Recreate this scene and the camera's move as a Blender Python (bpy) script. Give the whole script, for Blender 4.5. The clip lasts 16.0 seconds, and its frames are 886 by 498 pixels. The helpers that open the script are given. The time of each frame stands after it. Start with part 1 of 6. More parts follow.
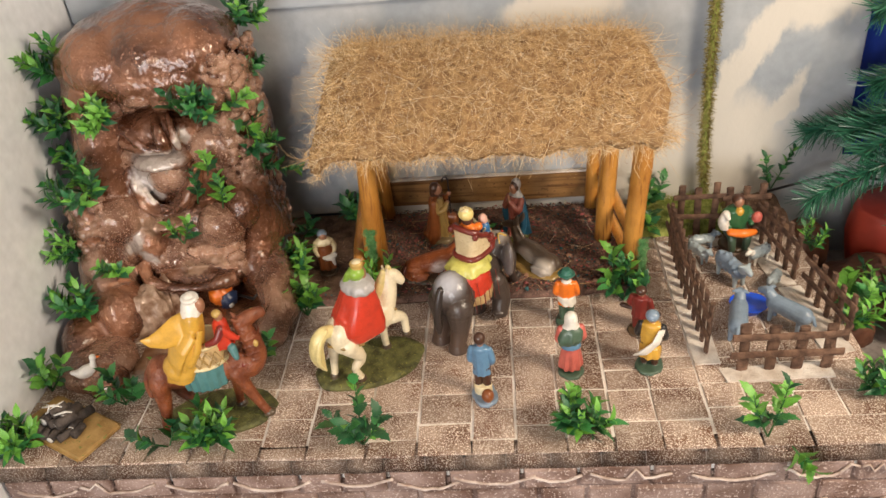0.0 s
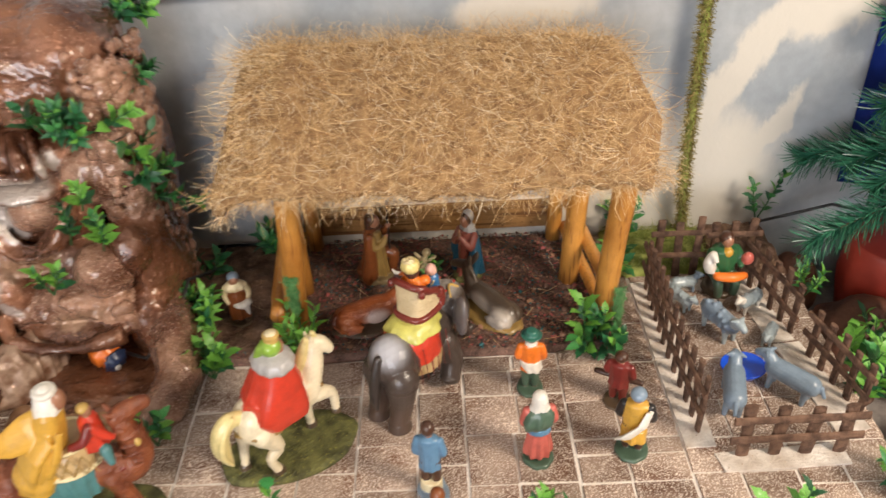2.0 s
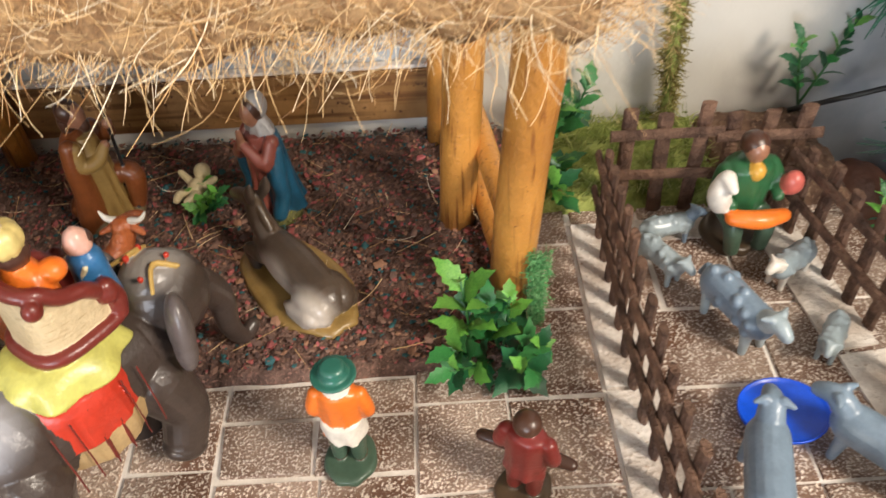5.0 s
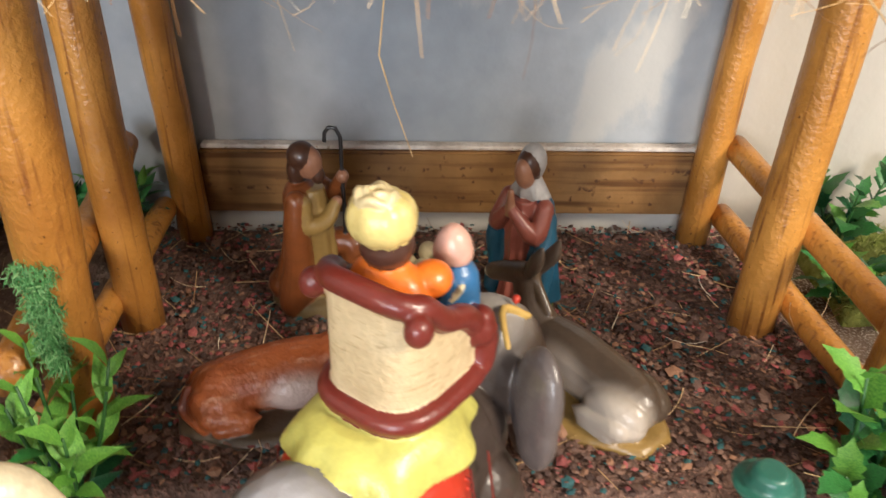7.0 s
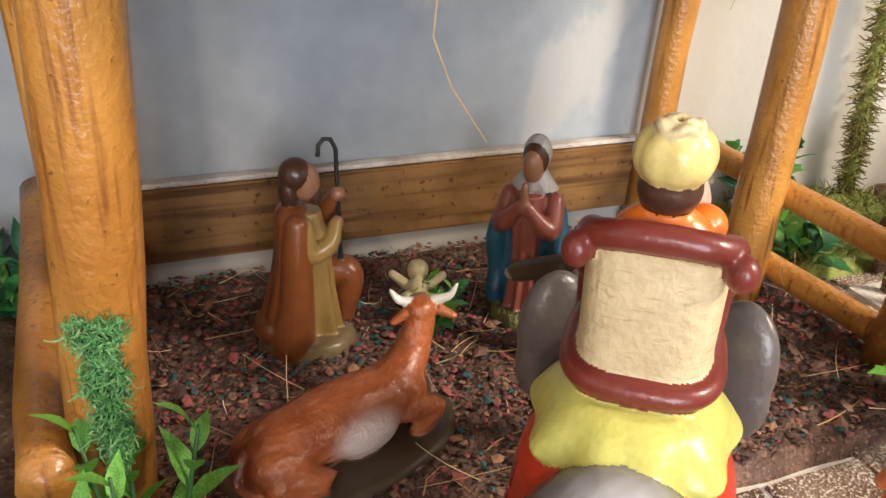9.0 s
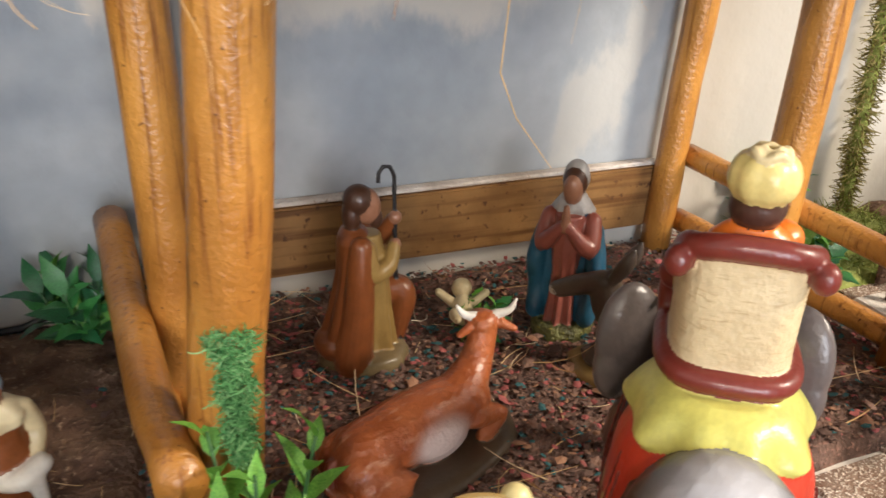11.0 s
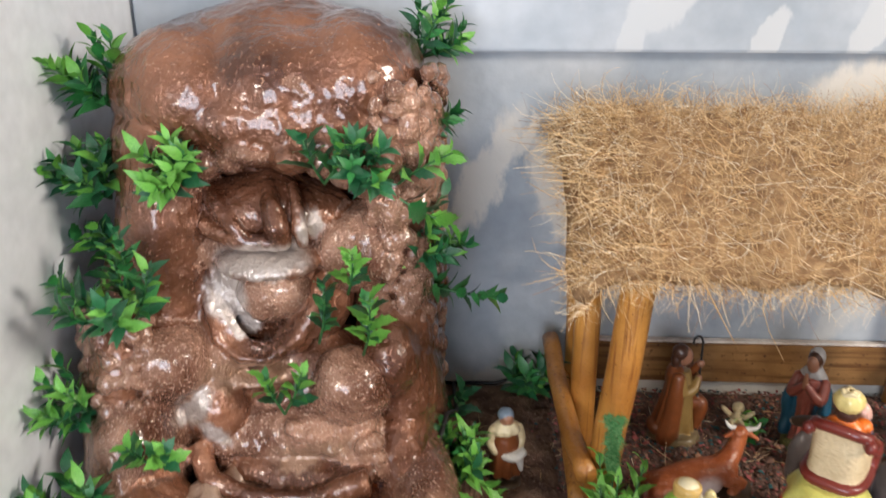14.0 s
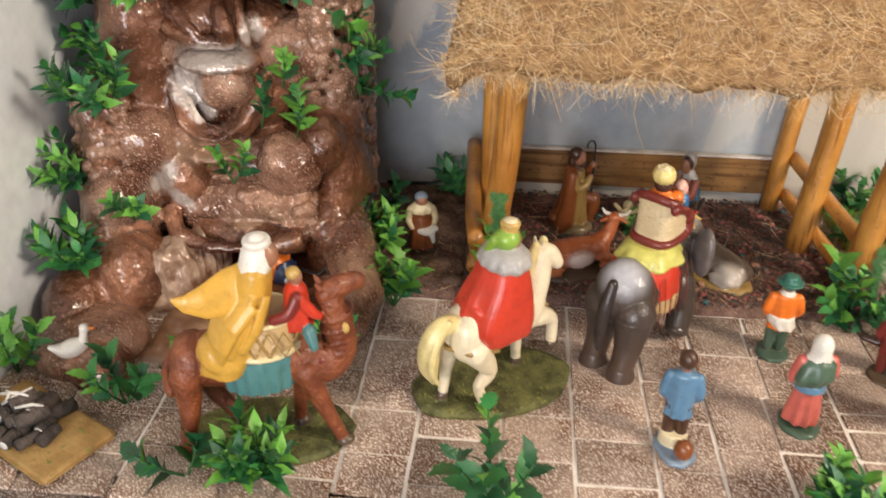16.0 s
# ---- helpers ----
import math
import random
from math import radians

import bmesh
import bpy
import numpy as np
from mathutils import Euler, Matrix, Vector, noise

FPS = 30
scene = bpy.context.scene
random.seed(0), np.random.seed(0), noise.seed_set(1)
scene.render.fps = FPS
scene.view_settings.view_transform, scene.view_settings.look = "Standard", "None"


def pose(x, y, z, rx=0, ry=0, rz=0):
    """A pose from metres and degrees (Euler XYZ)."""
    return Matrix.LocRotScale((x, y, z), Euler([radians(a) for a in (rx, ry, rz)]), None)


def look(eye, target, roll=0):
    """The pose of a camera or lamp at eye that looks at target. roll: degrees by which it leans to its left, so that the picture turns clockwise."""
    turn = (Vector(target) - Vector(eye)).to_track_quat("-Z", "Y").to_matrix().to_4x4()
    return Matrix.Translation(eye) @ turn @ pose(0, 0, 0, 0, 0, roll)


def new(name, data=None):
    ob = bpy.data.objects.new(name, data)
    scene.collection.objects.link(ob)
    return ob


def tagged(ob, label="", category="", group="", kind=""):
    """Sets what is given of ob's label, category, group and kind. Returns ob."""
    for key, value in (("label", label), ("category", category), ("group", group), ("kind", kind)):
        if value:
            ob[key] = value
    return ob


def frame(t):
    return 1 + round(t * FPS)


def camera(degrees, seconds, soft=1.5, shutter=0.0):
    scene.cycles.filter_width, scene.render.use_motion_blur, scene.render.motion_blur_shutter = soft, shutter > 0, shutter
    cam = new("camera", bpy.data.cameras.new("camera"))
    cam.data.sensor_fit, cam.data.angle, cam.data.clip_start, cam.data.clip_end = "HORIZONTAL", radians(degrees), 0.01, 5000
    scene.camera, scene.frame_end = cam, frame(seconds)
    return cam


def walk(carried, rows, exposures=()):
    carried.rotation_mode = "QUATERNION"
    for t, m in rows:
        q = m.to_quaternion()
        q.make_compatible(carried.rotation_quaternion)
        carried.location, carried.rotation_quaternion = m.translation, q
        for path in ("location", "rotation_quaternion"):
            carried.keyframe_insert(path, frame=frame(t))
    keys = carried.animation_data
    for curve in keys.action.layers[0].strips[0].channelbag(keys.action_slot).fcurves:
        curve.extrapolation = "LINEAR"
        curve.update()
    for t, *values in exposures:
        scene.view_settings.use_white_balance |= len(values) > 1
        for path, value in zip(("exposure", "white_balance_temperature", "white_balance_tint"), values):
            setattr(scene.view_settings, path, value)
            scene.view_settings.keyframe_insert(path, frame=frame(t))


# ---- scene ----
cam = camera(57.6, 16.0, shutter=0.4)
PATH = [
    (0, (0.143, 0.056, 0.958), (-0.025, 1.705, -0.161), -6.1),
    (0.5, (0.128, 0.074, 0.952), (-0.036, 1.73, -0.158), -5.7),
    (1, (0.106, 0.144, 0.942), (-0.029, 1.791, -0.184), -4.8),
    (1.5, (0.093, 0.24, 0.925), (0.018, 1.873, -0.228), -3.6),
    (2, (0.12, 0.339, 0.898), (0.112, 1.961, -0.271), -2.8),
    (2.5, (0.21, 0.479, 0.846), (0.253, 2.046, -0.395), -2.9),
    (3, (0.316, 0.626, 0.756), (0.39, 2.097, -0.598), -4.0),
    (3.2, (0.345, 0.686, 0.723), (0.434, 2.109, -0.68), -3.6),
    (5.3, (0.29, 0.904, 0.495), (0.297, 2.323, -0.915), -2.4),
    (5.5, (0.257, 0.916, 0.463), (0.268, 2.391, -0.888), -1.7),
    (6, (0.193, 0.929, 0.441), (0.168, 2.507, -0.787), -0.4),
    (6.5, (0.158, 0.94, 0.404), (0.099, 2.59, -0.724), 0.3),
    (7, (0.089, 0.961, 0.382), (0.11, 2.67, -0.656), 0.8),
    (7.5, (0.025, 0.98, 0.365), (0.241, 2.715, -0.608), 1.6),
    (8, (-0.035, 0.993, 0.337), (0.341, 2.715, -0.608), 1.9),
    (8.5, (-0.07, 1.015, 0.325), (0.483, 2.704, -0.594), 1.5),
    (11, (-0.151, 1.002, 0.337), (0.551, 2.675, -0.503), 1.8),
    (11.5, (-0.209, 0.969, 0.383), (0.357, 2.704, -0.435), 1.8),
    (12, (-0.265, 0.922, 0.432), (0.148, 2.712, -0.358), 1.9),
    (12.5, (-0.288, 0.871, 0.529), (-0.013, 2.693, -0.248), 0.4),
    (13, (-0.318, 0.768, 0.569), (-0.223, 2.641, -0.126), -0.4),
    (13.5, (-0.304, 0.666, 0.618), (-0.349, 2.545, -0.066), -0.6),
    (14, (-0.266, 0.576, 0.63), (-0.356, 2.436, -0.098), 0.0),
    (14.5, (-0.235, 0.513, 0.626), (-0.354, 2.337, -0.187), 0.9),
    (15, (-0.199, 0.462, 0.632), (-0.34, 2.248, -0.258), 0.8),
    (15.5, (-0.154, 0.403, 0.639), (-0.326, 2.147, -0.325), 0.8),
    (16, (-0.108, 0.366, 0.642), (-0.26, 2.069, -0.395), 0.6),
]
walk(cam, [(t, look(eye, target, roll)) for t, eye, target, roll in PATH],
     exposures=[(0.0, -0.1, 6550, 13), (2.0, 0.0, 6250, 13), (3.2, 0.13, 5900, 11), (5.3, 0.2, 5950, 11), (7.0, 0.38, 6050, 11), (8.5, 0.45, 6050, 11), (11.0, 0.5, 6050, 11), (12.0, 0.46, 5850, 11), (12.6, 0.34, 5850, 11), (13.1, 0.14, 5550, 10), (13.6, 0.05, 5500, 11), (14.2, 0.1, 5850, 12), (15.0, 0.06, 6100, 13), (16.0, 0.02, 6200, 13)])
# ---- light ----
from mathutils.bvhtree import BVHTree

WALL_Y, LEFT_X = 1.615, -0.705


def lamp(name, kind, where, target, energy, size, colour):
    data = bpy.data.lights.new(name, kind)
    data.energy, data.color = energy, colour
    if kind == "AREA":
        data.shape, data.size = "DISK", size
    elif kind == "SUN":
        data.angle = radians(size)
    elif kind == "SPOT":
        data.shadow_soft_size, data.spot_size, data.spot_blend = size, radians(60), 0.5
    ob = new(name, data)
    ob.matrix_world = look(where, target)
    return ob


world = bpy.data.worlds.new("room_air")
world.use_nodes = True
world.node_tree.nodes["Background"].inputs[0].default_value = (0.85, 0.92, 1.0, 1)
world.node_tree.nodes["Background"].inputs[1].default_value = 0.2
scene.world = world
# unseen warm key from the right, placed by the wall shadows, below the ceiling
lamp("right_key_light", "AREA", (1.55, 0.28, 1.35), (0.0, 1.35, 0.1), 42.0, 0.55, (1.0, 0.84, 0.64))
# unseen front fill, added to brighten the stable and left wall; no window here
lamp("front_fill_light", "AREA", (-0.45, -1.9, 0.7), (0.0, 1.4, 0.15), 62.0, 1.5, (0.95, 0.96, 0.97))
lamp("spot_light", "SPOT", (-0.95, -0.5, 0.9), (0.45, 1.6, 0.2), 34.0, 0.09, (1.0, 0.84, 0.64))


# ---- materials ----
def material(name, c1, c2, rough=0.5, scale=40.0, bump=0.15, fine=5.0, metal=0.0, coat=0.0, speck=None, amount=0.6, vary=0.0, low=0.35, high=0.65, spec=0.5, island=None, streak=None, drift=0.0):
    m = bpy.data.materials.new(name)
    m.use_nodes = True
    nt = m.node_tree
    n, link = nt.nodes, nt.links.new
    p = n["Principled BSDF"]
    p.inputs["Roughness"].default_value, p.inputs["Metallic"].default_value = rough, metal
    p.inputs["Coat Weight"].default_value, p.inputs["Coat Roughness"].default_value = coat, 0.15
    p.inputs["Specular IOR Level"].default_value = spec
    tc = n.new("ShaderNodeTexCoord")
    big, small = n.new("ShaderNodeTexNoise"), n.new("ShaderNodeTexNoise")
    big.inputs["Scale"].default_value, big.inputs["Detail"].default_value = scale, 4
    small.inputs["Scale"].default_value, small.inputs["Detail"].default_value = scale * fine, 3
    link(tc.outputs["Object"], big.inputs["Vector"]), link(tc.outputs["Object"], small.inputs["Vector"])
    ramp = n.new("ShaderNodeValToRGB")
    ramp.color_ramp.elements[0].position, ramp.color_ramp.elements[1].position = low, high
    ramp.color_ramp.elements[0].color, ramp.color_ramp.elements[1].color = (*c1, 1), (*c2, 1)
    if drift:
        sep, mad = n.new("ShaderNodeSeparateXYZ"), n.new("ShaderNodeMath")
        mad.operation = "MULTIPLY_ADD"
        mad.inputs[1].default_value = drift
        link(tc.outputs["Object"], sep.inputs[0]), link(sep.outputs[0], mad.inputs[0]), link(big.outputs["Fac"], mad.inputs[2]), link(mad.outputs[0], ramp.inputs["Fac"])
    else:
        link(big.outputs["Fac"], ramp.inputs["Fac"])
    colour = ramp.outputs["Color"]
    if island:
        geo, pick = n.new("ShaderNodeNewGeometry"), n.new("ShaderNodeValToRGB")
        pick.color_ramp.interpolation = "CONSTANT"
        while len(pick.color_ramp.elements) < len(island):
            pick.color_ramp.elements.new(0.5)
        for e, (at, c) in zip(pick.color_ramp.elements, island):
            e.position, e.color = at, (*c, 1)
        link(geo.outputs["Random Per Island"], pick.inputs["Fac"])
        mixi = n.new("ShaderNodeMix")
        mixi.data_type, mixi.blend_type = "RGBA", "MULTIPLY"
        mixi.inputs["Factor"].default_value = 1.0
        link(colour, mixi.inputs[6]), link(pick.outputs["Color"], mixi.inputs[7])
        colour = mixi.outputs[2]
    if streak:
        mp, sn, st, ms = n.new("ShaderNodeMapping"), n.new("ShaderNodeTexNoise"), n.new("ShaderNodeValToRGB"), n.new("ShaderNodeMix")
        mp.inputs["Scale"].default_value = streak[1]
        sn.inputs["Scale"].default_value, sn.inputs["Detail"].default_value = 1.0, 3
        st.color_ramp.elements[0].position, st.color_ramp.elements[1].position = streak[2], streak[2] + 0.16
        ms.data_type = "RGBA"
        ms.inputs[7].default_value = (*streak[0], 1)
        link(tc.outputs["Object"], mp.inputs["Vector"]), link(mp.outputs[0], sn.inputs["Vector"]), link(sn.outputs["Fac"], st.inputs["Fac"])
        link(st.outputs["Color"], ms.inputs["Factor"]), link(colour, ms.inputs[6])
        colour = ms.outputs[2]
    if speck:
        sr, mixs = n.new("ShaderNodeValToRGB"), n.new("ShaderNodeMix")
        sr.color_ramp.elements[0].position, sr.color_ramp.elements[1].position = amount, amount + 0.08
        mixs.data_type = "RGBA"
        link(small.outputs["Fac"], sr.inputs["Fac"]), link(sr.outputs["Color"], mixs.inputs["Factor"])
        link(colour, mixs.inputs[6])
        mixs.inputs[7].default_value = (*speck, 1)
        colour = mixs.outputs[2]
    hsv = n.new("ShaderNodeHueSaturation")
    val = n.new("ShaderNodeMapRange")
    val.inputs[3].default_value, val.inputs[4].default_value = 0.86, 1.14
    link(small.outputs["Fac"], val.inputs[0])
    if vary:
        info, v2, mul = n.new("ShaderNodeObjectInfo"), n.new("ShaderNodeMapRange"), n.new("ShaderNodeMath")
        v2.inputs[3].default_value, v2.inputs[4].default_value = 1 - vary, 1 + vary
        mul.operation = "MULTIPLY"
        link(info.outputs["Random"], v2.inputs[0]), link(v2.outputs[0], mul.inputs[0]), link(val.outputs[0], mul.inputs[1])
        link(mul.outputs[0], hsv.inputs["Value"])
    else:
        link(val.outputs[0], hsv.inputs["Value"])
    link(colour, hsv.inputs["Color"]), link(hsv.outputs["Color"], p.inputs["Base Color"])
    if bump:
        b = n.new("ShaderNodeBump")
        b.inputs["Strength"].default_value, b.inputs["Distance"].default_value = bump, 0.004
        link(small.outputs["Fac"], b.inputs["Height"]), link(b.outputs["Normal"], p.inputs["Normal"])
    return m


def paint(name, c, rough=0.34):
    dark = tuple(0.82 * v for v in c)
    return material(name, dark, c, rough, 70, 0.1, 5, coat=0.15, low=0.32, high=0.56)


def blot(nt, where, centre, size, angle=0.0, outer=1.0, inner=0.5):
    """A soft-edged spot of colour: 1 inside, 0 outside; size is its three half-lengths, angle its lean in the xz plane."""
    mp, ln, mr = nt.nodes.new("ShaderNodeMapping"), nt.nodes.new("ShaderNodeVectorMath"), nt.nodes.new("ShaderNodeMapRange")
    mp.vector_type = "TEXTURE"
    mp.inputs["Location"].default_value, mp.inputs["Rotation"].default_value, mp.inputs["Scale"].default_value = centre, (0, -radians(angle), 0), size
    ln.operation = "LENGTH"
    mr.interpolation_type = "SMOOTHSTEP"
    mr.inputs[1].default_value, mr.inputs[2].default_value, mr.inputs[3].default_value, mr.inputs[4].default_value = inner, outer, 1.0, 0.0
    nt.links.new(where, mp.inputs["Vector"]), nt.links.new(mp.outputs[0], ln.inputs[0]), nt.links.new(ln.outputs["Value"], mr.inputs[0])
    return mr.outputs[0]


def tinted(m, spots, ragged=0.0, scale=20.0, outer=1.0, inner=0.5):
    """Lays spots of colour (colour, centre, half-lengths, angle) over a material, airbrushed or, if ragged, with broken
    edges.
    """
    nt = m.node_tree
    n, link = nt.nodes, nt.links.new
    where = n.new("ShaderNodeTexCoord").outputs["Object"]
    if ragged:
        stretch, cloud, off, mad = n.new("ShaderNodeMapping"), n.new("ShaderNodeTexNoise"), n.new("ShaderNodeVectorMath"), n.new("ShaderNodeVectorMath")
        stretch.inputs["Rotation"].default_value, stretch.inputs["Scale"].default_value = (0, 0.5, 0), (1.0, 1.0, 0.55)
        cloud.inputs["Scale"].default_value, cloud.inputs["Detail"].default_value, cloud.inputs["Roughness"].default_value = scale, 6, 0.62
        off.operation, mad.operation = "SUBTRACT", "MULTIPLY_ADD"
        off.inputs[1].default_value, mad.inputs[1].default_value = (0.5, 0.5, 0.5), (ragged, 0, ragged)
        link(where, stretch.inputs["Vector"]), link(stretch.outputs[0], cloud.inputs["Vector"]), link(cloud.outputs["Color"], off.inputs[0]), link(off.outputs[0], mad.inputs[0]), link(where, mad.inputs[2])
        where = mad.outputs[0]
    p = n["Principled BSDF"]
    colour = p.inputs["Base Color"].links[0].from_socket
    for c, centre, size, angle in spots:
        mix = n.new("ShaderNodeMix")
        mix.data_type = "RGBA"
        mix.inputs[7].default_value = (*c, 1)
        link(blot(nt, where, centre, size, angle, outer, inner), mix.inputs["Factor"]), link(colour, mix.inputs[6])
        colour = mix.outputs[2]
    link(colour, p.inputs["Base Color"])
    return m


M = {
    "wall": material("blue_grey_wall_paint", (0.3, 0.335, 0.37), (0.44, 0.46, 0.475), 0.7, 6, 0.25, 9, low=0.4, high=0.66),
    "ledge": material("white_gloss_board", (0.34, 0.38, 0.42), (0.46, 0.49, 0.52), 0.35, 8, 0.03, 5),
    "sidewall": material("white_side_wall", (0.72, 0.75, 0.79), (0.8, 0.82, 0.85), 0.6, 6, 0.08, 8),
    "room": material("pale_room_paint", (0.48, 0.46, 0.43), (0.56, 0.54, 0.5), 0.8, 3, 0.05),
    "roomfloor": material("brown_floor_tile", (0.2, 0.13, 0.09), (0.28, 0.19, 0.13), 0.4, 5, 0.05),
    "paver": material("speckled_paver", (0.17, 0.085, 0.05), (0.42, 0.3, 0.225), 0.75, 13, 0.8, 38, speck=(0.8, 0.69, 0.59), amount=0.52, vary=0.22, low=0.38, high=0.58, streak=((0.19, 0.08, 0.033), (13, 20, 20), 0.56)),
    "grout": material("white_joint", (0.8, 0.73, 0.65), (0.94, 0.89, 0.83), 0.85, 30, 0.3, 8),
    "face": material("stamped_stone_face", (0.16, 0.09, 0.065), (0.4, 0.29, 0.25), 0.7, 18, 0.9, 14, speck=(0.55, 0.45, 0.4), amount=0.58, vary=0.15),
    "ridge": material("pale_stone_edge", (0.36, 0.26, 0.21), (0.68, 0.58, 0.52), 0.8, 40, 0.6, 5),
    "mulch": material("dark_mulch", (0.09, 0.05, 0.037), (0.23, 0.135, 0.1), 0.9, 60, 1.0, 6, speck=(0.3, 0.16, 0.12), amount=0.56),
    "chip": material("dyed_sawdust", (0.8, 0.8, 0.8), (1, 1, 1), 0.8, 80, 0.3, island=[(0, (0.15, 0.085, 0.065)), (0.3, (0.28, 0.16, 0.115)), (0.5, (0.09, 0.05, 0.04)), (0.62, (0.4, 0.11, 0.1)), (0.75, (0.045, 0.14, 0.15)), (0.87, (0.42, 0.22, 0.13)), (0.96, (0.45, 0.12, 0.12))]),
    "soil": material("brown_earth", (0.08, 0.04, 0.025), (0.22, 0.13, 0.08), 0.9, 40, 1.0, 6, speck=(0.3, 0.2, 0.13), amount=0.6),
    "rock": material("bronze_varnished_rock", (0.09, 0.03, 0.013), (0.32, 0.14, 0.072), 0.2, 9, 0.6, 30, metal=0.45, coat=0.9, speck=(0.46, 0.27, 0.18), amount=0.63, low=0.4, high=0.64),
    "rockgrain": material("grainy_bronze_rock", (0.16, 0.062, 0.032), (0.52, 0.3, 0.2), 0.2, 15, 1.0, 24, metal=0.5, coat=0.9, speck=(0.62, 0.42, 0.31), amount=0.58),
    "wood": material("orange_varnished_pole", (0.4, 0.165, 0.028), (0.64, 0.3, 0.06), 0.36, 14, 0.3, 20, coat=0.3, speck=(0.13, 0.045, 0.012), amount=0.67, streak=((0.24, 0.085, 0.018), (230, 230, 11), 0.56), vary=0.1),
    "beam": material("brown_pine_board", (0.2, 0.1, 0.03), (0.34, 0.18, 0.06), 0.5, 16, 0.25, 7, speck=(0.09, 0.035, 0.012), amount=0.61, streak=((0.14, 0.06, 0.016), (6, 60, 120), 0.5)),
    "fence": material("rough_brown_wood", (0.07, 0.034, 0.02), (0.19, 0.105, 0.065), 0.8, 70, 0.9, 6, vary=0.2),
    "plank": material("white_washed_strip", (0.5, 0.42, 0.35), (0.8, 0.74, 0.67), 0.75, 30, 0.6, 8, speck=(0.4, 0.3, 0.22), amount=0.64),
    "thatch": material("coconut_fibre_pad", (0.24, 0.13, 0.055), (0.46, 0.29, 0.135), 0.9, 70, 1.0, 5),
    "fibre": material("coconut_fibre", (0.8, 0.8, 0.8), (1, 1, 1), 0.7, 60, 0.1, island=[(0, (0.66, 0.42, 0.18)), (0.28, (0.84, 0.6, 0.31)), (0.57, (0.34, 0.17, 0.06)), (0.74, (0.94, 0.73, 0.45)), (0.92, (0.97, 0.86, 0.64))]),
    "leafd": material("dark_green_leaf", (0.01, 0.066, 0.024), (0.026, 0.14, 0.05), 0.36, 30, 0.2, 5, vary=0.3, coat=0.1),
    "leafm": material("mid_green_leaf", (0.023, 0.135, 0.032), (0.058, 0.255, 0.062), 0.36, 30, 0.2, 5, vary=0.25, coat=0.1),
    "leafl": material("fresh_green_leaf", (0.08, 0.29, 0.035), (0.22, 0.5, 0.075), 0.38, 30, 0.2, 5, vary=0.2, coat=0.1),
    "stem": material("green_plastic_stem", (0.02, 0.09, 0.025), (0.05, 0.16, 0.04), 0.45, 40, 0.1),
    "needle": material("pine_tinsel", (0.75, 0.75, 0.75), (1, 1, 1), 0.4, 50, 0.1, island=[(0, (0.016, 0.1, 0.06)), (0.4, (0.03, 0.16, 0.09)), (0.75, (0.06, 0.26, 0.14)), (0.96, (0.4, 0.5, 0.46))]),
    "moss": material("green_moss", (0.8, 0.8, 0.8), (1, 1, 1), 0.8, 50, 0.2, island=[(0, (0.09, 0.3, 0.09)), (0.4, (0.17, 0.42, 0.15)), (0.8, (0.27, 0.52, 0.22))]),
    "mossy": material("yellow_moss", (0.16, 0.2, 0.03), (0.36, 0.4, 0.1), 0.9, 60, 1.0, 5),
    "mosstuft": material("yellow_moss_tuft", (0.8, 0.8, 0.8), (1, 1, 1), 0.85, 50, 0.2, island=[(0, (0.18, 0.22, 0.04)), (0.4, (0.3, 0.34, 0.08)), (0.75, (0.42, 0.44, 0.15))]),
    "palm": material("olive_fibre_trunk", (0.8, 0.8, 0.8), (1, 1, 1), 0.8, 60, 0.2, island=[(0, (0.16, 0.13, 0.03)), (0.4, (0.27, 0.22, 0.06)), (0.75, (0.4, 0.34, 0.12))]),
    "cable": material("black_cable", (0.012, 0.012, 0.013), (0.02, 0.02, 0.02), 0.4, 50, 0.05),
    "redpot": material("red_wrapping", (0.24, 0.022, 0.012), (0.42, 0.05, 0.028), 0.5, 9, 0.25, 5),
    "sack": material("brown_rock_paper", (0.06, 0.022, 0.012), (0.17, 0.07, 0.04), 0.6, 18, 0.6, 6),
    "greystone": material("grey_stone_sheet", (0.17, 0.15, 0.14), (0.36, 0.33, 0.31), 0.8, 14, 0.6, 8),
    "blue": material("blue_sky_cloth", (0.01, 0.03, 0.22), (0.02, 0.07, 0.5), 0.6, 5, 0.1, 20, speck=(0.3, 0.45, 0.8), amount=0.74),
    "tan": material("tan_clay_board", (0.24, 0.13, 0.035), (0.42, 0.26, 0.09), 0.8, 30, 0.5, 5, speck=(0.16, 0.18, 0.04), amount=0.62),
    "log": material("charred_log", (0.03, 0.022, 0.018), (0.11, 0.085, 0.07), 0.85, 60, 0.8, 5, vary=0.3),
    "ash": material("white_ash_twig", (0.5, 0.47, 0.42), (0.75, 0.72, 0.66), 0.8, 60, 0.4, 5),
    "foil": material("crumpled_glossy_sheet", (0.16, 0.075, 0.04), (0.5, 0.36, 0.26), 0.16, 34, 0.5, 5, coat=0.6, metal=0.15),
    "poolresin": material("amber_pool_resin", (0.16, 0.075, 0.035), (0.4, 0.25, 0.15), 0.12, 18, 0.25, 5, coat=0.5),
    "base": material("olive_grass_base", (0.05, 0.05, 0.014), (0.17, 0.17, 0.05), 0.55, 60, 1.0, 5, speck=(0.36, 0.34, 0.06), amount=0.63),
}
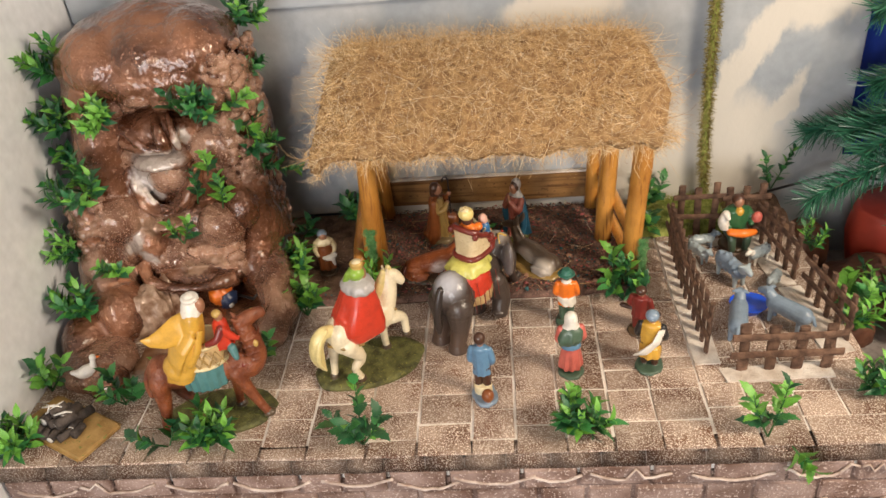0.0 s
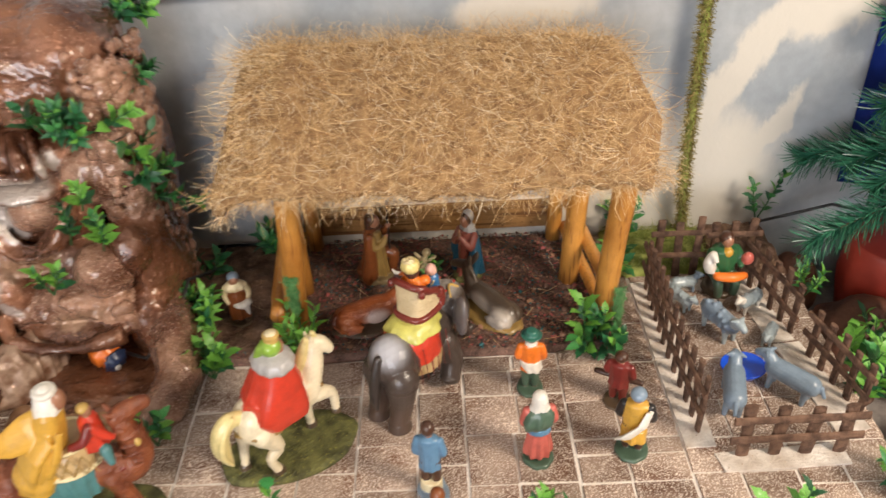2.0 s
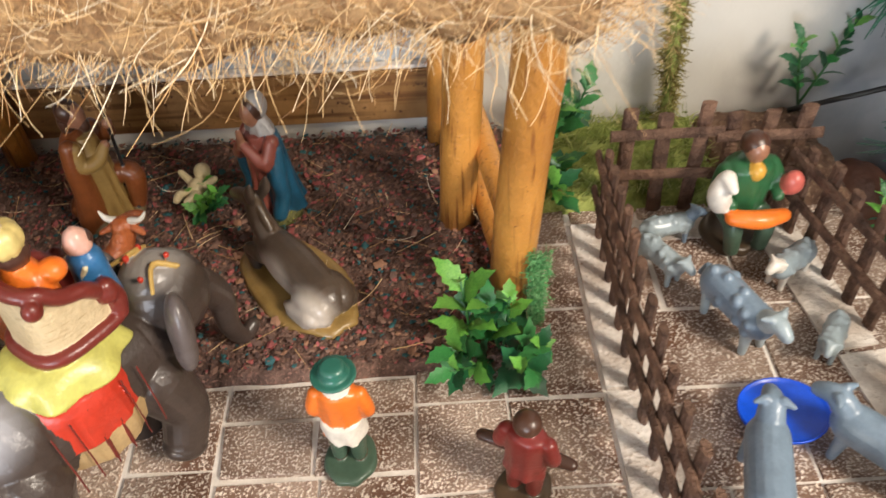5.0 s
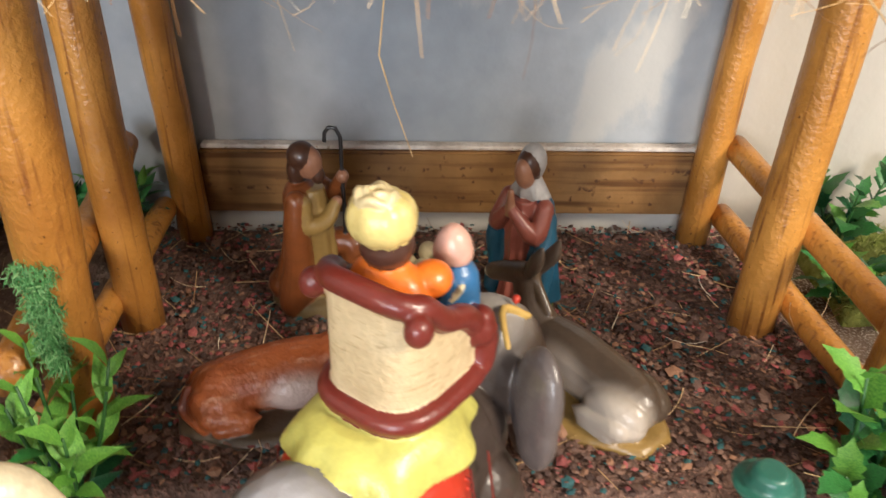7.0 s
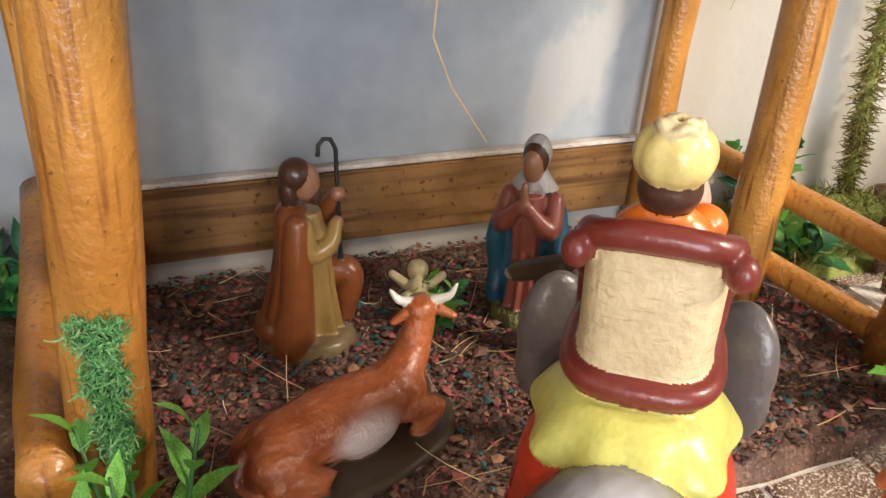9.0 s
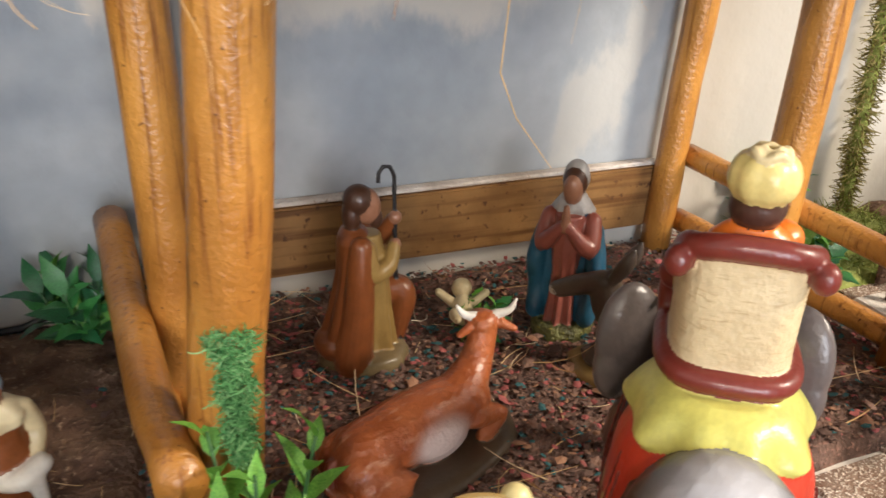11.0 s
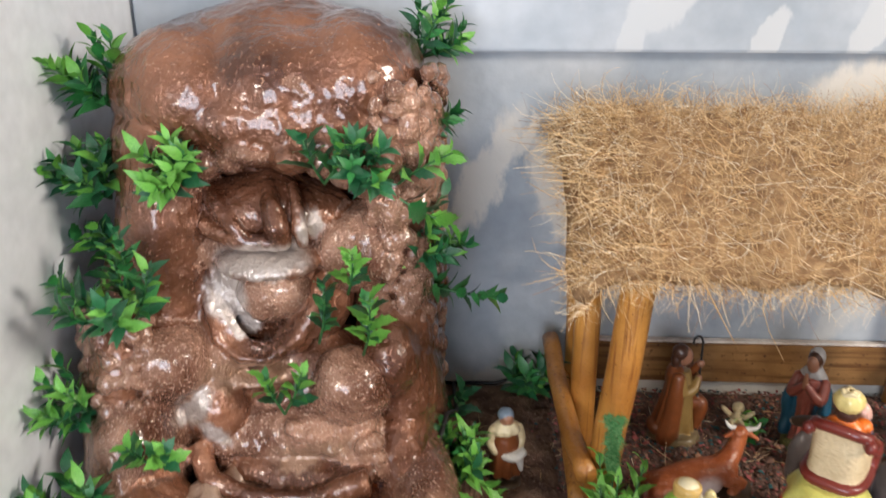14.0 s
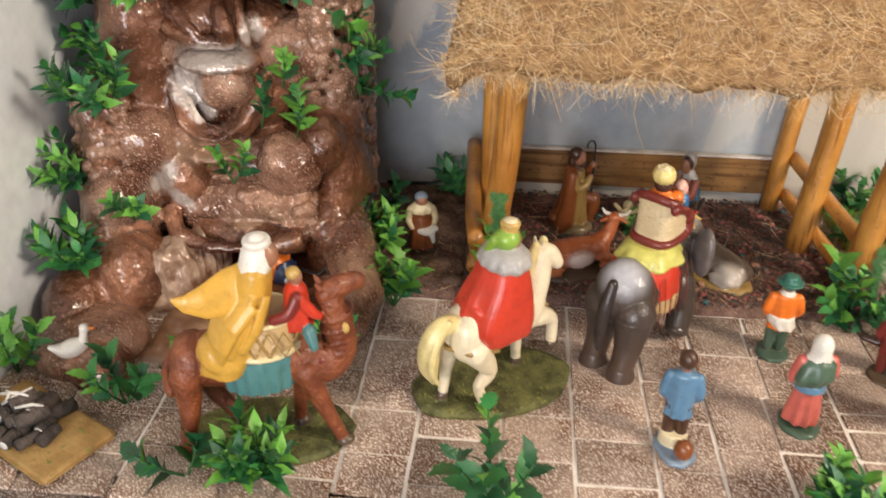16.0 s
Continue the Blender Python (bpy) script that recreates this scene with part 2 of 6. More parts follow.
for key, c in {
    "red": (0.56, 0.045, 0.02), "darkred": (0.2, 0.025, 0.02), "yellow": (0.6, 0.34, 0.05), "lemon": (0.6, 0.57, 0.14), "cream": (0.74, 0.64, 0.4), "white": (0.78, 0.74, 0.66),
    "grey": (0.42, 0.4, 0.38), "elephant": (0.062, 0.045, 0.037), "duskgrey": (0.28, 0.27, 0.28), "pale": (0.52, 0.53, 0.57), "tanp": (0.52, 0.36, 0.17), "maroon": (0.17, 0.026, 0.018), "orange": (0.85, 0.2, 0.02), "skin": (0.33, 0.155, 0.088), "wicker": (0.6, 0.47, 0.27), "darkskin": (0.07, 0.03, 0.02),
    "camel": (0.21, 0.055, 0.018), "teal": (0.075, 0.2, 0.2), "horse": (0.76, 0.66, 0.46), "mane": (0.7, 0.58, 0.26), "lime": (0.24, 0.4, 0.05), "gold": (0.55, 0.36, 0.1), "bluep": (0.04, 0.16, 0.36), "navy": (0.02, 0.035, 0.09), "brightblue": (0.01, 0.09, 0.75),
    "cow": (0.5, 0.135, 0.035), "cowpale": (0.62, 0.42, 0.34), "donkey": (0.085, 0.06, 0.042), "donkpale": (0.42, 0.36, 0.29), "brown": (0.22, 0.066, 0.018), "ochre": (0.31, 0.195, 0.058), "hair": (0.07, 0.03, 0.017), "rose": (0.29, 0.085, 0.06), "mantle": (0.022, 0.115, 0.2), "pink": (0.72, 0.42, 0.33),
    "coral": (0.56, 0.13, 0.1), "greengrey": (0.07, 0.12, 0.08), "hat": (0.035, 0.15, 0.11), "slate": (0.21, 0.28, 0.36), "sheepgrey": (0.36, 0.43, 0.46), "green": (0.03, 0.12, 0.045), "black": (0.02, 0.018, 0.018), "tanbase": (0.2, 0.15, 0.075), "ivory": (0.66, 0.55, 0.32), "denim": (0.11, 0.23, 0.36), "tail": (0.035, 0.027, 0.024), "ear": (0.12, 0.1, 0.095), "hoof": (0.09, 0.06, 0.035), "palegold": (0.7, 0.58, 0.32),
}.items():
    M[key] = paint(key + "_figurine_paint", c)
M["lemoncream"] = paint("pale_yellow_figurine_paint", (0.74, 0.6, 0.22))
# pale wall patches: brushed white paint and warm lamplight, both put into the colour
LIT_WHITE = (0.6, 0.57, 0.51)
tinted(M["wall"], [(LIT_WHITE if x != 0.255 else (0.48, 0.48, 0.46), (x, WALL_Y, z), (a, 1.0, b), turn) for x, z, a, b, turn in (
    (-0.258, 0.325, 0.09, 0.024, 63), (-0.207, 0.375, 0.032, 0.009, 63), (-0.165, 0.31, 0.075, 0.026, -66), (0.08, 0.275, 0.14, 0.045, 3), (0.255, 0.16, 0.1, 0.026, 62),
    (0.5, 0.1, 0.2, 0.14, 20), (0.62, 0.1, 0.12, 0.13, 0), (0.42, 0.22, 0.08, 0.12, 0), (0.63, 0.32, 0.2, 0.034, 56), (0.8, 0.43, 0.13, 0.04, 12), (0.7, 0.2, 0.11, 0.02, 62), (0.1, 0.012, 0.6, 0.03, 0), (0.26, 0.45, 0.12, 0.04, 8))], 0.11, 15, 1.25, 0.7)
# triangular pale marks on the trim board, part brush strokes, part painted-in light
tinted(M["ledge"], [((0.52, 0.54, 0.55), (x, WALL_Y, z), (a, 1.0, b), turn) for x, z, a, b, turn in ((-0.085, 0.507, 0.04, 0.017, 68), (0.075, 0.51, 0.045, 0.016, 66), (-0.05, 0.56, 0.05, 0.03, 50), (0.2, 0.53, 0.05, 0.018, 70))], 0.05, 18, 1.1, 0.85)
# milky resin poured over the rock's ledges
MILK, TAN = (0.52, 0.45, 0.4), (0.34, 0.2, 0.125)
for key in ("rock", "rockgrain"):
    tinted(M[key], [(MILK, (-0.49, 1.34, 0.318), (0.056, 0.06, 0.02), 0), (MILK, (-0.53, 1.34, 0.28), (0.026, 0.05, 0.048), 8), (MILK, (-0.516, 1.33, 0.242), (0.018, 0.05, 0.011), 0), (MILK, (-0.441, 1.35, 0.35), (0.01, 0.04, 0.02), 10),
                    (TAN, (-0.51, 1.32, 0.197), (0.058, 0.06, 0.02), 0), (MILK, (-0.562, 1.28, 0.165), (0.016, 0.06, 0.03), -35), (MILK, (-0.542, 1.27, 0.135), (0.026, 0.06, 0.014), -35), (TAN, (-0.44, 1.27, 0.115), (0.05, 0.06, 0.014), 8)], 0.045, 30, 1.15, 0.6)
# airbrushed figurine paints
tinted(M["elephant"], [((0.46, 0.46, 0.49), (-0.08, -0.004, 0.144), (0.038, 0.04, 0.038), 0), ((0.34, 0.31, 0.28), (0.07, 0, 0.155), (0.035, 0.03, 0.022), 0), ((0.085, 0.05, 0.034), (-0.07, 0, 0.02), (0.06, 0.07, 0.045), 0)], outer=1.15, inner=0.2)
M["cow"] = tinted(material("streaked_cow_coat", (0.3, 0.07, 0.018), (0.5, 0.145, 0.045), 0.33, 40, 0.45, 6, coat=0.2, streak=((0.6, 0.28, 0.16), (70, 260, 70), 0.6)), [((0.66, 0.5, 0.43), (0.002, -0.024, 0.024), (0.026, 0.024, 0.018), 0), ((0.16, 0.032, 0.012), (-0.068, 0, 0.024), (0.016, 0.02, 0.016), 0), ((0.2, 0.045, 0.015), (0.0, 0, 0.056), (0.05, 0.006, 0.006), 0)], outer=1.1, inner=0.45)
tinted(M["donkey"], [((0.52, 0.45, 0.37), (-0.05, 0.022, 0.022), (0.03, 0.03, 0.024), 0), ((0.36, 0.3, 0.24), (0.002, 0.022, 0.028), (0.03, 0.026, 0.02), 0)], outer=1.1, inner=0.5)
M["camel"] = tinted(material("rough_camel_coat", (0.13, 0.03, 0.01), (0.26, 0.075, 0.026), 0.4, 45, 0.8, 5, coat=0.15), [((0.09, 0.022, 0.01), (-0.07, 0, 0.05), (0.06, 0.05, 0.045), 0)], outer=1.2, inner=0.2)
M["wicker"] = material("woven_cream_panel", (0.58, 0.45, 0.26), (0.66, 0.53, 0.32), 0.5, 60, 0.3, 5, streak=((0.47, 0.34, 0.18), (110, 110, 620), 0.57))


# ---- mesh helpers ----
def place(bm, name, mats, label="", parent=None, smooth=True):
    me = bpy.data.meshes.new(name)
    bm.to_mesh(me)
    bm.free()
    for k in ([mats] if isinstance(mats, str) else mats):
        me.materials.append(M[k])
    if smooth:
        me.polygons.foreach_set("use_smooth", [True] * len(me.polygons))
    ob = new(name, me)
    if parent:
        ob.parent = parent
    if label:
        ob["label"] = label
    return ob


def part(name, bm, mats, parent, label="", smooth=True):
    return place(bm, name, mats, label, parent, smooth)


def holder(name, m, label, category, group="", kind=""):
    ob = new(name)
    ob.empty_display_size = 0.02
    ob.matrix_world = m
    return tagged(ob, label, category, group, kind)


def raw(verts, faces, name, mats, parent=None, label="", smooth=False):
    me = bpy.data.meshes.new(name)
    me.from_pydata(verts, [], faces)
    for k in ([mats] if isinstance(mats, str) else mats):
        me.materials.append(M[k])
    me.polygons.foreach_set("use_smooth", [smooth] * len(me.polygons))
    ob = new(name, me)
    if parent:
        ob.parent = parent
    if label:
        ob["label"] = label
    return ob


def box(bm, c, s, bevel=0.0, m=None, mat=0, seg=1):
    made = bmesh.ops.create_cube(bm, size=1.0)["verts"]
    for v in made:
        v.co = Vector((v.co.x * s[0], v.co.y * s[1], v.co.z * s[2])) + Vector(c)
        if m:
            v.co = m @ v.co
    faces = {f for v in made for f in v.link_faces}
    for f in faces:
        f.material_index = mat
    if bevel:
        edges = {e for f in faces for e in f.edges}
        bmesh.ops.bevel(bm, geom=list(edges), offset=bevel, segments=seg, affect="EDGES", clamp_overlap=True)
    return bm


def ell(bm, c, r, rot=(0, 0, 0), mat=0, sub=3):
    r = (r, r, r) if isinstance(r, (int, float)) else r
    m = pose(*c, *rot) @ Matrix.Diagonal((*r, 1))
    made = bmesh.ops.create_icosphere(bm, subdivisions=sub, radius=1.0, matrix=m)["verts"]
    for f in {f for v in made for f in v.link_faces}:
        f.material_index = mat
    return bm


def tube(bm, pts, rad, mat=0, seg=10, flat=1.0, caps=True, side=None):
    """A closed tube along pts, of one radius a point; flat squeezes it across."""
    pts = [Vector(p) for p in pts]
    rad = [rad] * len(pts) if isinstance(rad, (int, float)) else rad
    rings = []
    ref = Vector(side) if side else None
    for i, p in enumerate(pts):
        d = (pts[min(i + 1, len(pts) - 1)] - pts[max(i - 1, 0)]).normalized()
        if ref is None:
            ref = d.orthogonal()
        u = (ref - d * ref.dot(d)).normalized()
        ref = u
        w = d.cross(u)
        rings.append([bm.verts.new(p + rad[i] * (math.cos(a) * u + flat * math.sin(a) * w)) for a in (2 * math.pi * k / seg for k in range(seg))])
    faces = []
    for a, b in zip(rings, rings[1:]):
        for k in range(seg):
            faces.append(bm.faces.new((a[k], a[(k + 1) % seg], b[(k + 1) % seg], b[k])))
    if caps:
        faces += [bm.faces.new(rings[0][::-1]), bm.faces.new(rings[-1])]
    for f in faces:
        f.material_index = mat
    return bm


def eased(rows, steps, pull):
    """Rows of numbers with so many steps between each two, along a smooth curve."""
    out = []
    for i in range(len(rows) - 1):
        a, b = rows[i], rows[i + 1]
        before, after = rows[max(i - 1, 0)], rows[min(i + 2, len(rows) - 1)]
        for j in range(steps):
            t = j / steps
            w = (2 * t ** 3 - 3 * t * t + 1, 3 * t * t - 2 * t ** 3, t ** 3 - 2 * t * t + t, t ** 3 - t * t)
            out.append(tuple(w[0] * p + w[1] * q + pull * (w[2] * (q - o) + w[3] * (n - p)) for o, p, q, n in zip(before, a, b, after)))
    return out + [tuple(rows[-1])]


def limb(bm, pts, rad, mat=0, flat=1.0):
    """A tube with round ends, for fused figures."""
    rad = [rad] * len(pts) if isinstance(rad, (int, float)) else rad
    if len(pts) > 2:
        rows = eased([(*p, q) for p, q in zip(pts, rad)], 4, 0.5)
        pts, rad = [r[:3] for r in rows], [r[3] for r in rows]
    tube(bm, pts, rad, mat, 18, flat)
    ell(bm, pts[0], rad[0] * 0.98, mat=mat)
    ell(bm, pts[-1], rad[-1] * 0.98, mat=mat)


def lathe(bm, c, prof, mat=0, folds=0, depth=0.0, seg=40, turn=0.0):
    """A closed robe: rows of z, rx, ry, dx, dy round c, with so many folds that deepen downwards."""
    rings = []
    if len(prof) > 3:
        prof = eased([(*p, 0, 0)[:5] for p in prof], 3, 0.4)
    top, low = prof[0][0], prof[-1][0]
    ct, st = math.cos(turn), math.sin(turn)
    for z, rx, ry, *shift in prof:
        dx, dy = shift if shift else (0, 0)
        k = depth * (top - z) / max(1e-6, top - low)
        ring = []
        for i in range(seg):
            a = 2 * math.pi * i / seg
            g = 1 + k * math.cos(folds * a + 1.3 * math.sin(2 * a))
            x, y = rx * g * math.cos(a) + dx, ry * g * math.sin(a) + dy
            ring.append(bm.verts.new((c[0] + x * ct - y * st, c[1] + x * st + y * ct, c[2] + z)))
        rings.append(ring)
    faces = []
    for a, b in zip(rings, rings[1:]):
        for k in range(seg):
            faces.append(bm.faces.new((a[k], b[k], b[(k + 1) % seg], a[(k + 1) % seg])))
    faces += [bm.faces.new(rings[0]), bm.faces.new(rings[-1][::-1])]
    for f in faces:
        f.material_index = mat
    return bm


def fused(bm, name, mats, voxel, m, label, category, group="", rough=None, soften=2):
    """Melts overlapping closed shapes into one figure, painted as the shapes were."""
    bmesh.ops.recalc_face_normals(bm, faces=bm.faces)
    me = bpy.data.meshes.new(name)
    bm.to_mesh(me)
    tmp = new(name, me)
    mod = tmp.modifiers.new("remesh", "REMESH")
    mod.mode, mod.voxel_size = "VOXEL", voxel
    sm = tmp.modifiers.new("smooth", "SMOOTH")
    sm.factor, sm.iterations = 0.5, soften
    out = bpy.data.meshes.new_from_object(tmp.evaluated_get(bpy.context.evaluated_depsgraph_get()))
    bm.faces.ensure_lookup_table()
    tree = BVHTree.FromBMesh(bm)
    colours = [f.material_index for f in bm.faces]
    bm.free()
    bpy.data.objects.remove(tmp), bpy.data.meshes.remove(me)
    out.name = name
    if rough:
        co, no = np.empty(len(out.vertices) * 3), np.empty(len(out.vertices) * 3)
        out.vertices.foreach_get("co", co), out.vertices.foreach_get("normal", no)
        co, no = co.reshape(-1, 3), no.reshape(-1, 3)
        waves = [((f, f, f), a, 1) if isinstance(f, (int, float)) else (f, a, 0) for f, a in rough]
        move = np.array([sum(a * (noise.noise(Vector((p[0] * f[0], p[1] * f[1], p[2] * f[2]))) if w else 0.35 - abs(noise.noise(Vector((p[0] * f[0], p[1] * f[1], p[2] * f[2]))))) for f, a, w in waves) for p in co])
        out.vertices.foreach_set("co", (co + no * move[:, None]).ravel())
    out.materials.clear()
    for k in mats:
        out.materials.append(M[k])
    pick = []
    for poly in out.polygons:
        hit = tree.find_nearest(poly.center)
        pick.append(colours[hit[2]] if hit[2] is not None else 0)
    out.polygons.foreach_set("material_index", pick)
    out.polygons.foreach_set("use_smooth", [True] * len(out.polygons))
    out.update()
    ob = new(name, out)
    ob.matrix_world = m
    return tagged(ob, label, category, group)


# ---- setting ----
def slab(name, c, s, mat, label, category, bevel=0.0):
    ob = place(box(bmesh.new(), c, s, bevel, seg=2), name, mat, label, smooth=False)
    return tagged(ob, category=category, kind="structure")


slab("wall_back", (0.45, WALL_Y + 0.05, 0.575), (2.6, 0.1, 2.85), "wall", "blue grey plaster wall with brushed white and painted-in light patches", "wall")
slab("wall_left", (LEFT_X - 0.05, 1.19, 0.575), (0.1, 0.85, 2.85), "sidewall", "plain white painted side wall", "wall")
slab("wall_right", (1.85, -0.3, 0.575), (0.1, 3.83, 2.85), "room", "plain pale room wall", "wall")
slab("wall_front", (-0.2, -2.25, 0.575), (4.2, 0.1, 2.85), "room", "plain pale room wall", "wall")
slab("wall_far_left", (-2.25, -0.3, 0.575), (0.1, 3.83, 2.85), "room", "plain pale room wall", "wall")
slab("wall_back_left", (-1.53, WALL_Y + 0.05, 0.575), (1.36, 0.1, 2.85), "room", "plain pale room wall", "wall")
slab("floor", (-0.2, -0.3, -0.9), (4.3, 4.1, 0.1), "roomfloor", "brown tiled room floor", "floor")
slab("ceiling", (-0.2, -0.3, 2.05), (4.3, 4.1, 0.1), "room", "pale flat room ceiling", "ceiling")
slab("trim", (0.5, WALL_Y - 0.011, 0.805), (2.4, 0.022, 0.62), "ledge", "glossy white board along the upper wall", "trim", 0.003)

# pavement over a raised bench
bench = place(box(bmesh.new(), (0.01, 1.26, -0.4305), (1.43, 0.71, 0.857), 0.008, seg=3), "pavement", "grout", "speckled stamped paving with white joints on a raised bench", smooth=False)
tagged(bench, category="pavement", kind="structure")
slab("ground", (1.25, 1.1, -0.5), (1.05, 1.03, 0.7), "greystone", "lower grey stone ledge beside the paving", "ground", 0.01)

rnd = random.Random(4)


def paver(quad, top, parent, mat="paver", low=-0.0025, inset=0.001, name="paver"):
    cx, cy = sum(p[0] for p in quad) / 4, sum(p[1] for p in quad) / 4
    vs = [(x, y, low) for x, y in quad]
    vs += [(x + (inset if x < cx else -inset), y + (inset if y < cy else -inset), top + rnd.uniform(-0.0006, 0.0006)) for x, y in quad]
    vs.append((cx, cy, top + 0.0008))
    fs = [(i, (i + 1) % 4, 4 + (i + 1) % 4, 4 + i) for i in range(4)] + [(4 + i, 4 + (i + 1) % 4, 8) for i in range(4)]
    return raw(vs, fs, name, mat, parent)


COLS = [-0.705, -0.6, -0.497, -0.385, -0.271, -0.196, -0.1, -0.02, 0.067, 0.136, 0.287, 0.44, 0.58, 0.722]
ROWSETS = [
    [0.9, 0.985, 1.05, 1.13, 1.2, 1.29], [0.9, 0.96, 1.02, 1.1, 1.2, 1.29], [0.9, 0.975, 1.035, 1.13, 1.21, 1.29], [0.9, 0.945, 0.99, 1.06, 1.125, 1.2, 1.285],
    [0.9, 0.925, 0.988, 1.057, 1.13, 1.19, 1.285], [0.9, 0.95, 1.02, 1.09, 1.15, 1.22, 1.285], [0.9, 0.935, 0.996, 1.065, 1.14, 1.21, 1.285], [0.9, 0.967, 1.034, 1.111, 1.19, 1.285], [0.9, 0.932, 0.995, 1.071, 1.14, 1.21, 1.285],
    [0.9, 0.959, 1.035, 1.124, 1.2, 1.25, 1.285], [0.9, 0.961, 1.03, 1.078, 1.106, 1.18, 1.258, 1.35, 1.43, 1.52, 1.61], [0.9, 0.985, 1.04, 1.1, 1.172, 1.26, 1.343, 1.455, 1.53, 1.61], [0.9, 0.96, 1.015, 1.085, 1.172, 1.25, 1.343, 1.457, 1.54, 1.61],
]
for k, rows in enumerate(ROWSETS):
    for a, b in zip(rows, rows[1:]):
        x0, x1, g = COLS[k], COLS[k + 1], 0.0019
        cuts = [x0, x1]
        if k in (9, 10, 11, 12) and rnd.random() < 0.72 or k == 3 and rnd.random() < 0.3:
            cuts = [x0, x0 + (x1 - x0) * rnd.choice((0.46, 0.48, 0.52)), x1]
        for u, v in zip(cuts, cuts[1:]):
            j = lambda: rnd.uniform(-0.0014, 0.0014)
            paver([(u + g + j(), a + g + j()), (v - g + j(), a + g + j()), (v - g + j(), b - g + j()), (u + g + j(), b - g + j())], rnd.uniform(0.0002, 0.0016), bench)

# stamped stone skirt of the bench, with wavy pale edges
def skirt():
    face = tagged(place(box(bmesh.new(), (0.01, 0.902, -0.45), (1.43, 0.006, 0.8)), "bench_face", "face", "stamped stone sheet on the bench front"), category="skirt", kind="structure")
    z = -0.028
    for row in range(7):
        x = -0.7 + (row % 2) * 0.04
        while x < 0.72:
            w = rnd.uniform(0.06, 0.12)
            vs = [(x, 0.9, z - 0.042), (x + w - 0.005, 0.9, z - 0.042), (x + w - 0.005, 0.9, z), (x, 0.9, z)]
            y = 0.893 + rnd.uniform(-0.002, 0.002)
            vs += [(x + 0.003, y, z - 0.039), (x + w - 0.008, y, z - 0.039), (x + w - 0.008, y, z - 0.003), (x + 0.003, y, z - 0.003)]
            raw(vs, [(0, 1, 5, 4), (1, 2, 6, 5), (2, 3, 7, 6), (3, 0, 4, 7), (4, 5, 6, 7)], "stone", "face", face)
            x += w
        z -= 0.046
    for row in range(3):
        x = -0.68
        while x < 0.66:
            w, h = rnd.uniform(0.07, 0.13), rnd.uniform(0.012, 0.022)
            zz = -0.042 - row * 0.07 + rnd.uniform(-0.008, 0.008)
            pts = [(x + w * t, 0.89 + rnd.uniform(-0.001, 0.001), zz - h * math.sin(math.pi * t) * (1 if rnd.random() < 0.9 else -0.5) + rnd.uniform(-0.002, 0.002)) for t in (i / 9 for i in range(10))]
            part("torn_edge", tube(bmesh.new(), pts, 0.0026, seg=5), "ridge", face)
            x += w * rnd.uniform(0.9, 1.25)
    # rounded stones along the upper edge
    x = -0.705
    while x < 0.72:
        w = rnd.uniform(0.055, 0.11)
        bm = bmesh.new()
        pts = []
        prof = [(0.93, -0.0012), (0.912, -0.002), (0.901, -0.007), (0.8955, -0.015), (0.894, -0.027)]
        rings = [[bm.verts.new((xx, y + rnd.uniform(-0.0008, 0.0008), zz)) for y, zz in prof] for xx in (x + 0.0007, x + w * 0.5, x + w - 0.0007)]
        for a, b in zip(rings, rings[1:]):
            for i in range(len(prof) - 1):
                bm.faces.new((a[i], a[i + 1], b[i + 1], b[i]))
        bmesh.ops.solidify(bm, geom=bm.faces[:], thickness=0.003)
        part("edge_stone", bm, "paver", face)
        x += w


skirt()

# ---- mulch bed, soil, moss ----
def patch(name, x0, x1, y0, y1, z, amp, mat, label, category, step=0.006, freq=40, edge=0.01):
    nx, ny = int((x1 - x0) / step), int((y1 - y0) / step)
    vs, fs = [], []
    for j in range(ny + 1):
        for i in range(nx + 1):
            x, y = x0 + (x1 - x0) * i / nx, y0 + (y1 - y0) * j / ny
            rim = min(1.0, min(i, nx - i, j, ny - j) * step / edge)
            h = z * math.sqrt(rim) + amp * noise.noise(Vector((x, y, 0)) * freq) + amp * 0.6 * noise.noise(Vector((x, y, 3)) * freq * 3)
            wob = 0.004 * noise.noise(Vector((x, y, 7)) * 25) * (1 - rim)
            vs.append((x + wob, y + wob, h if rim > 0 else -0.004))
    for j in range(ny):
        for i in range(nx):
            a = j * (nx + 1) + i
            fs.append((a, a + 1, a + nx + 2, a + nx + 1))
    return tagged(raw(vs, fs, name, mat, label=label, smooth=True), category=category, kind="structure")


bed = patch("mulch_bed", -0.3, 0.392, 1.287, 1.612, 0.011, 0.0016, "mulch", "dark mulch bed strewn with dyed sawdust", "mulch", 0.004)
patch("soil_bank", -0.36, -0.16, 1.3, 1.612, 0.017, 0.005, "soil", "rough brown earth beside the stable", "soil", 0.005)
patch("soil_mound", 0.6, 0.725, 1.46, 1.612, 0.03, 0.008, "soil", "lumpy brown earth behind the pen", "soil", 0.005, 30, 0.04)
mossbed = patch("moss_bed", 0.41, 0.6, 1.47, 1.612, 0.02, 0.007, "mossy", "yellow green moss at the wall foot", "moss", 0.005, 45, 0.03)


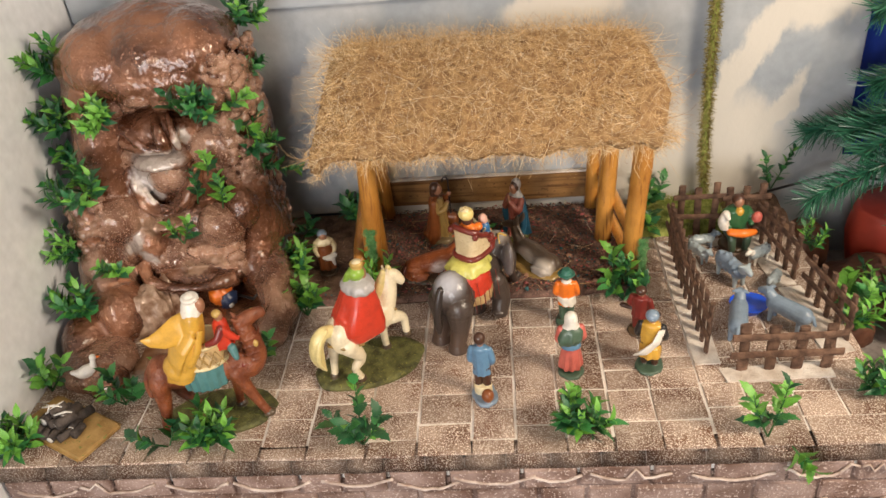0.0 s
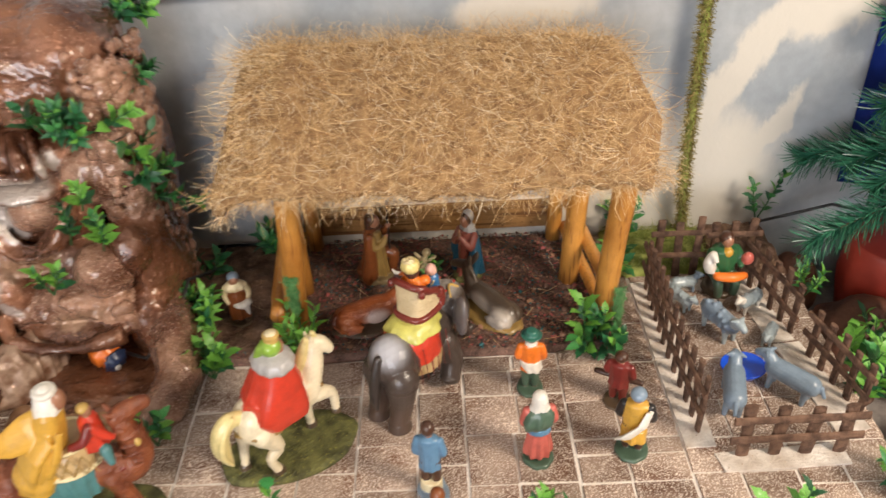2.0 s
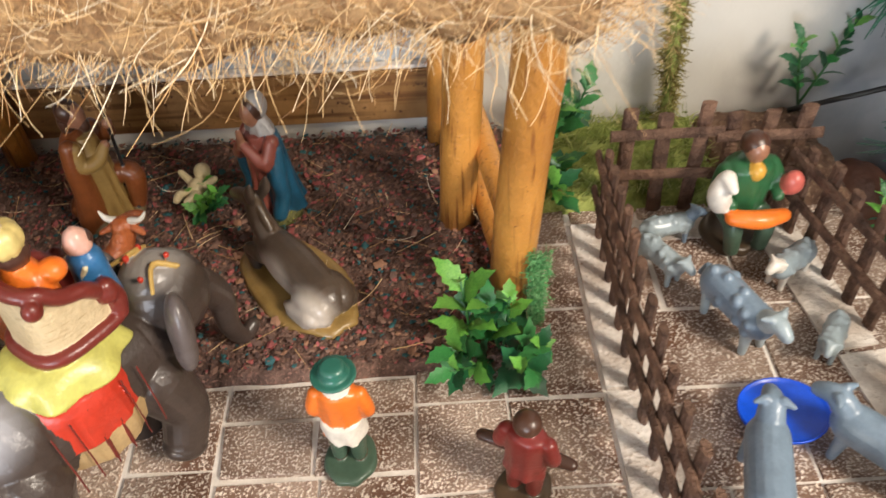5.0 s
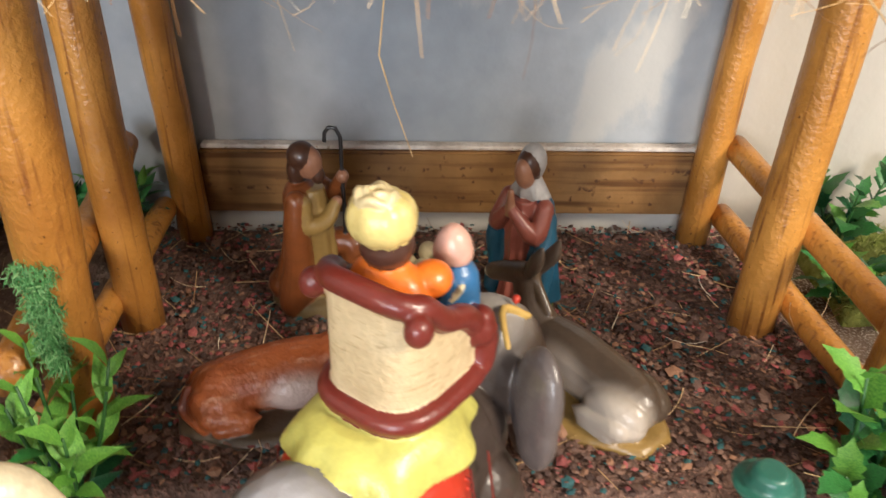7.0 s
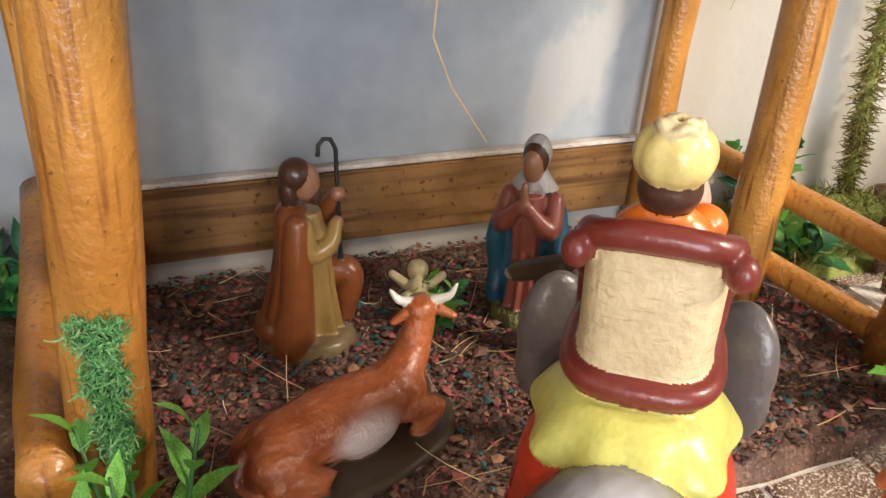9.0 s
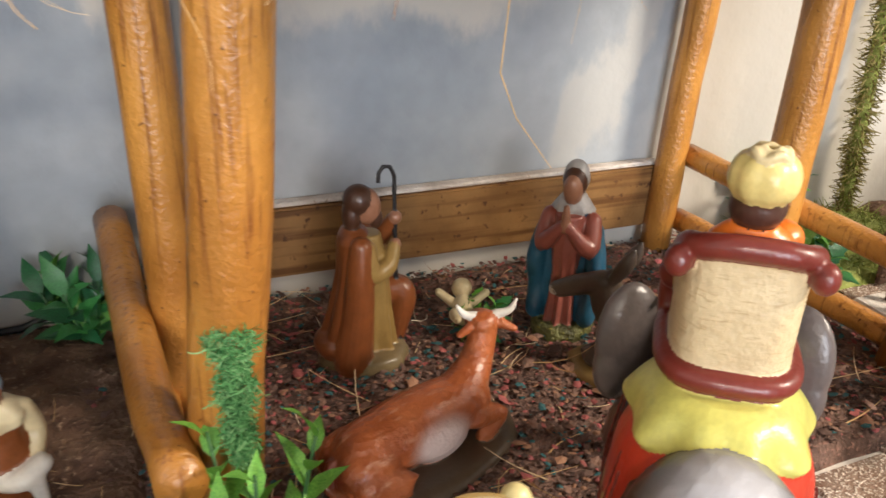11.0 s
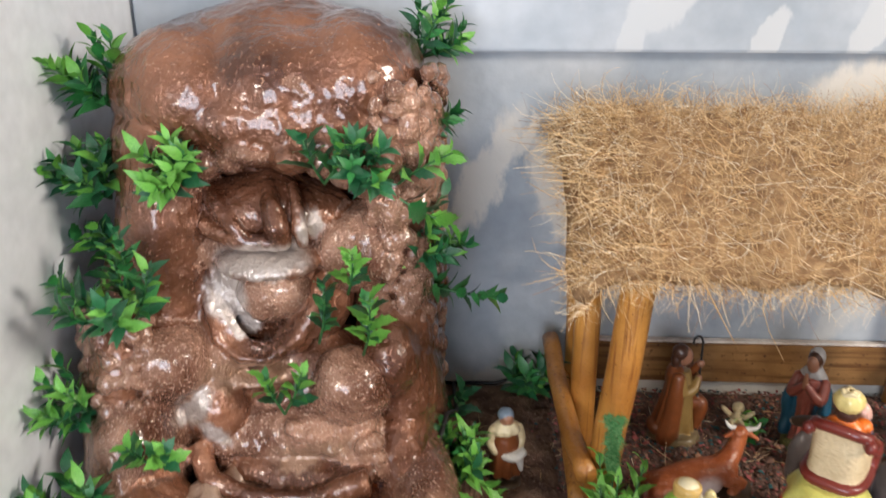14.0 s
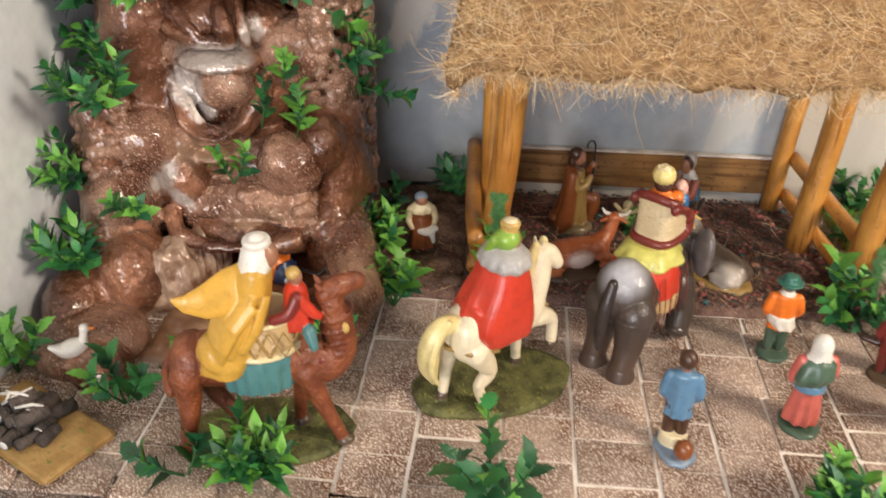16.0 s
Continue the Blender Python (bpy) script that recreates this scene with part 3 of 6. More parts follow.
def flakes(n, x0, x1, y0, y1, z, size, name, mat, parent, label):
    vs, fs = [], []
    for _ in range(n):
        x, y = rnd.uniform(x0, x1), rnd.uniform(y0, y1)
        s = size * rnd.uniform(0.4, 1.3)
        m = pose(x, y, z + rnd.uniform(0, 0.003), rnd.uniform(-24, 24), rnd.uniform(-24, 24), rnd.uniform(0, 360))
        k = len(vs)
        for u, v in ((-1, -0.5), (0.1, -0.9), (1, -0.2), (0.6, 0.8), (-0.6, 0.7)):
            vs.append(tuple(m @ Vector((u * s * rnd.uniform(0.6, 1.1), v * s * rnd.uniform(0.5, 1), 0))))
        vs.append(tuple(m @ Vector((0, 0, s * 0.2))))
        fs += [(k + i, k + (i + 1) % 5, k + 5) for i in range(5)]
    ob = raw(vs, fs, name, mat, parent, label)
    return tagged(ob, kind="stuff")


flakes(13000, -0.28, 0.385, 1.292, 1.61, 0.0115, 0.0029, "sawdust", "chip", bed, "brown, red and teal sawdust flakes")
flakes(520, -0.2, 0.38, 1.292, 1.6, 0.013, 0.0055, "sawdust_chip", "chip", bed, "larger dyed wood chips")


def strands(count, spot, name, mat, parent, label, width=0.0006, length=0.05, droop=0.0, sway=0.3, seg=4):
    """Thin bent fibres, three-sided; spot gives a start and a way."""
    vs, fs = [], []
    for _ in range(count):
        p, d = spot()
        p, d = Vector(p), Vector(d).normalized()
        w = width * rnd.uniform(0.6, 1.5)
        step = length * rnd.uniform(0.4, 1.4) / seg
        side = d.orthogonal().normalized()
        curl = Matrix.Rotation(rnd.gauss(0, sway), 3, Vector((rnd.uniform(-1, 1), rnd.uniform(-1, 1), rnd.uniform(-1, 1.01))))
        k = len(vs)
        for i in range(seg + 1):
            u = d.orthogonal().normalized()
            v = d.cross(u)
            ww = w * (1 - 0.6 * i / seg)
            for a in (0, 2.1, 4.2):
                vs.append(tuple(p + ww * (math.cos(a) * u + math.sin(a) * v)))
            d = (curl @ d + Vector((0, 0, -droop))).normalized()
            p = p + d * step
        for i in range(seg):
            a = k + 3 * i
            fs += [(a + j, a + (j + 1) % 3, a + 3 + (j + 1) % 3, a + 3 + j) for j in range(3)]
    return tagged(raw(vs, fs, name, mat, parent, label), kind="stuff")


def on_bed():
    a = rnd.uniform(0, 6.28)
    return (rnd.uniform(-0.27, 0.38), rnd.uniform(1.3, 1.6), 0.0145), (math.cos(a), math.sin(a), 0.02)


strands(260, on_bed, "dry_fibre", "fibre", bed, "loose dry fibres on the mulch", 0.0004, 0.04, 0.0, 0.25)


def on_moss():
    return (rnd.uniform(0.42, 0.595), rnd.uniform(1.478, 1.605), 0.016), (rnd.uniform(-1, 1), rnd.uniform(-1, 0.6), rnd.uniform(0.3, 1))


strands(1500, on_moss, "moss_tuft", "mosstuft", mossbed, "", 0.0007, 0.016, 0.05, 0.5, 3)

# ---- rock waterfall ----
ROUGH = [(13, 0.007), (55, 0.0012), (140, 0.0012)]


def rock():
    top = holder("rock_waterfall", Matrix(), "bronze brown varnished artificial rock waterfall with tiers", "rock")

    def piece(name, bm, mats, voxel, rough, label="", soften=3):
        fused(bm, name, mats, voxel, Matrix(), label, "", rough=rough, soften=soften).parent = top

    bm = bmesh.new()
    E = lambda c, r, rot=(0, 0, 0), mat=0: ell(bm, c, r, rot, mat, 3)
    E((-0.49, 1.54, 0.25), (0.165, 0.085, 0.31))
    # crown, smooth and broad
    E((-0.495, 1.465, 0.488), (0.155, 0.115, 0.08), (8, 0, 0))
    E((-0.47, 1.42, 0.478), (0.125, 0.085, 0.07))
    E((-0.565, 1.42, 0.478), (0.09, 0.085, 0.07))
    E((-0.4, 1.44, 0.488), (0.075, 0.09, 0.072))
    E((-0.49, 1.392, 0.453), (0.135, 0.06, 0.05))
    E((-0.6, 1.41, 0.4), (0.06, 0.08, 0.09))
    E((-0.36, 1.43, 0.42), (0.04, 0.07, 0.1))
    E((-0.6, 1.41, 0.3), (0.062, 0.1, 0.2))
    E((-0.635, 1.4, 0.15), (0.06, 0.14, 0.2))
    E((-0.365, 1.46, 0.24), (0.05, 0.09, 0.27))
    E((-0.35, 1.42, 0.14), (0.045, 0.09, 0.16))
    tube(bm, [(-0.45 + 0.014 * math.cos(a), 1.352, 0.482 + 0.016 * math.sin(a)) for a in (math.pi * i / 8 for i in range(17))], 0.003, 1, 6)
    E((-0.405, 1.362, 0.47), (0.024, 0.014, 0.036))
    for x, z, r in ((-0.545, 0.414, 0.02), (-0.52, 0.42, 0.018), (-0.425, 0.418, 0.021), (-0.4, 0.41, 0.023), (-0.575, 0.402, 0.026), (-0.378, 0.4, 0.024), (-0.362, 0.42, 0.022)):
        E((x, 1.362, z), (r, 0.028, r), mat=1)
    E((-0.452, 1.352, 0.423), (0.026, 0.026, 0.017))
    E((-0.5, 1.355, 0.428), (0.03, 0.026, 0.014), mat=1)
    # tongue below the slit, folded like cloth
    E((-0.508, 1.388, 0.368), (0.062, 0.05, 0.031), (26, 0, 0))
    E((-0.49, 1.4, 0.35), (0.09, 0.05, 0.04))
    tube(bm, [(-0.552, 1.37, 0.388), (-0.535, 1.348, 0.37), (-0.517, 1.337, 0.352), (-0.503, 1.336, 0.338)], [0.006, 0.007, 0.006, 0.004], 0, 8)
    tube(bm, [(-0.487, 1.37, 0.39), (-0.478, 1.345, 0.372), (-0.471, 1.336, 0.352), (-0.466, 1.338, 0.332)], [0.005, 0.008, 0.01, 0.006], 0, 8)
    tube(bm, [(-0.46, 1.37, 0.39), (-0.452, 1.35, 0.37), (-0.45, 1.342, 0.348), (-0.447, 1.345, 0.33)], [0.005, 0.006, 0.006, 0.004], 0, 8)
    tube(bm, [(-0.568, 1.36, 0.36), (-0.54, 1.342, 0.345), (-0.51, 1.336, 0.336), (-0.47, 1.338, 0.334)], [0.008, 0.007, 0.006, 0.005], 0, 8)
    # bowl with layered rims round the middle boulder
    E((-0.49, 1.388, 0.255), (0.085, 0.05, 0.065))
    for dx, dy, dz, r in ((0, 0, 0, 0.0075), (0.009, 0.007, 0.007, 0.005), (-0.006, 0.006, -0.009, 0.006), (0.016, 0.012, 0.014, 0.004)):
        tube(bm, [(-0.556 + dx, 1.36 + dy, 0.3), (-0.552 + dx, 1.336 + dy, 0.265 + dz), (-0.538 + dx, 1.32 + dy, 0.232 + dz), (-0.515 + 0.4 * dx, 1.313 + dy, 0.214 + dz), (-0.488, 1.312 + dy, 0.213 + dz), (-0.458 - 0.6 * dx, 1.32 + dy, 0.232 + dz), (-0.438 - dx, 1.334 + dy, 0.262 + dz), (-0.432 - dx, 1.36 + dy, 0.292)], [r * 1.2, r * 1.1, r, r, r * 0.9, r, r, r * 0.9], 0, 8)
    tube(bm, [(-0.54, 1.335, 0.262), (-0.526, 1.328, 0.24), (-0.512, 1.328, 0.226)], [0.007, 0.006, 0.004], 0, 8)
    tube(bm, [(-0.505, 1.32, 0.232), (-0.485, 1.318, 0.226), (-0.468, 1.322, 0.234)], 0.0045, 0, 8)
    # ledges that hold the poured resin
    E((-0.49, 1.362, 0.31), (0.058, 0.045, 0.013), (8, 0, 0))
    E((-0.515, 1.375, 0.28), (0.05, 0.034, 0.05))
    E((-0.51, 1.345, 0.186), (0.056, 0.038, 0.014), (6, 0, 0))
    E((-0.55, 1.32, 0.15), (0.04, 0.034, 0.045))
    for c, r in (((-0.394, 1.392, 0.312), (0.054, 0.048, 0.052)), ((-0.59, 1.378, 0.318), (0.056, 0.05, 0.044)), ((-0.6, 1.322, 0.205), (0.058, 0.05, 0.052)), ((-0.545, 1.335, 0.2), (0.03, 0.03, 0.03))):
        E(c, r, (0, 8, 10), 1)
    # lower tiers
    E((-0.49, 1.39, 0.165), (0.12, 0.07, 0.06))
    E((-0.45, 1.37, 0.1), (0.13, 0.07, 0.05))
    E((-0.36, 1.36, 0.2), (0.035, 0.05, 0.05))
    r2 = random.Random(9)
    for _ in range(130):
        x = r2.uniform(-0.54, -0.365)
        E((x, 1.31 + r2.uniform(-0.014, 0.012), 0.115 + r2.uniform(-0.028, 0.028)), r2.uniform(0.006, 0.012), mat=1)
    E((-0.455, 1.33, 0.118), (0.095, 0.04, 0.04), mat=1)
    E((-0.45, 1.33, 0.092), (0.105, 0.065, 0.024), (6, 0, 0))
    tube(bm, [(-0.565, 1.29, 0.12), (-0.545, 1.264, 0.095), (-0.5, 1.255, 0.085), (-0.44, 1.256, 0.082), (-0.38, 1.275, 0.09)], [0.014, 0.012, 0.01, 0.01, 0.015], 0, 8)
    E((-0.625, 1.29, 0.09), (0.055, 0.08, 0.1), mat=1)
    E((-0.6, 1.235, 0.05), (0.05, 0.06, 0.07))
    E((-0.355, 1.37, 0.06), (0.045, 0.08, 0.09))
    tube(bm, [(-0.345, 1.36, 0.06), (-0.315, 1.3, 0.05), (-0.3, 1.24, 0.035), (-0.312, 1.185, 0.018), (-0.335, 1.15, 0.006)], [0.05, 0.042, 0.036, 0.029, 0.018], 1, 12)
    E((-0.62, 1.13, 0.012), (0.07, 0.07, 0.04), mat=1)
    E((-0.655, 1.2, 0.03), (0.045, 0.08, 0.05))
    E((-0.585, 1.085, 0.008), (0.04, 0.035, 0.032))
    E((-0.44, 1.3, -0.002), (0.15, 0.12, 0.018))
    E((-0.44, 1.4, 0.04), (0.12, 0.04, 0.07))
    piece("rock_body", bm, ["rock", "rockgrain"], 0.0028, ROUGH + [((40, 40, 14), 0.0025)])
    # ribs of coarse grain down both flanks
    for cx, cy, rx, ry, a0, a1, z1, lean, n in ((-0.362, 1.447, 0.05, 0.085, -115, 15, 0.5, 0.0, 520), (-0.63, 1.345, 0.06, 0.09, -150, -60, 0.27, 0.25, 150)):
        gm = bmesh.new()
        for _ in range(n):
            a, z = radians(r2.uniform(a0, a1)), r2.uniform(0.02, z1)
            ell(gm, (cx + rx * math.cos(a), cy + ry * math.sin(a) + lean * max(0, z - 0.15), z), r2.uniform(0.006, 0.012), (0, 0, 0), 0, 2)
        piece("rock_rib", gm, ["rockgrain"], 0.0026, [(55, 0.0015), (140, 0.0016)], soften=1)
    # grainy boulders set into the tiers
    for c, r in (((-0.481, 1.352, 0.272), (0.04, 0.034, 0.036)), ((-0.4, 1.326, 0.177), (0.043, 0.041, 0.044))):
        piece("boulder", ell(bmesh.new(), c, r, (0, 8, 0), 0, 4), ["rockgrain"], 0.0026, [(22, 0.007), (60, 0.0016), (150, 0.0012)])
    # crumpled glossy sheet beside the cave
    fm = bmesh.new()
    ell(fm, (-0.555, 1.255, 0.035), (0.04, 0.045, 0.06), (0, 12, 0), 0, 4)
    ell(fm, (-0.53, 1.3, 0.04), (0.035, 0.05, 0.055), (0, -8, 0), 0, 4)
    ell(fm, (-0.575, 1.23, 0.03), (0.03, 0.03, 0.06), (0, 20, 0), 0, 4)
    piece("resin_sheet", fm, ["foil"], 0.0026, [(28, 0.006), ((70, 70, 16), 0.009), (110, 0.0015)], "crumpled glossy brown sheet")


rock()


pool = patch("pool", -0.56, -0.335, 1.105, 1.27, 0.004, 0.0018, "poolresin", "brownish glossy resin pool below the rock", "water", 0.008, 30)


# ---- stable ----
def stable():
    hut = holder("stable", pose(0.1, 1.42, 0.008), "small open wooden stable with varnished poles and fibre thatch", "stable")
    inv = hut.matrix_world.inverted()
    L = lambda *p: tuple(inv @ Vector(p))

    def pole(name, pts, r, label=""):
        bm = bmesh.new()
        p = [Vector(L(*q)) for q in pts]
        n = 9
        line = []
        for i in range(n + 1):
            t = i / n * (len(p) - 1)
            k = min(int(t), len(p) - 2)
            line.append(p[k].lerp(p[k + 1], t - k) + Vector(noise.noise_vector(p[0] * 50 + Vector((i * 0.6, 0, 0)))) * r * 0.1)
        tube(bm, line, [r * (1 + 0.06 * noise.noise(Vector((i * 0.9, p[0].x * 60, p[0].y * 60)))) for i in range(n + 1)], 0, 16)
        es = [e for e in bm.edges if len(e.link_faces) == 2 and any(len(f.verts) > 4 for f in e.link_faces)]
        bmesh.ops.bevel(bm, geom=es, offset=r * 0.15, segments=2, affect="EDGES")
        return part(name, bm, "wood", hut, label)

    pole("post", [(-0.129, 1.338, 0.008), (-0.1, 1.318, 0.37)], 0.018)
    pole("post", [(-0.132, 1.458, 0.008), (-0.136, 1.463, 0.4)], 0.016)
    pole("post", [(-0.126, 1.592, 0.008), (-0.136, 1.588, 0.39)], 0.0148)
    pole("post", [(0.369, 1.345, 0.008), (0.387, 1.32, 0.37)], 0.0182)
    pole("post", [(0.333, 1.462, 0.008), (0.352, 1.468, 0.4)], 0.0178)
    pole("post", [(0.322, 1.592, 0.008), (0.34, 1.588, 0.39)], 0.0145)
    # side rails
    for z0, z1 in ((0.105, 0.095), (0.04, 0.035)):
        pole("rail", [(0.342, 1.59, z0), (0.378, 1.335, z1 - 0.01)], 0.0105)
    pole("rail", [(-0.146, 1.585, 0.045), (-0.15, 1.325, 0.03)], 0.0105)
    # crooked upper rail, a branch with cut ends
    pole("branch", [(-0.147, 1.3, 0.088), (-0.155, 1.38, 0.087), (-0.162, 1.5, 0.093), (-0.166, 1.575, 0.112)], 0.0118, "crooked branch used as a rail, with cut ends")
    # back board
    bm = box(bmesh.new(), L(0.104, 1.606, 0.062), (0.44, 0.014, 0.06), 0.002, seg=2)
    part("back_board", bm, "beam", hut, "brown knotty pine board", smooth=False)
    bm = box(bmesh.new(), L(0.104, 1.6075, 0.0945), (0.436, 0.011, 0.004), 0.001)
    part("board_edge", bm, "plank", hut, "pale cut edge of the board", smooth=False)
    # roof frame
    pole("rafter", [(-0.15, 1.3, 0.372), (0.385, 1.3, 0.372)], 0.011)
    pole("rafter", [(-0.15, 1.465, 0.402), (0.37, 1.465, 0.402)], 0.01)
    # thatch pad: a bent thick blanket
    prof = [(1.228, 0.351), (1.26, 0.37), (1.32, 0.394), (1.39, 0.414), (1.45, 0.427), (1.5, 0.43), (1.545, 0.418), (1.588, 0.395)]
    lump = lambda x, y: 0.012 * noise.noise(Vector((x, y, 0)) * 15) + 0.009 * noise.noise(Vector((x, y, 3)) * 38)

    def shape(t, y, z):
        end = max(0, 1 - min(t, 1 - t) / 0.07)
        side = 1 if t > 0.5 else -1
        x = -0.165 + t * (0.57 - 0.1 * max(0.0, y - 1.33) - 0.42 * max(0.0, 1.3 - y)) + side * end * (0.006 + 0.02 * noise.noise(Vector((side * 4, y * 22, 1))))
        return x, y + 0.012 * end * noise.noise(Vector((side, y * 30, 5))), z - (0.024 if side < 0 else 0.014) * end * end

    bm = bmesh.new()
    rows = []
    nx = 90
    for i in range(nx + 1):
        t = i / nx
        row = []
        for k, (y, z) in enumerate(prof):
            x, y, z = shape(t, y, z)
            row.append(bm.verts.new(L(x, y + 0.006 * noise.noise(Vector((x, y, 1)) * 25), z - 0.007 + lump(x, y))))
        rows.append(row)
    for a, b in zip(rows, rows[1:]):
        for k in range(len(prof) - 1):
            bm.faces.new((a[k], b[k], b[k + 1], a[k + 1]))
    bmesh.ops.recalc_face_normals(bm, faces=bm.faces)
    bmesh.ops.solidify(bm, geom=bm.faces[:], thickness=-0.016)
    pad = part("roof", bm, "thatch", hut, "thick pad of matted coconut fibre")

    def on_roof():
        t = rnd.random()
        s = rnd.uniform(0, len(prof) - 1.001)
        k = int(s)
        y, z = (prof[k][0] + (prof[k + 1][0] - prof[k][0]) * (s - k), prof[k][1] + (prof[k + 1][1] - prof[k][1]) * (s - k))
        x, y, z = shape(t, y, z)
        ty, tz = prof[k + 1][0] - prof[k][0], prof[k + 1][1] - prof[k][1]
        a = rnd.gauss(0, 0.8) if rnd.random() < 0.62 else rnd.uniform(0, 6.28)
        a += math.pi * (rnd.random() < 0.5)
        q = math.hypot(ty, tz)
        lift = rnd.uniform(-0.12, 0.16)
        d = (math.cos(a), math.sin(a) * ty / q - lift * tz / q, math.sin(a) * tz / q + lift * ty / q)
        h = rnd.uniform(-0.001, 0.009) + 0.006 * (x < -0.1)
        return L(x + rnd.uniform(-0.02, 0.02), y - h * tz / q, z + h * ty / q + lump(x, y)), d

    def on_edge():
        t = rnd.random()
        x = -0.17 + t * 0.59
        end = rnd.random()
        if end < 0.6:
            return L(x, 1.232 + rnd.uniform(-0.006, 0.02), 0.352 + rnd.uniform(-0.012, 0.012)), (rnd.gauss(0, 0.9), rnd.uniform(-0.9, 0.5), rnd.uniform(-0.9, 0.35))
        s = rnd.uniform(0, 6.99)
        k = int(s)
        y, z = prof[k][0] + (prof[k + 1][0] - prof[k][0]) * (s - k), prof[k][1] + (prof[k + 1][1] - prof[k][1]) * (s - k)
        sx = -1 if end < 0.8 else 1
        x, y, z = shape(0.004 if sx < 0 else 0.996, y, z)
        return L(x, y, z - rnd.uniform(0, 0.016)), (sx * rnd.uniform(0, 1), rnd.gauss(0, 1), rnd.uniform(-0.9, 0.5))

    strands(21000, on_roof, "thatch_fibre", "fibre", pad, "", 0.00031, 0.05, 0.0, 0.5, 6)
    strands(350, on_roof, "straw", "fibre", pad, "", 0.00055, 0.055, 0.0, 0.12, 4)
    strands(6500, on_edge, "eave_fibre", "fibre", pad, "", 0.00027, 0.026, 0.03, 0.6, 6)

    def loop():
        return L(rnd.uniform(-0.15, 0.4), rnd.uniform(1.23, 1.27), rnd.uniform(0.335, 0.36)), (rnd.gauss(0, 0.7), rnd.uniform(-0.6, 0.3), -0.6)

    strands(120, loop, "curled_fibre", "fibre", pad, "", 0.00026, 0.055, 0.0, 0.55, 9)

    def below():
        return L(rnd.uniform(-0.13, 0.38), rnd.uniform(1.24, 1.5), 0.352), (rnd.gauss(0, 0.5), rnd.gauss(0, 0.3), -1)

    strands(26, below, "hanging_fibre", "fibre", pad, "", 0.00034, 0.06, 0.0, 0.4, 7)
    # single long fibres that hang into the stable
    for pts in ([(0.058, 1.425, 0.35), (0.061, 1.421, 0.28), (0.056, 1.418, 0.235), (0.064, 1.41, 0.21), (0.076, 1.386, 0.186)], [(-0.02, 1.3, 0.35), (0.0, 1.29, 0.325), (0.035, 1.285, 0.318), (0.07, 1.29, 0.33), (0.085, 1.3, 0.35)],
                [(0.24, 1.29, 0.35), (0.245, 1.275, 0.315), (0.265, 1.27, 0.295), (0.29, 1.275, 0.3), (0.3, 1.285, 0.325)], [(0.362, 1.3, 0.35), (0.366, 1.292, 0.3), (0.36, 1.288, 0.27), (0.37, 1.286, 0.25)]):
        part("loose_fibre", tube(bmesh.new(), [L(*p) for p in pts], [0.0005, 0.0006, 0.0006, 0.0005, 0.0003][:len(pts)], 0, 5), "fibre", hut, "long pale loose fibre")
    # green moss tied on two posts
    for name, x, y, z0, z1, n in (("moss", -0.119, 1.313, 0.088, 0.157, 2400), ("moss", 0.39, 1.322, 0.02, 0.1, 1500)):
        def on_post():
            z = rnd.uniform(z0, z1)
            w = 0.011 * (1 - 0.5 * (z1 - z) / (z1 - z0)) * (0.8 + 0.3 * math.sin(z * 260))
            return L(x + rnd.uniform(-w, w), y + rnd.uniform(-0.006, 0.004), z), (rnd.uniform(-1, 1), rnd.uniform(-1, 0.1), rnd.uniform(-1, 1))
        strands(n, on_post, name, "moss", hut, "bright green artificial moss", 0.0004, 0.0065, 0.0, 1.0, 4)
    return hut


stable()


# ---- plants ----
def leaf_mesh(kind, key):
    """One leaf along x, folded on its rib; kinds: blade, holly."""
    if kind == "blade":
        out = [(0, 0.08), (0.2, 0.8), (0.45, 1.0), (0.7, 0.62), (1.0, 0.0)]
        wide = 0.2
    else:
        out = [(0, 0.1), (0.14, 0.55), (0.24, 0.95), (0.3, 0.7), (0.48, 1.0), (0.55, 0.68), (0.72, 0.72), (0.78, 0.42), (1.0, 0.0)]
        wide = 0.31
    vs, fs = [], []
    for i, (x, w) in enumerate(out):
        z = 0.1 * math.sin(x * 2.6) - 0.1 * x * x
        vs += [(x, 0, z), (x, w * wide, z + 0.05 * w), (x, -w * wide, z + 0.05 * w)]
    for i in range(len(out) - 1):
        a, b = 3 * i, 3 * i + 3
        fs += [(a, b, b + 1, a + 1), (a, a + 2, b + 2, b)]
    me = bpy.data.meshes.new("leaf")
    me.from_pydata(vs, [], fs)
    me.materials.append(M[key])
    me.polygons.foreach_set("use_smooth", [True] * len(me.polygons))
    return me


LEAF = {(k, c): leaf_mesh(k, c) for k in ("blade", "holly") for c in ("leafd", "leafm", "leafl")}


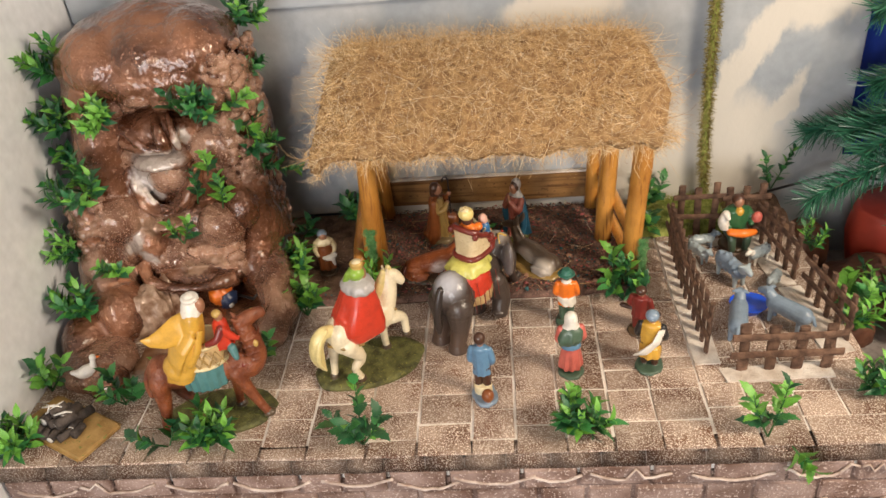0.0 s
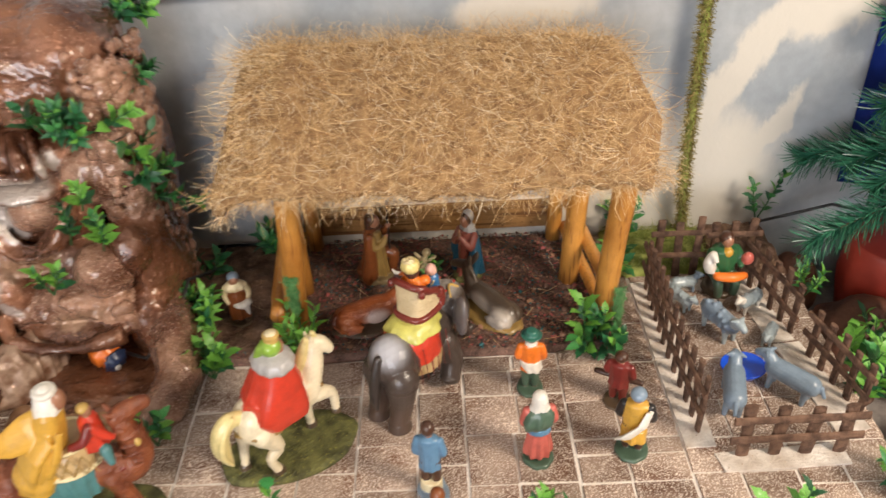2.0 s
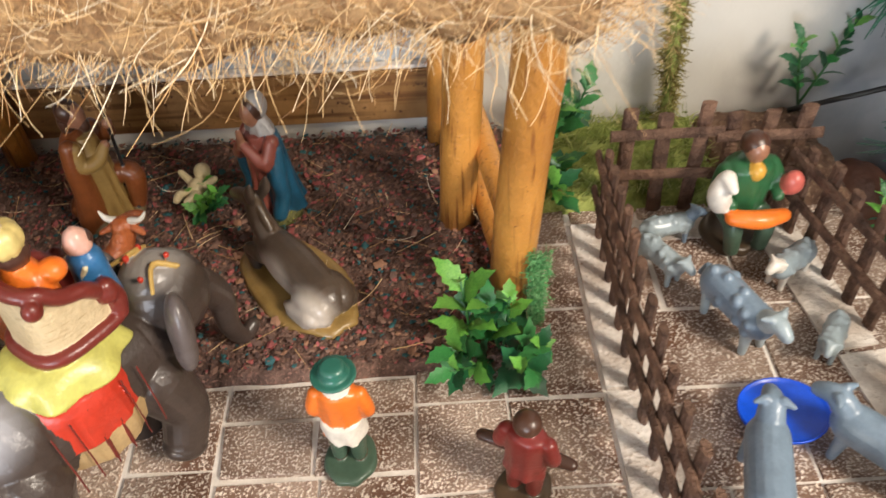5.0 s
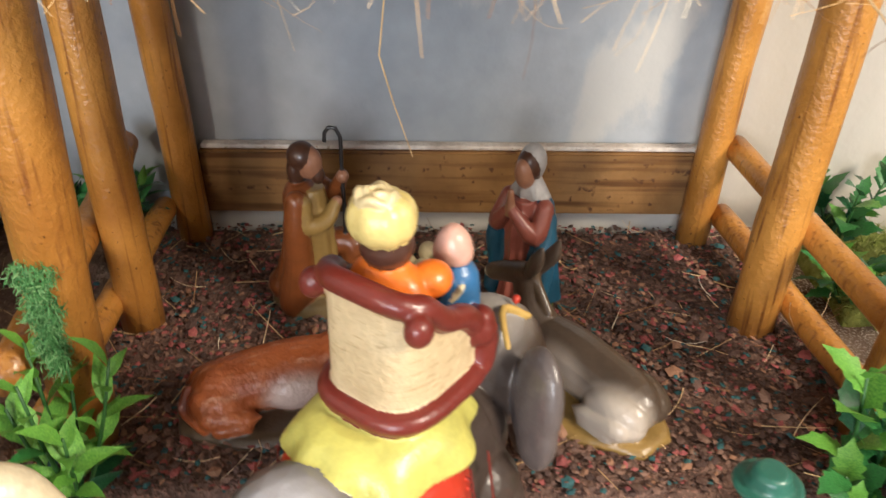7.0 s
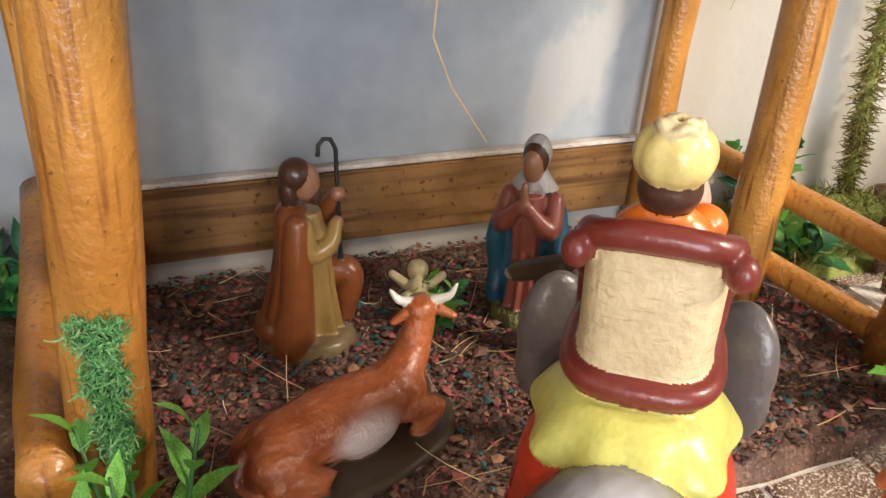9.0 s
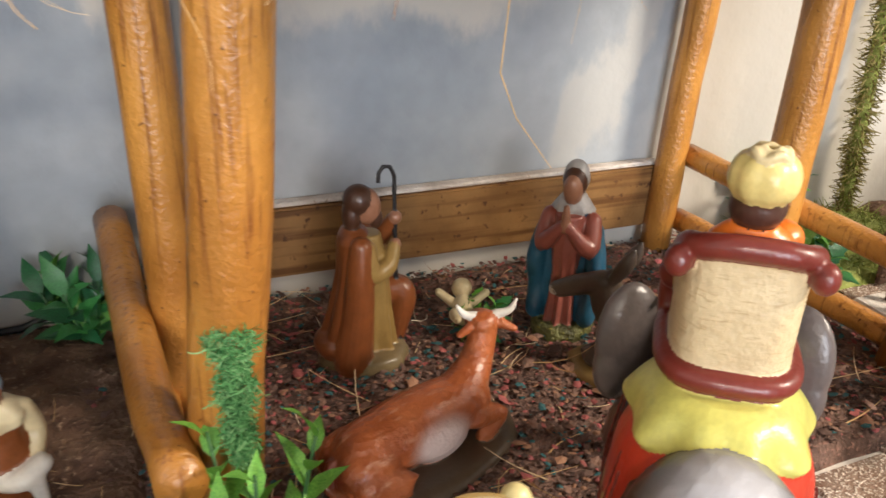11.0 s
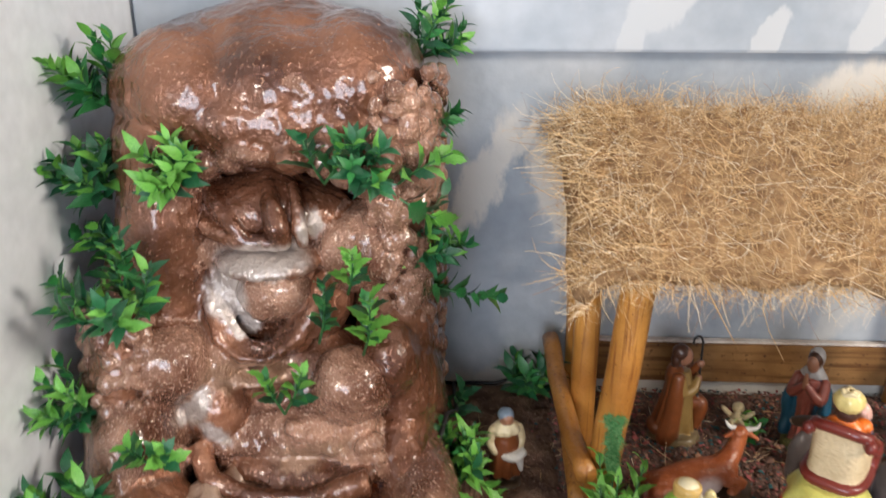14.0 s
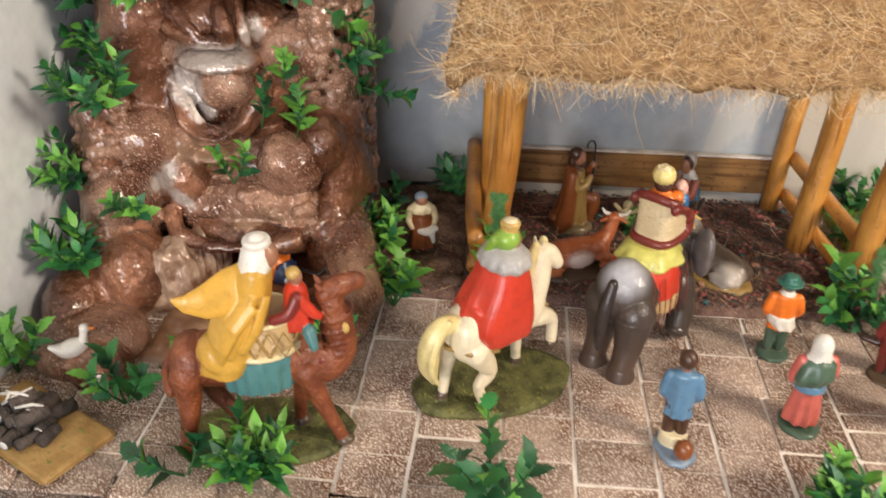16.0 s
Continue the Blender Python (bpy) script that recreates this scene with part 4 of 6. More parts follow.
def plant(where, height, kind="blade", stems=4, per=8, size=0.036, spread=0.6, lean=(0, 0, 1), seed=1, light=0.3, label="", where_word="the paving"):
    r = random.Random(seed)
    stems, per = (round(stems * 1.4), round(per * 1.65)) if kind == "blade" else (stems, round(per * 1.7))
    text = label or ("bushy green plastic plant with narrow leaves beside " + where_word if kind == "blade" else "green plastic sprig with toothed leaves beside " + where_word)
    top = holder("plant", Matrix.Translation(where), text, "plant", "green plastic plants")
    axis = Vector(lean).normalized()
    turn = Vector((0, 0, 1)).rotation_difference(axis).to_matrix()
    for s in range(stems):
        a = 2 * math.pi * s / stems + r.uniform(-0.5, 0.5)
        out = spread * r.uniform(0.3, 1.0) if stems > 1 else 0.12
        tip = turn @ Vector((math.cos(a) * out, math.sin(a) * out, 1.0)).normalized() * height * r.uniform(0.75, 1.05)
        bend = turn @ Vector((math.cos(a), math.sin(a), 0)) * height * 0.12 * spread
        line = [tip * t + bend * t * (1 - t) * 2 for t in (0, 0.33, 0.66, 1)]
        part("stem", tube(bmesh.new(), line, [0.0016, 0.0014, 0.0012, 0.0008], 0, 6), "stem", top)
        for k in range(per):
            t = 0.18 + 0.82 * (k + 0.5) / per
            i = min(int(t * 3), 2)
            base = line[i].lerp(line[i + 1], t * 3 - i)
            d = (line[i + 1] - line[i]).normalized()
            ang = 2.4 * k + r.uniform(-0.4, 0.4)
            u = d.orthogonal().normalized()
            v = d.cross(u)
            up = 0.35 + 0.75 * t + r.uniform(-0.15, 0.15)
            way = (d * up + u * math.cos(ang) + v * math.sin(ang)).normalized()
            z = (d - way * d.dot(way)).normalized()
            y = z.cross(way)
            sc = size * r.uniform(0.68, 1.14) * (1.05 - 0.35 * t)
            m = Matrix((way, y, z)).transposed().to_4x4()
            key = "leafl" if r.random() < light * (0.3 + 1.2 * t) else ("leafm" if r.random() < 0.5 else "leafd")
            lf = new("leaf", LEAF[(kind, key)])
            lf.parent = top
            lf.matrix_local = Matrix.Translation(base) @ m @ Matrix.Diagonal((sc, sc * r.uniform(0.85, 1.15), sc, 1))
    return top


# on the paving
plant((-0.355, 0.935, 0), 0.075, "blade", 6, 8, 0.04, 0.8, seed=1, light=0.45)
plant((-0.425, 0.935, 0), 0.06, "holly", 2, 5, 0.04, 0.9, (-0.4, 0, 1), seed=2, light=0.05)
plant((-0.105, 0.928, 0), 0.1, "holly", 4, 5, 0.042, 0.75, seed=3, light=0.1)
plant((0.235, 0.935, 0), 0.07, "blade", 6, 8, 0.038, 0.85, (0.15, 0, 1), seed=4, light=0.35)
plant((0.21, 0.945, 0), 0.09, "holly", 1, 7, 0.034, 0.3, seed=5, light=0.8)
plant((0.515, 0.92, 0), 0.115, "holly", 2, 7, 0.04, 0.4, (-0.12, 0, 1), seed=6, light=0.6)
plant((0.545, 0.9, 0), 0.05, "holly", 1, 6, 0.04, 0.3, (0.3, -0.9, -0.2), seed=7, light=0.7)
plant((0.71, 1.0, 0), 0.07, "blade", 5, 7, 0.032, 0.8, seed=8, light=0.3)
plant((-0.535, 1.035, 0), 0.07, "holly", 3, 6, 0.038, 0.9, seed=9, light=0.1)
plant((-0.49, 1.06, 0), 0.085, "holly", 1, 6, 0.034, 0.4, (0.15, 0, 1), seed=10, light=0.7)
plant((-0.688, 1.075, 0), 0.085, "holly", 3, 6, 0.036, 0.6, (0.15, 0, 1), seed=11, light=0.5, where_word="the rock pool")
plant((-0.675, 0.935, 0), 0.07, "blade", 5, 7, 0.04, 0.8, seed=12, light=0.5)
plant((-0.31, 1.13, 0), 0.075, "holly", 2, 6, 0.034, 0.4, seed=13, light=0.2)
plant((-0.255, 1.262, 0), 0.09, "holly", 5, 5, 0.04, 0.6, seed=14, light=0.6, where_word="the rock")
plant((-0.29, 1.37, 0.04), 0.06, "blade", 7, 8, 0.036, 0.9, (0.1, -0.4, 1), seed=15, light=0.45, where_word="the rock")
plant((-0.19, 1.575, 0.01), 0.08, "blade", 4, 7, 0.04, 0.8, seed=16, light=0.1, where_word="the wall")
plant((-0.31, 1.5, 0.015), 0.06, "holly", 2, 5, 0.04, 0.6, seed=17, light=0.0, where_word="the wall")
plant((0.36, 1.3, 0), 0.07, "holly", 6, 6, 0.034, 0.9, (-0.1, -0.3, 1), seed=18, light=0.25, where_word="the stable post")
plant((0.335, 1.3, 0), 0.1, "holly", 1, 5, 0.046, 0.3, (-0.2, 0, 1), seed=19, light=0.7, where_word="the stable post")
plant((-0.117, 1.288, 0), 0.112, "blade", 4, 6, 0.036, 0.42, seed=20, light=1.0, where_word="the stable post")
plant((0.45, 1.585, 0), 0.09, "holly", 3, 6, 0.04, 0.4, seed=21, light=0.15, where_word="the stable")
plant((0.425, 1.5, 0), 0.05, "holly", 4, 5, 0.04, 0.9, seed=22, light=0.5, where_word="the stable")
plant((0.705, 1.59, 0.03), 0.1, "holly", 2, 7, 0.03, 0.4, (0.1, 0, 1), seed=23, light=0.3, where_word="the wall")
plant((0.745, 1.425, -0.02), 0.065, "blade", 3, 7, 0.026, 0.6, seed=24, light=0.5, where_word="the pen")
plant((0.745, 1.19, -0.03), 0.06, "blade", 6, 7, 0.034, 0.9, seed=25, light=0.5, where_word="the pen")
plant((0.775, 1.25, -0.03), 0.07, "holly", 4, 6, 0.042, 0.8, seed=26, light=0.5, where_word="the pen")
plant((0.865, 1.35, -0.1), 0.1, "blade", 4, 7, 0.034, 0.8, seed=27, light=0.4, where_word="a tree pot")
# on the rock
for i, (p, h, kind, st, per, size, lean, light) in enumerate([
    ((-0.565, 1.335, 0.4), 0.055, "blade", 5, 7, 0.036, (0, -0.7, 0.7), 0.8), ((-0.42, 1.335, 0.4), 0.06, "holly", 2, 5, 0.036, (0, -0.2, 1), 0.1), ((-0.385, 1.345, 0.405), 0.055, "blade", 4, 7, 0.032, (0.2, -0.5, 0.5), 0.1),
    ((-0.36, 1.36, 0.385), 0.085, "holly", 2, 6, 0.038, (0.9, -0.2, 0.1), 0.6), ((-0.345, 1.4, 0.3), 0.075, "blade", 4, 7, 0.034, (0.8, -0.3, 0.45), 0.25), ((-0.345, 1.395, 0.275), 0.1, "holly", 1, 9, 0.036, (1, -0.15, -0.02), 0.25),
    ((-0.345, 1.44, 0.43), 0.06, "blade", 4, 8, 0.034, (0.7, -0.1, 0.7), 0.05), ((-0.335, 1.5, 0.5), 0.07, "blade", 5, 8, 0.034, (0.5, -0.1, 0.7), 0.2), ((-0.5, 1.5, 0.53), 0.05, "holly", 2, 5, 0.036, (-0.2, 0.1, 1), 0.1),
    ((-0.4, 1.325, 0.285), 0.05, "holly", 1, 6, 0.03, (0.05, -0.25, 1), 0.9), ((-0.385, 1.315, 0.22), 0.08, "holly", 1, 8, 0.034, (0.02, -0.2, 1), 0.7), ((-0.432, 1.32, 0.23), 0.08, "holly", 1, 8, 0.03, (0, -0.1, 1), 0.0),
    ((-0.465, 1.285, 0.165), 0.06, "holly", 2, 6, 0.03, (0.1, -0.35, 1), 0.6), ((-0.585, 1.235, 0.13), 0.055, "holly", 2, 6, 0.032, (0.05, -0.5, 0.8), 0.6), ((-0.605, 1.265, 0.27), 0.1, "blade", 4, 10, 0.036, (-0.1, -0.3, 0.9), 0.25),
    ((-0.66, 1.27, 0.16), 0.07, "blade", 4, 7, 0.034, (-0.4, -0.5, 0.7), 0.5), ((-0.655, 1.34, 0.25), 0.075, "holly", 2, 6, 0.042, (-0.2, -0.3, 1), 0.4), ((-0.655, 1.37, 0.37), 0.07, "blade", 5, 8, 0.038, (-0.4, -0.3, 0.8), 0.2),
    ((-0.65, 1.4, 0.46), 0.075, "blade", 5, 8, 0.038, (-0.5, -0.2, 0.8), 0.45), ((-0.65, 1.36, 0.31), 0.05, "holly", 2, 5, 0.036, (-0.5, -0.3, 0.6), 0.3), ((-0.645, 1.19, 0.075), 0.07, "blade", 6, 7, 0.04, (-0.1, -0.3, 1), 0.4),
]):
    plant(p, h, kind, st, per, size, 0.8, lean, seed=50 + i, light=light, where_word="the rock waterfall")


# ---- figurines ----
def mats_of():
    order = []

    def idx(key):
        if key not in order:
            order.append(key)
        return order.index(key)

    return order, idx


def mound(bm, rx, ry, h, mat, c=(0, 0, 0)):
    lathe(bm, c, [(h, rx * 0.82, ry * 0.82), (h * 0.86, rx * 0.95, ry * 0.94), (h * 0.45, rx, ry), (0, rx * 0.97, ry * 0.97)], mat, 7, 0.05, 40)


def horse_rider():
    bm = bmesh.new()
    order, k = mats_of()
    lathe(bm, (0, 0, 0), [(0.013, 0.105, 0.058), (0.011, 0.118, 0.07), (0.006, 0.124, 0.074), (0, 0.12, 0.072)], k("base"), 5, 0.04, 40, radians(-18))
    mark = len(bm.verts)
    h = k("horse")
    limb(bm, [(-0.058, 0, 0.108), (0.0, 0, 0.104), (0.045, 0, 0.11)], [0.033, 0.031, 0.03], h)
    ell(bm, (-0.06, 0.01, 0.108), (0.033, 0.025, 0.034), mat=h)
    ell(bm, (-0.06, -0.01, 0.108), (0.033, 0.025, 0.034), mat=h)
    limb(bm, [(0.045, 0, 0.115), (0.066, 0.004, 0.142), (0.075, 0.006, 0.166)], [0.027, 0.0215, 0.0165], h)
    limb(bm, [(0.074, 0.006, 0.171), (0.09, 0.002, 0.166), (0.1, -0.002, 0.155)], [0.0145, 0.013, 0.0095], h)
    for s in (-1, 1):
        limb(bm, [(0.07, 0.006 + 0.007 * s, 0.181), (0.07, 0.006 + 0.009 * s, 0.19)], [0.0045, 0.002], h)
    limb(bm, [(0.062, 0.004, 0.184), (0.048, 0.004, 0.16), (0.035, 0.002, 0.14)], [0.006, 0.01, 0.008], k("mane"))
    limb(bm, [(0.078, 0.006, 0.187), (0.086, 0.006, 0.175)], [0.006, 0.004], k("mane"))
    # legs
    limb(bm, [(-0.07, 0.02, 0.098), (-0.078, 0.021, 0.06), (-0.084, 0.021, 0.022)], [0.019, 0.01, 0.0075], h)
    limb(bm, [(-0.062, -0.022, 0.095), (-0.04, -0.026, 0.062), (-0.058, -0.026, 0.045), (-0.05, -0.027, 0.022)], [0.02, 0.012, 0.0085, 0.008], h)
    limb(bm, [(0.05, 0.018, 0.098), (0.05, 0.019, 0.06), (0.052, 0.019, 0.022)], [0.014, 0.0095, 0.0075], h)
    limb(bm, [(0.055, -0.016, 0.1), (0.082, -0.018, 0.088), (0.086, -0.018, 0.058)], [0.014, 0.0095, 0.008], h)
    for p in ((-0.085, 0.021, 0.017), (-0.048, -0.027, 0.017), (0.053, 0.019, 0.017), (0.087, -0.018, 0.05)):
        ell(bm, p, (0.011, 0.0095, 0.0075), mat=k("hoof"))
    limb(bm, [(-0.084, 0, 0.128), (-0.104, 0.001, 0.13), (-0.12, 0.003, 0.112), (-0.122, 0.004, 0.085), (-0.114, 0.003, 0.06)], [0.011, 0.013, 0.015, 0.0145, 0.006], k("mane"))
    for s, z in ((-1, 0.004), (1, 0.0), (0, 0.008)):
        limb(bm, [(-0.098, 0.008 * s, 0.136 + 0.3 * z), (-0.12, 0.01 * s, 0.118), (-0.129, 0.011 * s, 0.088), (-0.116, 0.009 * s, 0.058 + z)], [0.0045, 0.0055, 0.006, 0.003], k("mane"))
    tube(bm, [(-0.078, 0.031, 0.1), (-0.096, 0, 0.1), (-0.078, -0.031, 0.1), (-0.03, -0.034, 0.09)], 0.0032, k("ochre"), 6)
    tube(bm, [(0.062, 0.027, 0.118), (0.074, 0, 0.11), (0.062, -0.027, 0.118)], 0.003, k("ochre"), 6)
    # rider in a wide red cloak
    riding = len(bm.verts)
    lathe(bm, (-0.004, 0, 0), [(0.206, 0.012, 0.015), (0.196, 0.028, 0.032), (0.17, 0.04, 0.041, -0.002, 0), (0.145, 0.051, 0.047, -0.007, 0), (0.12, 0.057, 0.05, -0.009, 0), (0.1, 0.046, 0.048, -0.003, 0)], k("red"), 6, 0.1)
    ell(bm, (-0.035, 0, 0.135), (0.03, 0.036, 0.016), (0, 25, 0), k("red"))
    lathe(bm, (-0.003, 0, 0), [(0.214, 0.012, 0.013), (0.207, 0.028, 0.032), (0.196, 0.034, 0.039), (0.19, 0.03, 0.036)], k("grey"), 11, 0.05)
    ell(bm, (0.004, 0, 0.218), 0.0145, mat=k("skin"))
    ell(bm, (-0.004, 0, 0.222), (0.018, 0.018, 0.013), mat=k("lime"))
    limb(bm, [(-0.018, 0.006, 0.22), (-0.022, 0.012, 0.208)], [0.008, 0.006], k("lime"))
    lathe(bm, (0, 0, 0), [(0.243, 0.0125, 0.0125), (0.24, 0.0135, 0.0135), (0.231, 0.0115, 0.0115)], k("gold"), 8, 0.0)
    ell(bm, (0, 0, 0.2435), (0.009, 0.009, 0.003), mat=k("cream"))
    limb(bm, [(0.015, 0.025, 0.18), (0.035, 0.02, 0.16)], [0.011, 0.008], k("red"))
    bm.verts.ensure_lookup_table()
    for v in bm.verts[mark:]:
        v.co.y -= 0.011
    for v in bm.verts[riding:]:
        v.co.x -= 0.006
        v.co.y -= 0.1 * max(0, v.co.z - 0.09)
    bmesh.ops.scale(bm, vec=(0.8, 0.82, 0.98), verts=bm.verts)
    fused(bm, "horse_rider_figurine", order, 0.0011, pose(-0.114, 1.112, 0, 0, 0, 42), "cream horse figurine with a red-cloaked rider on a grassy base", "figurine", "mounted king figurines", soften=4)


def camel_rider():
    bm = bmesh.new()
    order, k = mats_of()
    mound(bm, 0.118, 0.066, 0.012, k("base"))
    body = len(bm.verts)
    c = k("camel")
    limb(bm, [(-0.075, 0, 0.122), (0.0, 0, 0.122), (0.06, 0, 0.118)], [0.03, 0.034, 0.029], c)
    ell(bm, (-0.078, 0, 0.122), (0.03, 0.034, 0.032), mat=c)
    limb(bm, [(-0.085, -0.02, 0.115), (-0.088, -0.024, 0.07), (-0.1, -0.024, 0.02)], [0.021, 0.0135, 0.009], c)
    limb(bm, [(-0.08, 0.018, 0.11), (-0.065, 0.022, 0.065), (-0.032, 0.024, 0.02)], [0.019, 0.012, 0.008], c)
    limb(bm, [(0.058, 0.016, 0.108), (0.05, 0.02, 0.06), (0.045, 0.02, 0.02)], [0.016, 0.011, 0.008], c)
    limb(bm, [(0.062, -0.016, 0.108), (0.082, -0.02, 0.062), (0.102, -0.022, 0.02)], [0.017, 0.011, 0.008], c)
    for p in ((-0.101, -0.024, 0.017), (-0.03, 0.024, 0.016), (0.047, 0.02, 0.016), (0.106, -0.022, 0.016)):
        ell(bm, p, (0.013, 0.011, 0.007), mat=k("hoof"))
    limb(bm, [(-0.105, 0, 0.13), (-0.114, 0, 0.11), (-0.112, -0.003, 0.085)], [0.005, 0.006, 0.008], c)
    limb(bm, [(0.06, 0, 0.118), (0.09, 0.0, 0.112), (0.108, 0.0, 0.128), (0.106, -0.002, 0.156), (0.099, -0.004, 0.184)], [0.027, 0.026, 0.021, 0.019, 0.0155], c)
    limb(bm, [(0.094, -0.004, 0.194), (0.108, 0.002, 0.198), (0.126, 0.01, 0.2), (0.134, 0.014, 0.198)], [0.0135, 0.0135, 0.0105, 0.0095], c)
    for z in (0.128, 0.142, 0.156, 0.17):
        tube(bm, [(0.104 + 0.0205 * math.cos(a), 0.0205 * math.sin(a), z + 0.004 * math.cos(a)) for a in (math.pi * i / 8 for i in range(17))], 0.0022, c, 6)
    for s in (0, 1):
        limb(bm, [(0.088 - 0.002 * s, -0.012 + 0.016 * s, 0.204), (0.083 - 0.002 * s, -0.014 + 0.02 * s, 0.211)], [0.0045, 0.002], c)
    tube(bm, [(0.08, -0.024, 0.125), (0.106, -0.012, 0.118), (0.112, 0.02, 0.122), (0.09, 0.03, 0.135)], 0.0028, k("maroon"), 6)
    tube(bm, [(0.12, -0.002, 0.2), (0.121, 0.006, 0.1885), (0.118, 0.02, 0.194), (0.119, 0.01, 0.2115)], 0.0018, k("gold"), 6)
    ell(bm, (0.116, -0.018, 0.16), (0.005, 0.004, 0.006), mat=k("gold"))
    # teal cloth and quilted basket saddle
    lathe(bm, (0.004, 0, 0), [(0.156, 0.03, 0.02), (0.15, 0.05, 0.034), (0.13, 0.056, 0.041), (0.112, 0.055, 0.042), (0.096, 0.052, 0.041)], k("teal"), 22, 0.045)
    lathe(bm, (0.01, 0, 0), [(0.178, 0.04, 0.03, 0.006, 0), (0.168, 0.047, 0.038), (0.152, 0.05, 0.042), (0.141, 0.046, 0.04)], k("tanp"), 16, 0.03)
    for zz, rx, ry in ((0.176, 0.045, 0.036), (0.142, 0.05, 0.0435)):
        tube(bm, [(0.01 + rx * math.cos(a), ry * math.sin(a), zz) for a in (math.pi * i / 12 for i in range(25))], 0.0028, k("palegold"), 6)
    for s in (-1, 1):
        for i in range(5):
            x = -0.03 + i * 0.018
            tube(bm, [(x, s * 0.0425, 0.145), (x + 0.018, s * 0.04, 0.174)], 0.0014, k("ochre"), 5)
            tube(bm, [(x + 0.018, s * 0.0425, 0.145), (x, s * 0.04, 0.174)], 0.0014, k("ochre"), 5)
    mark = len(bm.verts)
    # rider in a wind-blown yellow cloak
    y = k("yellow")
    lathe(bm, (-0.018, -0.004, 0), [(0.246, 0.01, 0.012, 0.01, 0), (0.234, 0.02, 0.025, 0.008, 0), (0.205, 0.026, 0.029, -0.002, 0), (0.17, 0.03, 0.031, -0.018, -0.002), (0.14, 0.032, 0.032, -0.034, -0.004), (0.122, 0.028, 0.029, -0.042, -0.006)], y, 5, 0.1, 60)
    ell(bm, (-0.062, -0.01, 0.14), (0.03, 0.03, 0.022), (0, 22, 0), y)
    # wing of the cloak blown back, and its swept lower edge
    tube(bm, [(-0.012, -0.012, 0.224), (-0.04, -0.02, 0.216), (-0.068, -0.032, 0.213), (-0.088, -0.042, 0.218), (-0.1, -0.048, 0.227)], [0.022, 0.024, 0.017, 0.009, 0.002], y, 16, 0.3, True, (0.2, 0.6, 1))
    tube(bm, [(-0.02, -0.02, 0.212), (-0.046, -0.028, 0.19), (-0.06, -0.031, 0.165), (-0.066, -0.028, 0.14)], [0.024, 0.026, 0.022, 0.012], y, 16, 0.35, True, (0.6, 0.3, 0.6))
    for q, z0 in ((-0.01, 0.0), (0.004, 0.006)):
        tube(bm, [(0.0 + q, -0.03, 0.215), (-0.016 + q, -0.037, 0.18), (-0.036 + q, -0.038, 0.148 + z0)], [0.006, 0.008, 0.005], y, 10, 0.6)
    w = k("white")
    lathe(bm, (-0.006, -0.004, 0), [(0.262, 0.012, 0.012), (0.25, 0.018, 0.018), (0.235, 0.02, 0.022, -0.003, 0), (0.215, 0.021, 0.024, -0.014, 0), (0.2, 0.018, 0.022, -0.022, 0), (0.192, 0.01, 0.015, -0.026, 0)], w, 6, 0.08)
    ell(bm, (0.006, -0.004, 0.247), 0.014, mat=k("skin"))
    tube(bm, [(-0.004 + 0.013 * math.cos(a), -0.004 + 0.013 * math.sin(a), 0.262) for a in (math.pi * i / 8 for i in range(17))], 0.0042, w, 8)
    ell(bm, (-0.004, -0.004, 0.265), (0.0095, 0.0095, 0.005), mat=w)
    # page in red in front of the rider
    page = len(bm.verts)
    r = k("red")
    lathe(bm, (0.034, 0.0, 0), [(0.224, 0.009, 0.01), (0.215, 0.017, 0.02), (0.195, 0.019, 0.023), (0.165, 0.022, 0.024)], r, 6, 0.08)
    ell(bm, (0.036, 0.0, 0.232), 0.0105, mat=k("skin"))
    ell(bm, (0.033, 0.0, 0.237), (0.011, 0.011, 0.008), mat=k("gold"))
    limb(bm, [(0.036, -0.02, 0.212), (0.022, -0.028, 0.195), (0.0, -0.026, 0.188)], [0.009, 0.008, 0.006], k("darkred"))
    limb(bm, [(0.04, -0.018, 0.21), (0.056, -0.014, 0.19), (0.066, -0.012, 0.182)], [0.009, 0.008, 0.005], r)
    limb(bm, [(0.05, -0.02, 0.165), (0.056, -0.03, 0.15)], [0.011, 0.007], k("teal"))
    bm.verts.ensure_lookup_table()
    for v in bm.verts[page:]:
        v.co = Vector((0.034, 0, 0.15)) + 0.84 * (v.co - Vector((0.034, 0, 0.15)))
    for v in bm.verts[mark:]:
        v.co.x += 0.024
        v.co.y -= 0.008
    for v in bm.verts[body:]:
        v.co.y -= 0.012
    bmesh.ops.scale(bm, vec=(0.8, 0.85, 1.0), verts=bm.verts)
    fused(bm, "camel_rider_figurine", order, 0.0011, pose(-0.356, 1.002, 0, 0, 0, 12), "brown camel figurine with a yellow-cloaked rider and teal saddlecloth", "figurine", "mounted king figurines", soften=4)


